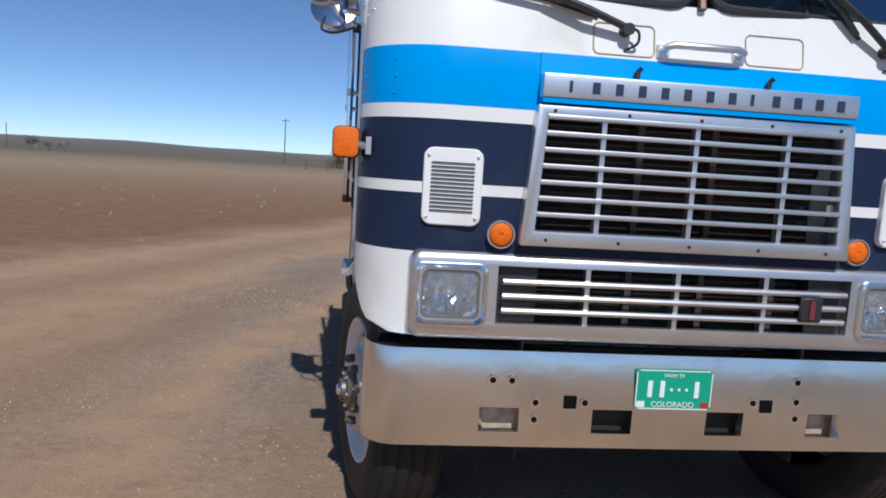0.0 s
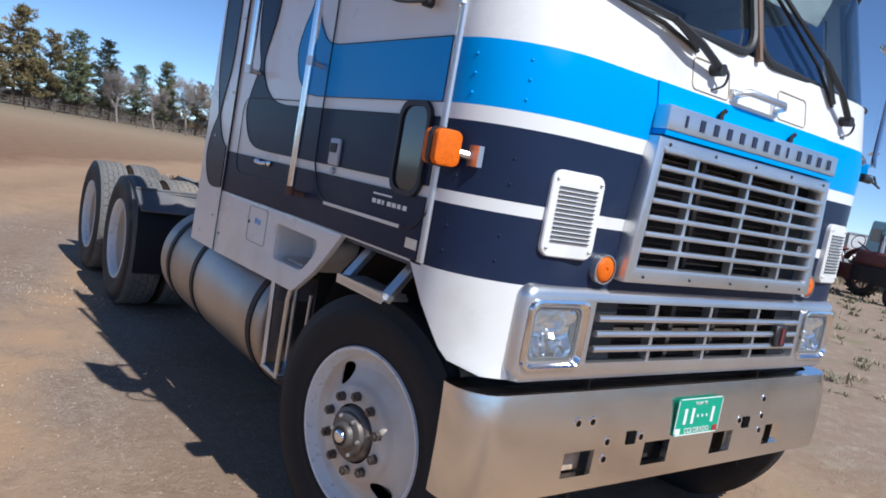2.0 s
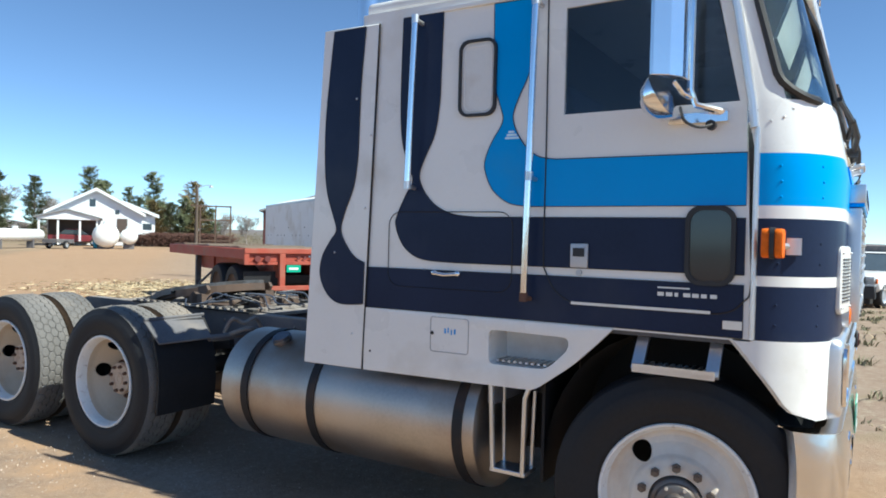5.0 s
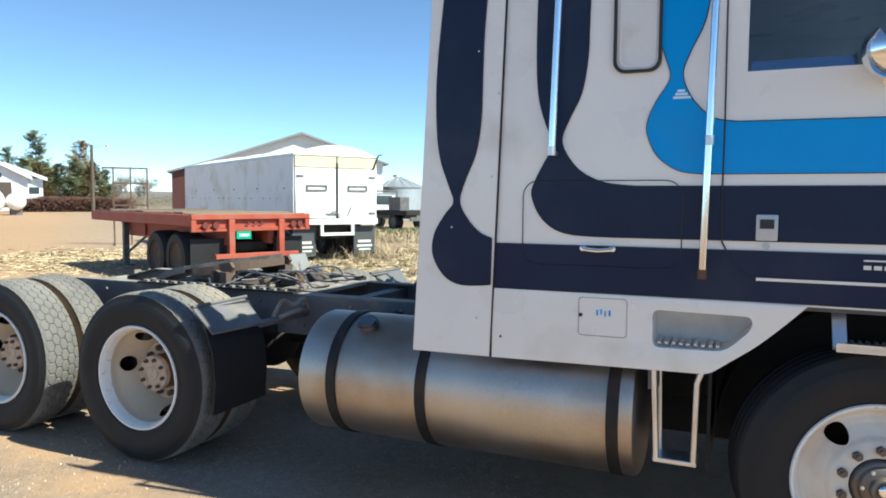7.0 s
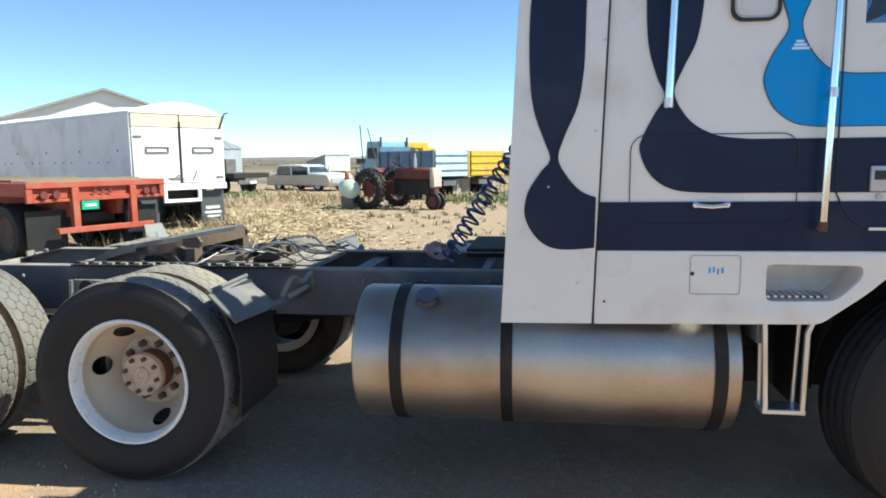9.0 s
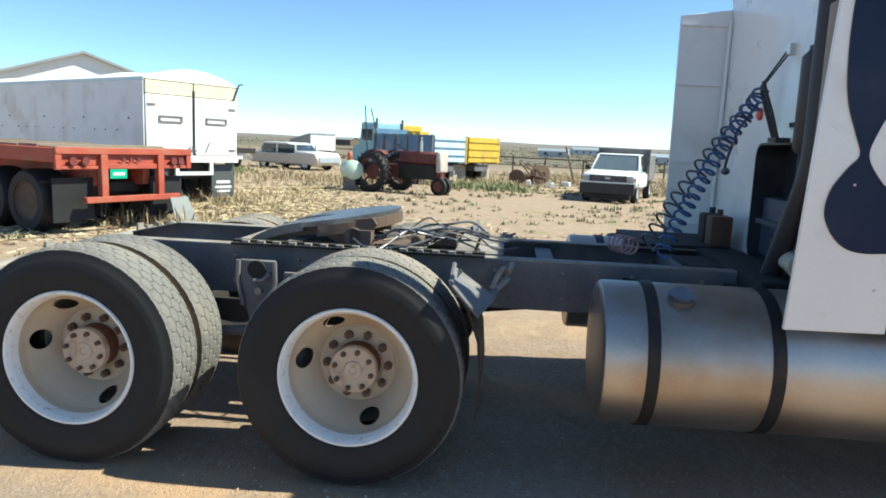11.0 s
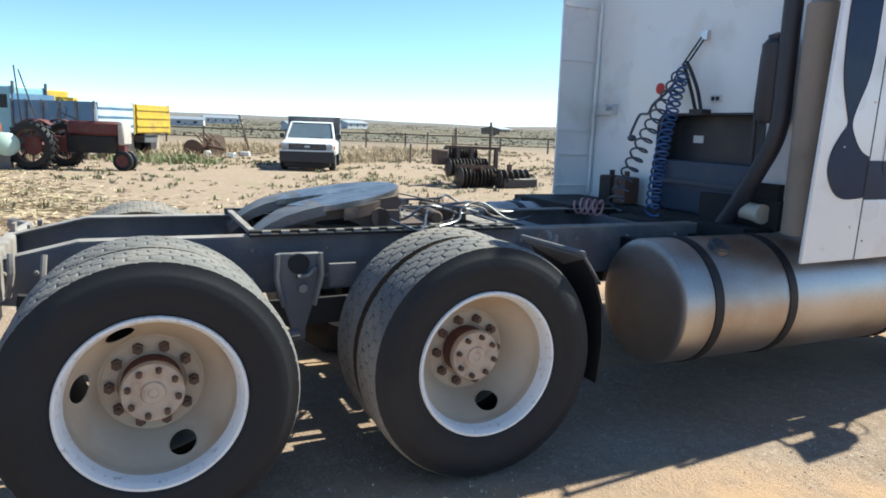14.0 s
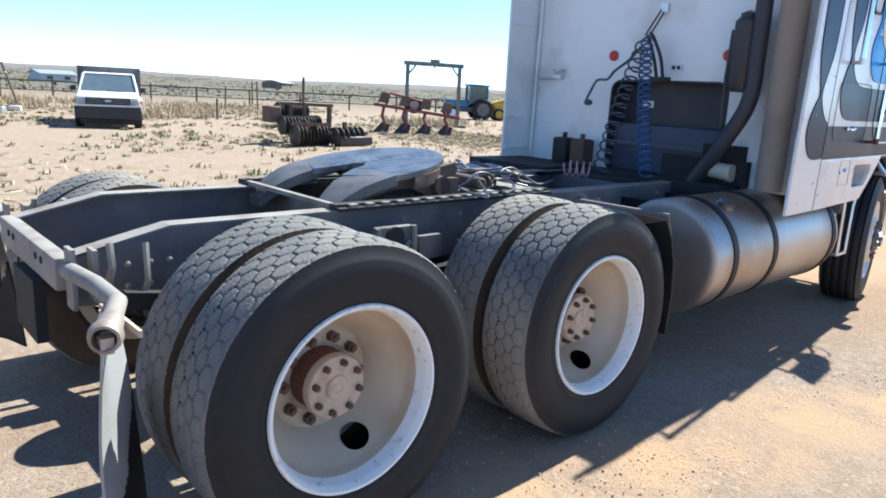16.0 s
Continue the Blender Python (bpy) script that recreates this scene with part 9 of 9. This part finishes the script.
for i in range(7):
    lpart("tine", implement_rust, jk, lambda bm: tube(bm, [(i * 0.22 - 0.7, -0.3, 0), (i * 0.22 - 0.7, 0.1, 0.5 + 0.07 * (i % 3)), (i * 0.22 - 0.6, 0.5, 0.95 - 0.1 * (i % 2))], 0.03, 6))
lpart("beam", implement_rust, jk, lambda bm: tube(bm, [(-1.0, 0.05, 0.3), (0.9, 0.1, 0.42)], 0.06, 6))
for i, (x, y, tn, l) in enumerate([(27.6, 5.4, 62, 1.2), (28.6, 4.4, 70, 2.6), (29.3, 3.6, 52, 1.6), (34.5, -4.8, 20, 2.8), (35.5, -5.6, 35, 2.2)]):
    ob = thing("timber_board", (x, y, GZ), "grey weathered board lying in the weeds", "board", "loose boards", turn=tn)
    lpart("plank", plank, ob, boxes(((-0.12, -l / 2, 0), (0.12, l / 2, 0.06))), bev=0.01)
    lpart("cleat", plank, ob, boxes(((-0.14, -l / 2 + 0.1, 0.06), (0.14, -l / 2 + 0.2, 0.1))))
for i, (x, y, h) in enumerate([(27.3, 5.6, 0.28), (27.2, 4.7, 0.22), (28.9, 3.9, 0.2)]):
    ob = thing("concrete_block", (x, y, GZ), "pale broken concrete block", "block", "broken blocks", turn=33 * i)
    lpart("web", galv if i == 1 else tank_white, ob, boxes(((-0.2, -0.1, 0), (0.2, 0.1, h))), bev=0.02)
lp = thing("leaning_post", (31.3, 3.3, GZ), "old post leaning in the weeds", "post")
lpart("shaft", fence_wood, lp, lambda bm: tube(bm, [(0.0, 0, -0.05), (0.03, 0.25, 0.9), (0.05, 0.5, 1.78)], 0.05, 6))
lpart("wire_loop", galv, lp, lambda bm: tube(bm, [(0.06 * math.cos(a * 0.6), 0.42 + 0.06 * math.sin(a * 0.6), 1.4) for a in range(10)], 0.01, 5))

# ---- yard fence and posts ----
yf = thing("yard_fence", (46, 1, GZ), "wire and rail fence along the yard", "fence")
YRUN = [(60, 26), (46, 4), (42, -8.5), (36.5, -20), (30, -32)]
for (xa, ya), (xb, yb) in zip(YRUN, YRUN[1:]):
    n = int(math.hypot(xb - xa, yb - ya) / 2.6)
    for i in range(n):
        x, y = xa + (xb - xa) * i / n, ya + (yb - ya) * i / n
        x2, y2 = xa + (xb - xa) * (i + 1) / n, ya + (yb - ya) * (i + 1) / n
        h = 1.1 + 0.25 * noise.noise((x * 3.1, y * 2.7, 1))
        bm = B()
        tube(bm, [(x, y, GZ - 0.1), (x + 0.05 * math.sin(i * 3.3), y, GZ + h)], 0.06, 6)
        part("post", bm, fence_wood, yf)
        for rz, r in ((0.45, 0.035), (0.72, 0.012), (0.98, 0.055)):
            bm = B()
            tube(bm, [(x, y, GZ + rz), ((x + x2) / 2, (y + y2) / 2, GZ + rz - 0.02), (x2, y2, GZ + rz)], r, 4)
            part("rail" if r > 0.02 else "wire", bm, fence_wood if r > 0.02 else galv, yf)
for x, y, h, dx in [(23.75, -5.29, 1.77, 0), (34.1, -8.6, 1.55, 0.12), (34.9, -7.1, 1.25, -0.1), (25.2, -2.3, 0.8, 0), (41, -2, 1.7, 0.05), (39.5, -11, 1.5, 0)]:
    ob = thing("fence_post", (x, y, GZ), "single dark post standing in the weeds", "post", "single posts")
    lpart("shaft", fence_wood, ob, lambda bm: tube(bm, [(0, 0, -0.08), (dx * 0.5, 0, h * 0.5), (dx, 0, h)], 0.06 if h > 1.6 else 0.045, 7))
    lpart("cap", galv, ob, lambda bm: cyl(bm, (dx, 0, h - 0.01), (dx, 0, h + 0.04), 0.07, 7))

# ---- disc harrow ----
dh = thing("disc_harrow", (13.85, 0.15, GZ), "dark rusty disc harrow with folded gangs", "harrow", turn=6)
disc_dark = mat("dark_disc_steel", (0.05, 0.042, 0.038), 0.55, 0.3, var=0.25, dirt=(0.12, 0.08, 0.05), amount=0.3)


def gang(x0, y0, z, count, r, step, slope=0.0):
    for i in range(count):
        y = y0 - i * step
        x = x0 + slope * i
        lpart("disc", disc_dark, dh, lambda bm: lathe(bm, [(0.05, 0.02), (0.04, r * 0.5), (0, r), (0.012, r), (0.055, r * 0.5), (0.065, 0.02)], (x, y, z), (0.12, 1, 0), 20, True))
    lpart("gang_axle", implement_rust, dh, lambda bm: cyl(bm, (x0, y0 + 0.08, z), (x0 + slope * (count - 1), y0 - (count - 1) * step - 0.05, z), 0.03, 8))


gang(0.1, 0.62, 0.27, 10, 0.28, 0.125, 0.02)
gang(-0.1, -0.45, 0.24, 6, 0.25, 0.19, 0.02)
gang(0.95, 0.55, 0.8, 12, 0.24, 0.1, 0.03)
gang(0.5, 0.72, 0.5, 12, 0.24, 0.115, 0.02)
for a, b in (((0.15, 0.7, 0.55), (-0.15, -0.25, 0.55)), ((0.9, 0.6, 1.02), (0.55, -0.9, 1.0)), ((-0.15, 0.1, 0.5), (1.6, -0.1, 0.55)), ((-0.1, -1.55, 0.32), (-0.05, -0.3, 0.34))):
    lpart("frame_beam", implement_rust, dh, lambda bm: tube(bm, [a, b], 0.055, 4), smooth=0)
for x, y in ((0.1, 0.5), (0.02, 0.3), (0.75, 0.3), (-0.08, -0.8), (0.7, -0.1), (0.5, -0.75)):
    lpart("standard", implement_rust, dh, boxes(((x - 0.04, y - 0.05, 0.3), (x + 0.04, y + 0.05, 1.0 if x > 0.3 else 0.62))))
lpart("end_box", implement_rust, dh, boxes(((0.7, 0.6, 0.55), (1.05, 0.95, 0.95))), bev=0.03)
lpart("weight_tray", disc_dark, dh, boxes(((-0.3, -1.6, 0.02), (0.05, -0.5, 0.26))), bev=0.03)
lpart("drawbar", implement_rust, dh, lambda bm: tube(bm, [(1.2, 0.0, 0.5), (2.6, -0.4, 0.3)], 0.05, 6))

# ---- red plough ----
pl = thing("moldboard_plough", (17.76, -6.25, GZ), "faded red four-bottom plough standing on straw", "plough", turn=222)
pl.scale = (1.2, 1.1, 1.02)
lpart("beam", implement_red, pl, lambda bm: tube(bm, [(-1.25, 0, 0.95), (1.3, 0.1, 0.62)], 0.07, 4), smooth=0)
lpart("top_link", implement_red, pl, lambda bm: tube(bm, [(-0.95, 0.2, 0.85), (-0.8, 0.2, 1.35), (0.2, 0.2, 1.1)], 0.05, 4), smooth=0)
for i in range(4):
    x = -0.95 + 0.62 * i
    z = 0.92 - 0.08 * i
    lpart("shank", implement_red, pl, lambda bm: tube(bm, [(x, 0, z), (x - 0.06, 0.05, 0.55), (x + 0.06, 0.0, 0.3), (x, 0, 0.12)], 0.05, 6))
    lpart("share", disc_dark, pl, lambda bm: prism(bm, [(x - 0.3, -0.12, 0.0), (x + 0.14, -0.05, 0.0), (x + 0.2, 0.05, 0.3), (x - 0.04, 0.0, 0.36), (x - 0.18, -0.06, 0.18)], (0.0, 0.05, 0.02)), bev=0.01)
    lpart("upper_bottom", implement_rust, pl, lambda bm: prism(bm, [(x - 0.2, 0.05, z + 0.12), (x + 0.12, 0.05, z + 0.08), (x + 0.16, 0.1, z + 0.42), (x - 0.1, 0.1, z + 0.46)], (0, 0.04, 0)), bev=0.01)
lpart("gauge_tyre", rubber, pl, lambda bm: lathe(bm, [(0, 0.15), (0, 0.24), (0.03, 0.28), (0.11, 0.28), (0.14, 0.24), (0.14, 0.15)], (-0.1, 0.22, 0.98), (0, 1, 0), 24, True))
lpart("gauge_rim", wheel_white, pl, lambda bm: lathe(bm, [(0.12, 0.17), (0.09, 0.13), (0.1, 0.05), (0.12, 0)], (-0.1, 0.22, 0.98), (0, 1, 0), 20))

# ---- gantry and far machines ----
gn = thing("hoist_gantry", (21.95, -10.64, GZ), "black steel hoist frame behind the plough", "gantry", turn=-105.5)
gn.scale = (1.09, 1, 1)
lpart("upright", frame_black, gn, boxes(((-1.2, -0.06, -0.02), (-1.08, 0.06, 2.55))))
lpart("upright", frame_black, gn, boxes(((1.08, -0.06, -0.02), (1.2, 0.06, 2.55))))
lpart("top_beam", frame_black, gn, boxes(((-1.28, -0.07, 2.55), (1.28, 0.07, 2.72))))
lpart("brace", frame_black, gn, lambda bm: tube(bm, [(-1.12, 0, 2.15), (-0.8, 0, 2.55)], 0.035, 6))
lpart("brace", frame_black, gn, lambda bm: tube(bm, [(1.12, 0, 2.15), (0.8, 0, 2.55)], 0.035, 6))
lpart("trolley", frame_black, gn, boxes(((-0.14, -0.09, 2.72), (0.2, 0.09, 2.84))))
lpart("hook", frame_black, gn, lambda bm: tube(bm, [(0, 0, 2.55), (0, 0, 2.42), (0.06, 0, 2.38), (0.05, 0, 2.44)], 0.02, 6))
for x in (-1.14, 1.14):
    lpart("foot", frame_black, gn, boxes(((x - 0.06, -0.7, 0.0), (x + 0.06, 0.7, 0.1))))

bt = thing("blue_tractor", (28.6, -19.8, GZ), "blue cab tractor parked far off", "tractor", turn=-30)
bt.scale = (0.8, 0.8, 0.8)
tr_blue = mat("tractor_blue_paint", (0.03, 0.15, 0.27), 0.4, var=0.1)
lpart("cab_frame", tr_blue, bt, boxes(((-0.7, -0.7, 1.1), (-0.62, -0.62, 2.45)), ((0.62, -0.7, 1.1), (0.7, -0.62, 2.45)), ((-0.7, 0.62, 1.1), (-0.62, 0.7, 2.45)), ((0.62, 0.62, 1.1), (0.7, 0.7, 2.45))))
lpart("cab_roof", tr_blue, bt, boxes(((-0.78, -0.8, 2.4), (0.78, 0.8, 2.55))), bev=0.04)
lpart("cab_glass", car_glass, bt, boxes(((-0.62, -0.62, 1.15), (0.62, 0.62, 2.4))))
lpart("hood", tr_blue, bt, boxes(((-0.42, 0.7, 0.85), (0.42, 2.4, 1.4))), bev=0.06)
lpart("chassis", frame_black, bt, boxes(((-0.35, -0.9, 0.55), (0.35, 2.3, 0.9))))
for sx in (-0.85, 0.85):
    wheel_far(bt, (sx, -0.3, 0.75), 0.75, 0.42, frame_black)
    wheel_far(bt, (sx * 0.85, 1.9, 0.45), 0.45, 0.28, tank_white)
ys = thing("yellow_loader", (27.9, -21.6, GZ), "yellow machine standing low behind the plough", "loader", turn=-35)
lpart("boom", yellow_box, ys, lambda bm: prism(bm, [(-0.3, -1.6, 0.9), (-0.3, 0.2, 1.25), (-0.3, 1.7, 0.75), (-0.3, 1.6, 0.5), (-0.3, 0.2, 0.9), (-0.3, -1.5, 0.6)], (0.6, 0, 0)), bev=0.03)
lpart("body", yellow_box, ys, boxes(((-0.6, -1.2, 0.4), (0.6, 0.8, 0.95))), bev=0.05)
lpart("bucket", implement_rust, ys, lambda bm: prism(bm, [(-0.8, 1.5, 0.1), (-0.8, 2.1, 0.1), (-0.8, 1.9, 0.25), (-0.8, 1.6, 0.75), (-0.8, 1.45, 0.7)], (1.6, 0, 0)))
for sx in (-0.65, 0.65):
    for y in (-0.8, 0.5):
        wheel_far(ys, (sx, y, 0.36), 0.36, 0.25, yellow_box)

# ---- farmsteads on the plain ----
def far_building(x, y, w, d, h, turn, m, label):
    ob = thing("farm_building", at_ground(x, y, 0.1), label, "building", "far farmsteads", turn=turn)
    lpart("wall", m, ob, lambda bm: prism(bm, [(-w / 2, -d / 2, 0), (-w / 2, d / 2, 0), (-w / 2, d / 2, h), (-w / 2, 0, h * 1.35), (-w / 2, -d / 2, h)], (w, 0, 0)))
    for s in (-1, 1):
        lpart("roof", galv if m is not fence_wood else roof_grey, ob, lambda bm: prism(bm, [(-w / 2 - 0.3, 0, h * 1.36), (-w / 2 - 0.3, s * (d / 2 + 0.4), h * 0.96), (-w / 2 - 0.3, s * (d / 2 + 0.4), h * 1.0), (-w / 2 - 0.3, 0, h * 1.42)], (w + 0.6, 0, 0)))
    n = max(2, int(w / 3))
    for i in range(n):
        xx = -w / 2 + w * (i + 0.5) / n
        lpart("window", car_glass, ob, boxes(((xx - 0.4, d / 2, h * 0.4), (xx + 0.4, d / 2 + 0.04, h * 0.75))))
        lpart("window", car_glass, ob, boxes(((xx - 0.4, -d / 2 - 0.04, h * 0.4), (xx + 0.4, -d / 2, h * 0.75))))
    return ob


# white walls greyed so that haze is part of their colour
far_white = mat("hazy_white_walls", (0.5, 0.5, 0.52), 0.7, var=0.08)
for x, y, w, d, h, tn, m, lb in [(118, -18.2, 5, 4, 1.3, 100, far_white, "pale-roofed low ranch house across the fields"), (168, -4, 7, 4.5, 1.5, 80, far_white, "white metal shed far across the fields"), (230, 36, 12, 7, 2.2, 60, far_white, "pale farm building on the plain"),
                                  (260, -70, 11, 6, 2.2, 120, far_white, "pale farm building on the plain"), (190, -95, 9, 6, 1.8, 130, plank, "grey barn on the plain"), (330, -30, 16, 8, 2.5, 95, far_white, "long white shed far across the fields"), (300, 80, 14, 8, 2.6, 70, fence_wood, "dark barn on the plain"),
                                  (210, 18, 8, 6, 1.8, 85, fence_wood, "dark barn on the plain")]:
    far_building(x, y, w, d, h, tn, m, lb)
scrub = mat("dark_distant_scrub", (0.1, 0.09, 0.065), 0.95, var=0.3, scale=0.1, island=0.4)
rnd = random.Random(8)
v, f = [], []
for _ in range(1500):
    a, r = rnd.uniform(-1.25, 1.15), 60 + 900 * rnd.random() ** 1.6
    x, y = 1.5 + r * math.cos(a), 5.5 + r * math.sin(a)
    if y > 45 and r < 200:
        continue
    s = rnd.uniform(0.25, 0.6) * (1 + r / 250)
    for _ in range(30):
        p = Vector((x + rnd.gauss(0, s * 2.2), y + rnd.gauss(0, s * 2.2), ground_z(x, y) + abs(rnd.gauss(0, s * 0.4))))
        k = len(v)
        for _ in range(3):
            v.append(p + Vector((rnd.gauss(0, s * 0.22), rnd.gauss(0, s * 0.22), rnd.gauss(0, s * 0.14))))
        f.append((k, k + 1, k + 2))
me = bpy.data.meshes.new("scrub")
me.from_pydata([tuple(a) for a in v], [], f)
me.materials.append(scrub)
tagged(new("scrub", me), "dark scattered scrub on the plain", "plants", kind="stuff")


# ---- stones, weeds and straw ----
stone = mat("pale_gravel_stone", (0.36, 0.26, 0.19), 0.9, var=0.2, island=0.3)
straw = mat("dry_straw", (0.47, 0.38, 0.245), 0.9, var=0.2, scale=0.8, island=0.3)
dry_weed = mat("tan_dry_weed", (0.36, 0.285, 0.185), 0.9, var=0.2, scale=0.8, island=0.3)
green_weed = mat("grey_green_weed", (0.2, 0.185, 0.11), 0.85, var=0.25, scale=0.8, island=0.35)


def stuff(name, verts, faces, m, label, category):
    me = bpy.data.meshes.new(name)
    me.from_pydata([tuple(a) for a in verts], [], faces)
    me.materials.append(m)
    return tagged(new(name, me), label, category, kind="stuff")


def under_truck(x, y):
    return 0.2 < x < 2.85 and -0.1 < y < 9.4


def stones(seed, count, where, lo, hi):
    rnd = random.Random(seed)
    v, f = [], []
    for _ in range(count):
        x, y = where(rnd)
        s = lo + (hi - lo) * rnd.random() ** 3.5
        a = rnd.uniform(0, 6.28)
        k = len(v)
        z = ground_z(x, y)
        top = []
        for j in range(5):
            t = a + 6.28 * j / 5
            r = s * rnd.uniform(0.6, 1.2)
            v.append(Vector((x + r * math.cos(t), y + r * math.sin(t) * 0.8, z - 0.01)))
            top.append(Vector((x + 0.6 * r * math.cos(t), y + 0.5 * r * math.sin(t), z + s * rnd.uniform(0.25, 0.6))))
        v.extend(top)
        f.extend([(k + j, k + (j + 1) % 5, k + 5 + (j + 1) % 5, k + 5 + j) for j in range(5)] + [tuple(k + 5 + j for j in range(5))])
    return v, f


v, f = stones(1, 4500, lambda r: (r.uniform(-5, 1.2) - abs(r.gauss(0, 1.5)), r.uniform(-4, 13)), 0.003, 0.011)
stuff("gravel", v, f, stone, "loose pale gravel on the drive", "gravel")
v, f = stones(11, 8000, lambda r: (r.uniform(-1.8, 2.6), r.uniform(3.0, 10.5)), 0.003, 0.009)
stuff("fine_gravel", v, f, mat("fine_grey_gravel", (0.4, 0.32, 0.255), 0.9, var=0.25, island=0.4), "fine grey gravel pressed into the drive", "gravel")
v, f = stones(2, 900, lambda r: (-r.uniform(2.5, 30), r.uniform(6, 60)), 0.012, 0.06)
stuff("field_clods", v, f, stone, "pale clods scattered over the bare field", "clods")


def tufts(seed, spots, per, h, spread, wide=0.006):
    rnd = random.Random(seed)
    v, f = [], []
    for x, y, s in spots:
        z = ground_z(x, y) - 0.015
        for _ in range(max(3, int(per * rnd.uniform(0.6, 1.3)))):
            a, out = rnd.uniform(0, 6.28), abs(rnd.gauss(0, 1)) * spread * s
            bx, by = x + rnd.gauss(0, 0.35) * spread * s, y + rnd.gauss(0, 0.35) * spread * s
            hh = h * s * rnd.uniform(0.35, 1.1)
            w = wide * s * rnd.uniform(0.7, 1.6) * (1 + math.hypot(x, y) * 0.05)
            px, py = -math.sin(a) * w, math.cos(a) * w
            mx, my = bx + math.cos(a) * out * 0.35, by + math.sin(a) * out * 0.35
            k = len(v)
            v.extend((Vector((bx - px, by - py, z)), Vector((bx + px, by + py, z)), Vector((mx + px, my + py, z + hh * 0.65)), Vector((mx - px, my - py, z + hh * 0.65)), Vector((bx + math.cos(a) * out, by + math.sin(a) * out, z + hh))))
            f.extend(((k, k + 1, k + 2, k + 3), (k + 3, k + 2, k + 4)))
    return v, f


def scatter(seed, count, x0, x1, y0, y1, clump=0.35, keep=-0.05):
    """Spots that gather where a noise field is high."""
    rnd = random.Random(seed)
    out = []
    while len(out) < count:
        x, y = rnd.uniform(x0, x1), rnd.uniform(y0, y1)
        if under_truck(x, y) or noise.noise((x * clump, y * clump, seed * 7.3)) < keep + rnd.uniform(-0.25, 0.25):
            continue
        out.append((x, y, rnd.uniform(0.5, 1.3)))
    return out


v, f = tufts(3, scatter(3, 1500, 4.5, 40, -12, 14, 0.4, 0.0), 14, 0.12, 0.14)
stuff("green_weeds", v, f, green_weed, "low grey-green weeds dotted over the yard", "weeds")
v, f = tufts(4, scatter(4, 2600, 4.2, 44, -16, 22, 0.25, 0.0), 10, 0.1, 0.17)
stuff("dry_weeds", v, f, dry_weed, "dry tan weeds over the yard", "weeds")
TALL = [(26.5, 8.2, 2.2), (25, 12.5, 1.6), (27.2, 1.2, 0.9), (25.8, -0.4, 1.3), (29.5, -2.5, 2.4), (32.5, 4.5, 2.6), (24, 15.5, 2.2), (20.5, 17.2, 1.6), (36, -6, 3.0), (22.5, -10.5, 1.6), (24.5, -13, 2.0), (38, 2, 3.2), (15.5, 14.8, 1.2), (30, 9, 2.0), (8.7, 12.2, 0.7), (9.4, 12.7, 0.7), (13.4, 13.1, 0.8)]
rnd = random.Random(31)
spots = [(x + rnd.gauss(0, s * 0.55), y + rnd.gauss(0, s * 0.7), rnd.uniform(0.5, 1.2)) for x, y, s in TALL for _ in range(int(60 * s))]
v, f = tufts(5, spots, 9, 0.4, 0.3, 0.004)
stuff("tall_dry_grass", v, f, dry_weed, "tall pale dry grass round parked machines", "grass")
spots = [(25 + rnd.gauss(0, 1.3), 7.2 + rnd.gauss(0, 0.9), rnd.uniform(0.6, 1.3)) for _ in range(240)] + [(28 + rnd.gauss(0, 1.2), 19 + rnd.gauss(0, 1.2), rnd.uniform(0.6, 1.3)) for _ in range(120)]
v, f = tufts(6, spots, 12, 0.2, 0.14)
stuff("green_grass", v, f, mat("fresh_green_grass", (0.18, 0.2, 0.095), 0.8, var=0.2, island=0.3), "fresh green grass past the old tractor", "grass")


def litter(seed, patches, per, lo, hi):
    """Straw stalks lying on the ground in patches."""
    rnd = random.Random(seed)
    v, f = [], []
    for cx, cy, rx, ry in patches:
        for _ in range(int(per * rx * ry)):
            x, y = cx + rnd.gauss(0, 0.5) * rx, cy + rnd.gauss(0, 0.5) * ry
            if under_truck(x, y):
                continue
            a, l, w = rnd.uniform(0, 6.28), rnd.uniform(lo, hi), rnd.uniform(0.001, 0.003) * (1 + math.hypot(x, y) * 0.04)
            z = ground_z(x, y) + 0.006 + rnd.uniform(0, 0.02)
            dx, dy = math.cos(a) * l, math.sin(a) * l
            px, py = -math.sin(a) * w, math.cos(a) * w
            k = len(v)
            v.extend((Vector((x - px, y - py, z - 0.01)), Vector((x + px, y + py, z)), Vector((x + dx + px, y + dy + py, z + rnd.uniform(-0.004, 0.02))), Vector((x + dx - px, y + dy - py, z - 0.008))))
            f.append((k, k + 1, k + 2, k + 3))
    return v, f


v, f = litter(7, [(9.5, 11.0, 4, 3), (13, 12.5, 4, 3), (7.0, 14.5, 2.0, 1.6), (14.5, -6.0, 4.5, 2.4), (16.5, -7.5, 4, 2), (18, 13, 4, 2), (10.2, 20.6, 2.8, 2.6), (8.2, 18.2, 1.6, 1.4)], 300, 0.05, 0.22)
stuff("straw_litter", v, f, straw, "yellow straw scattered on the ground", "straw")
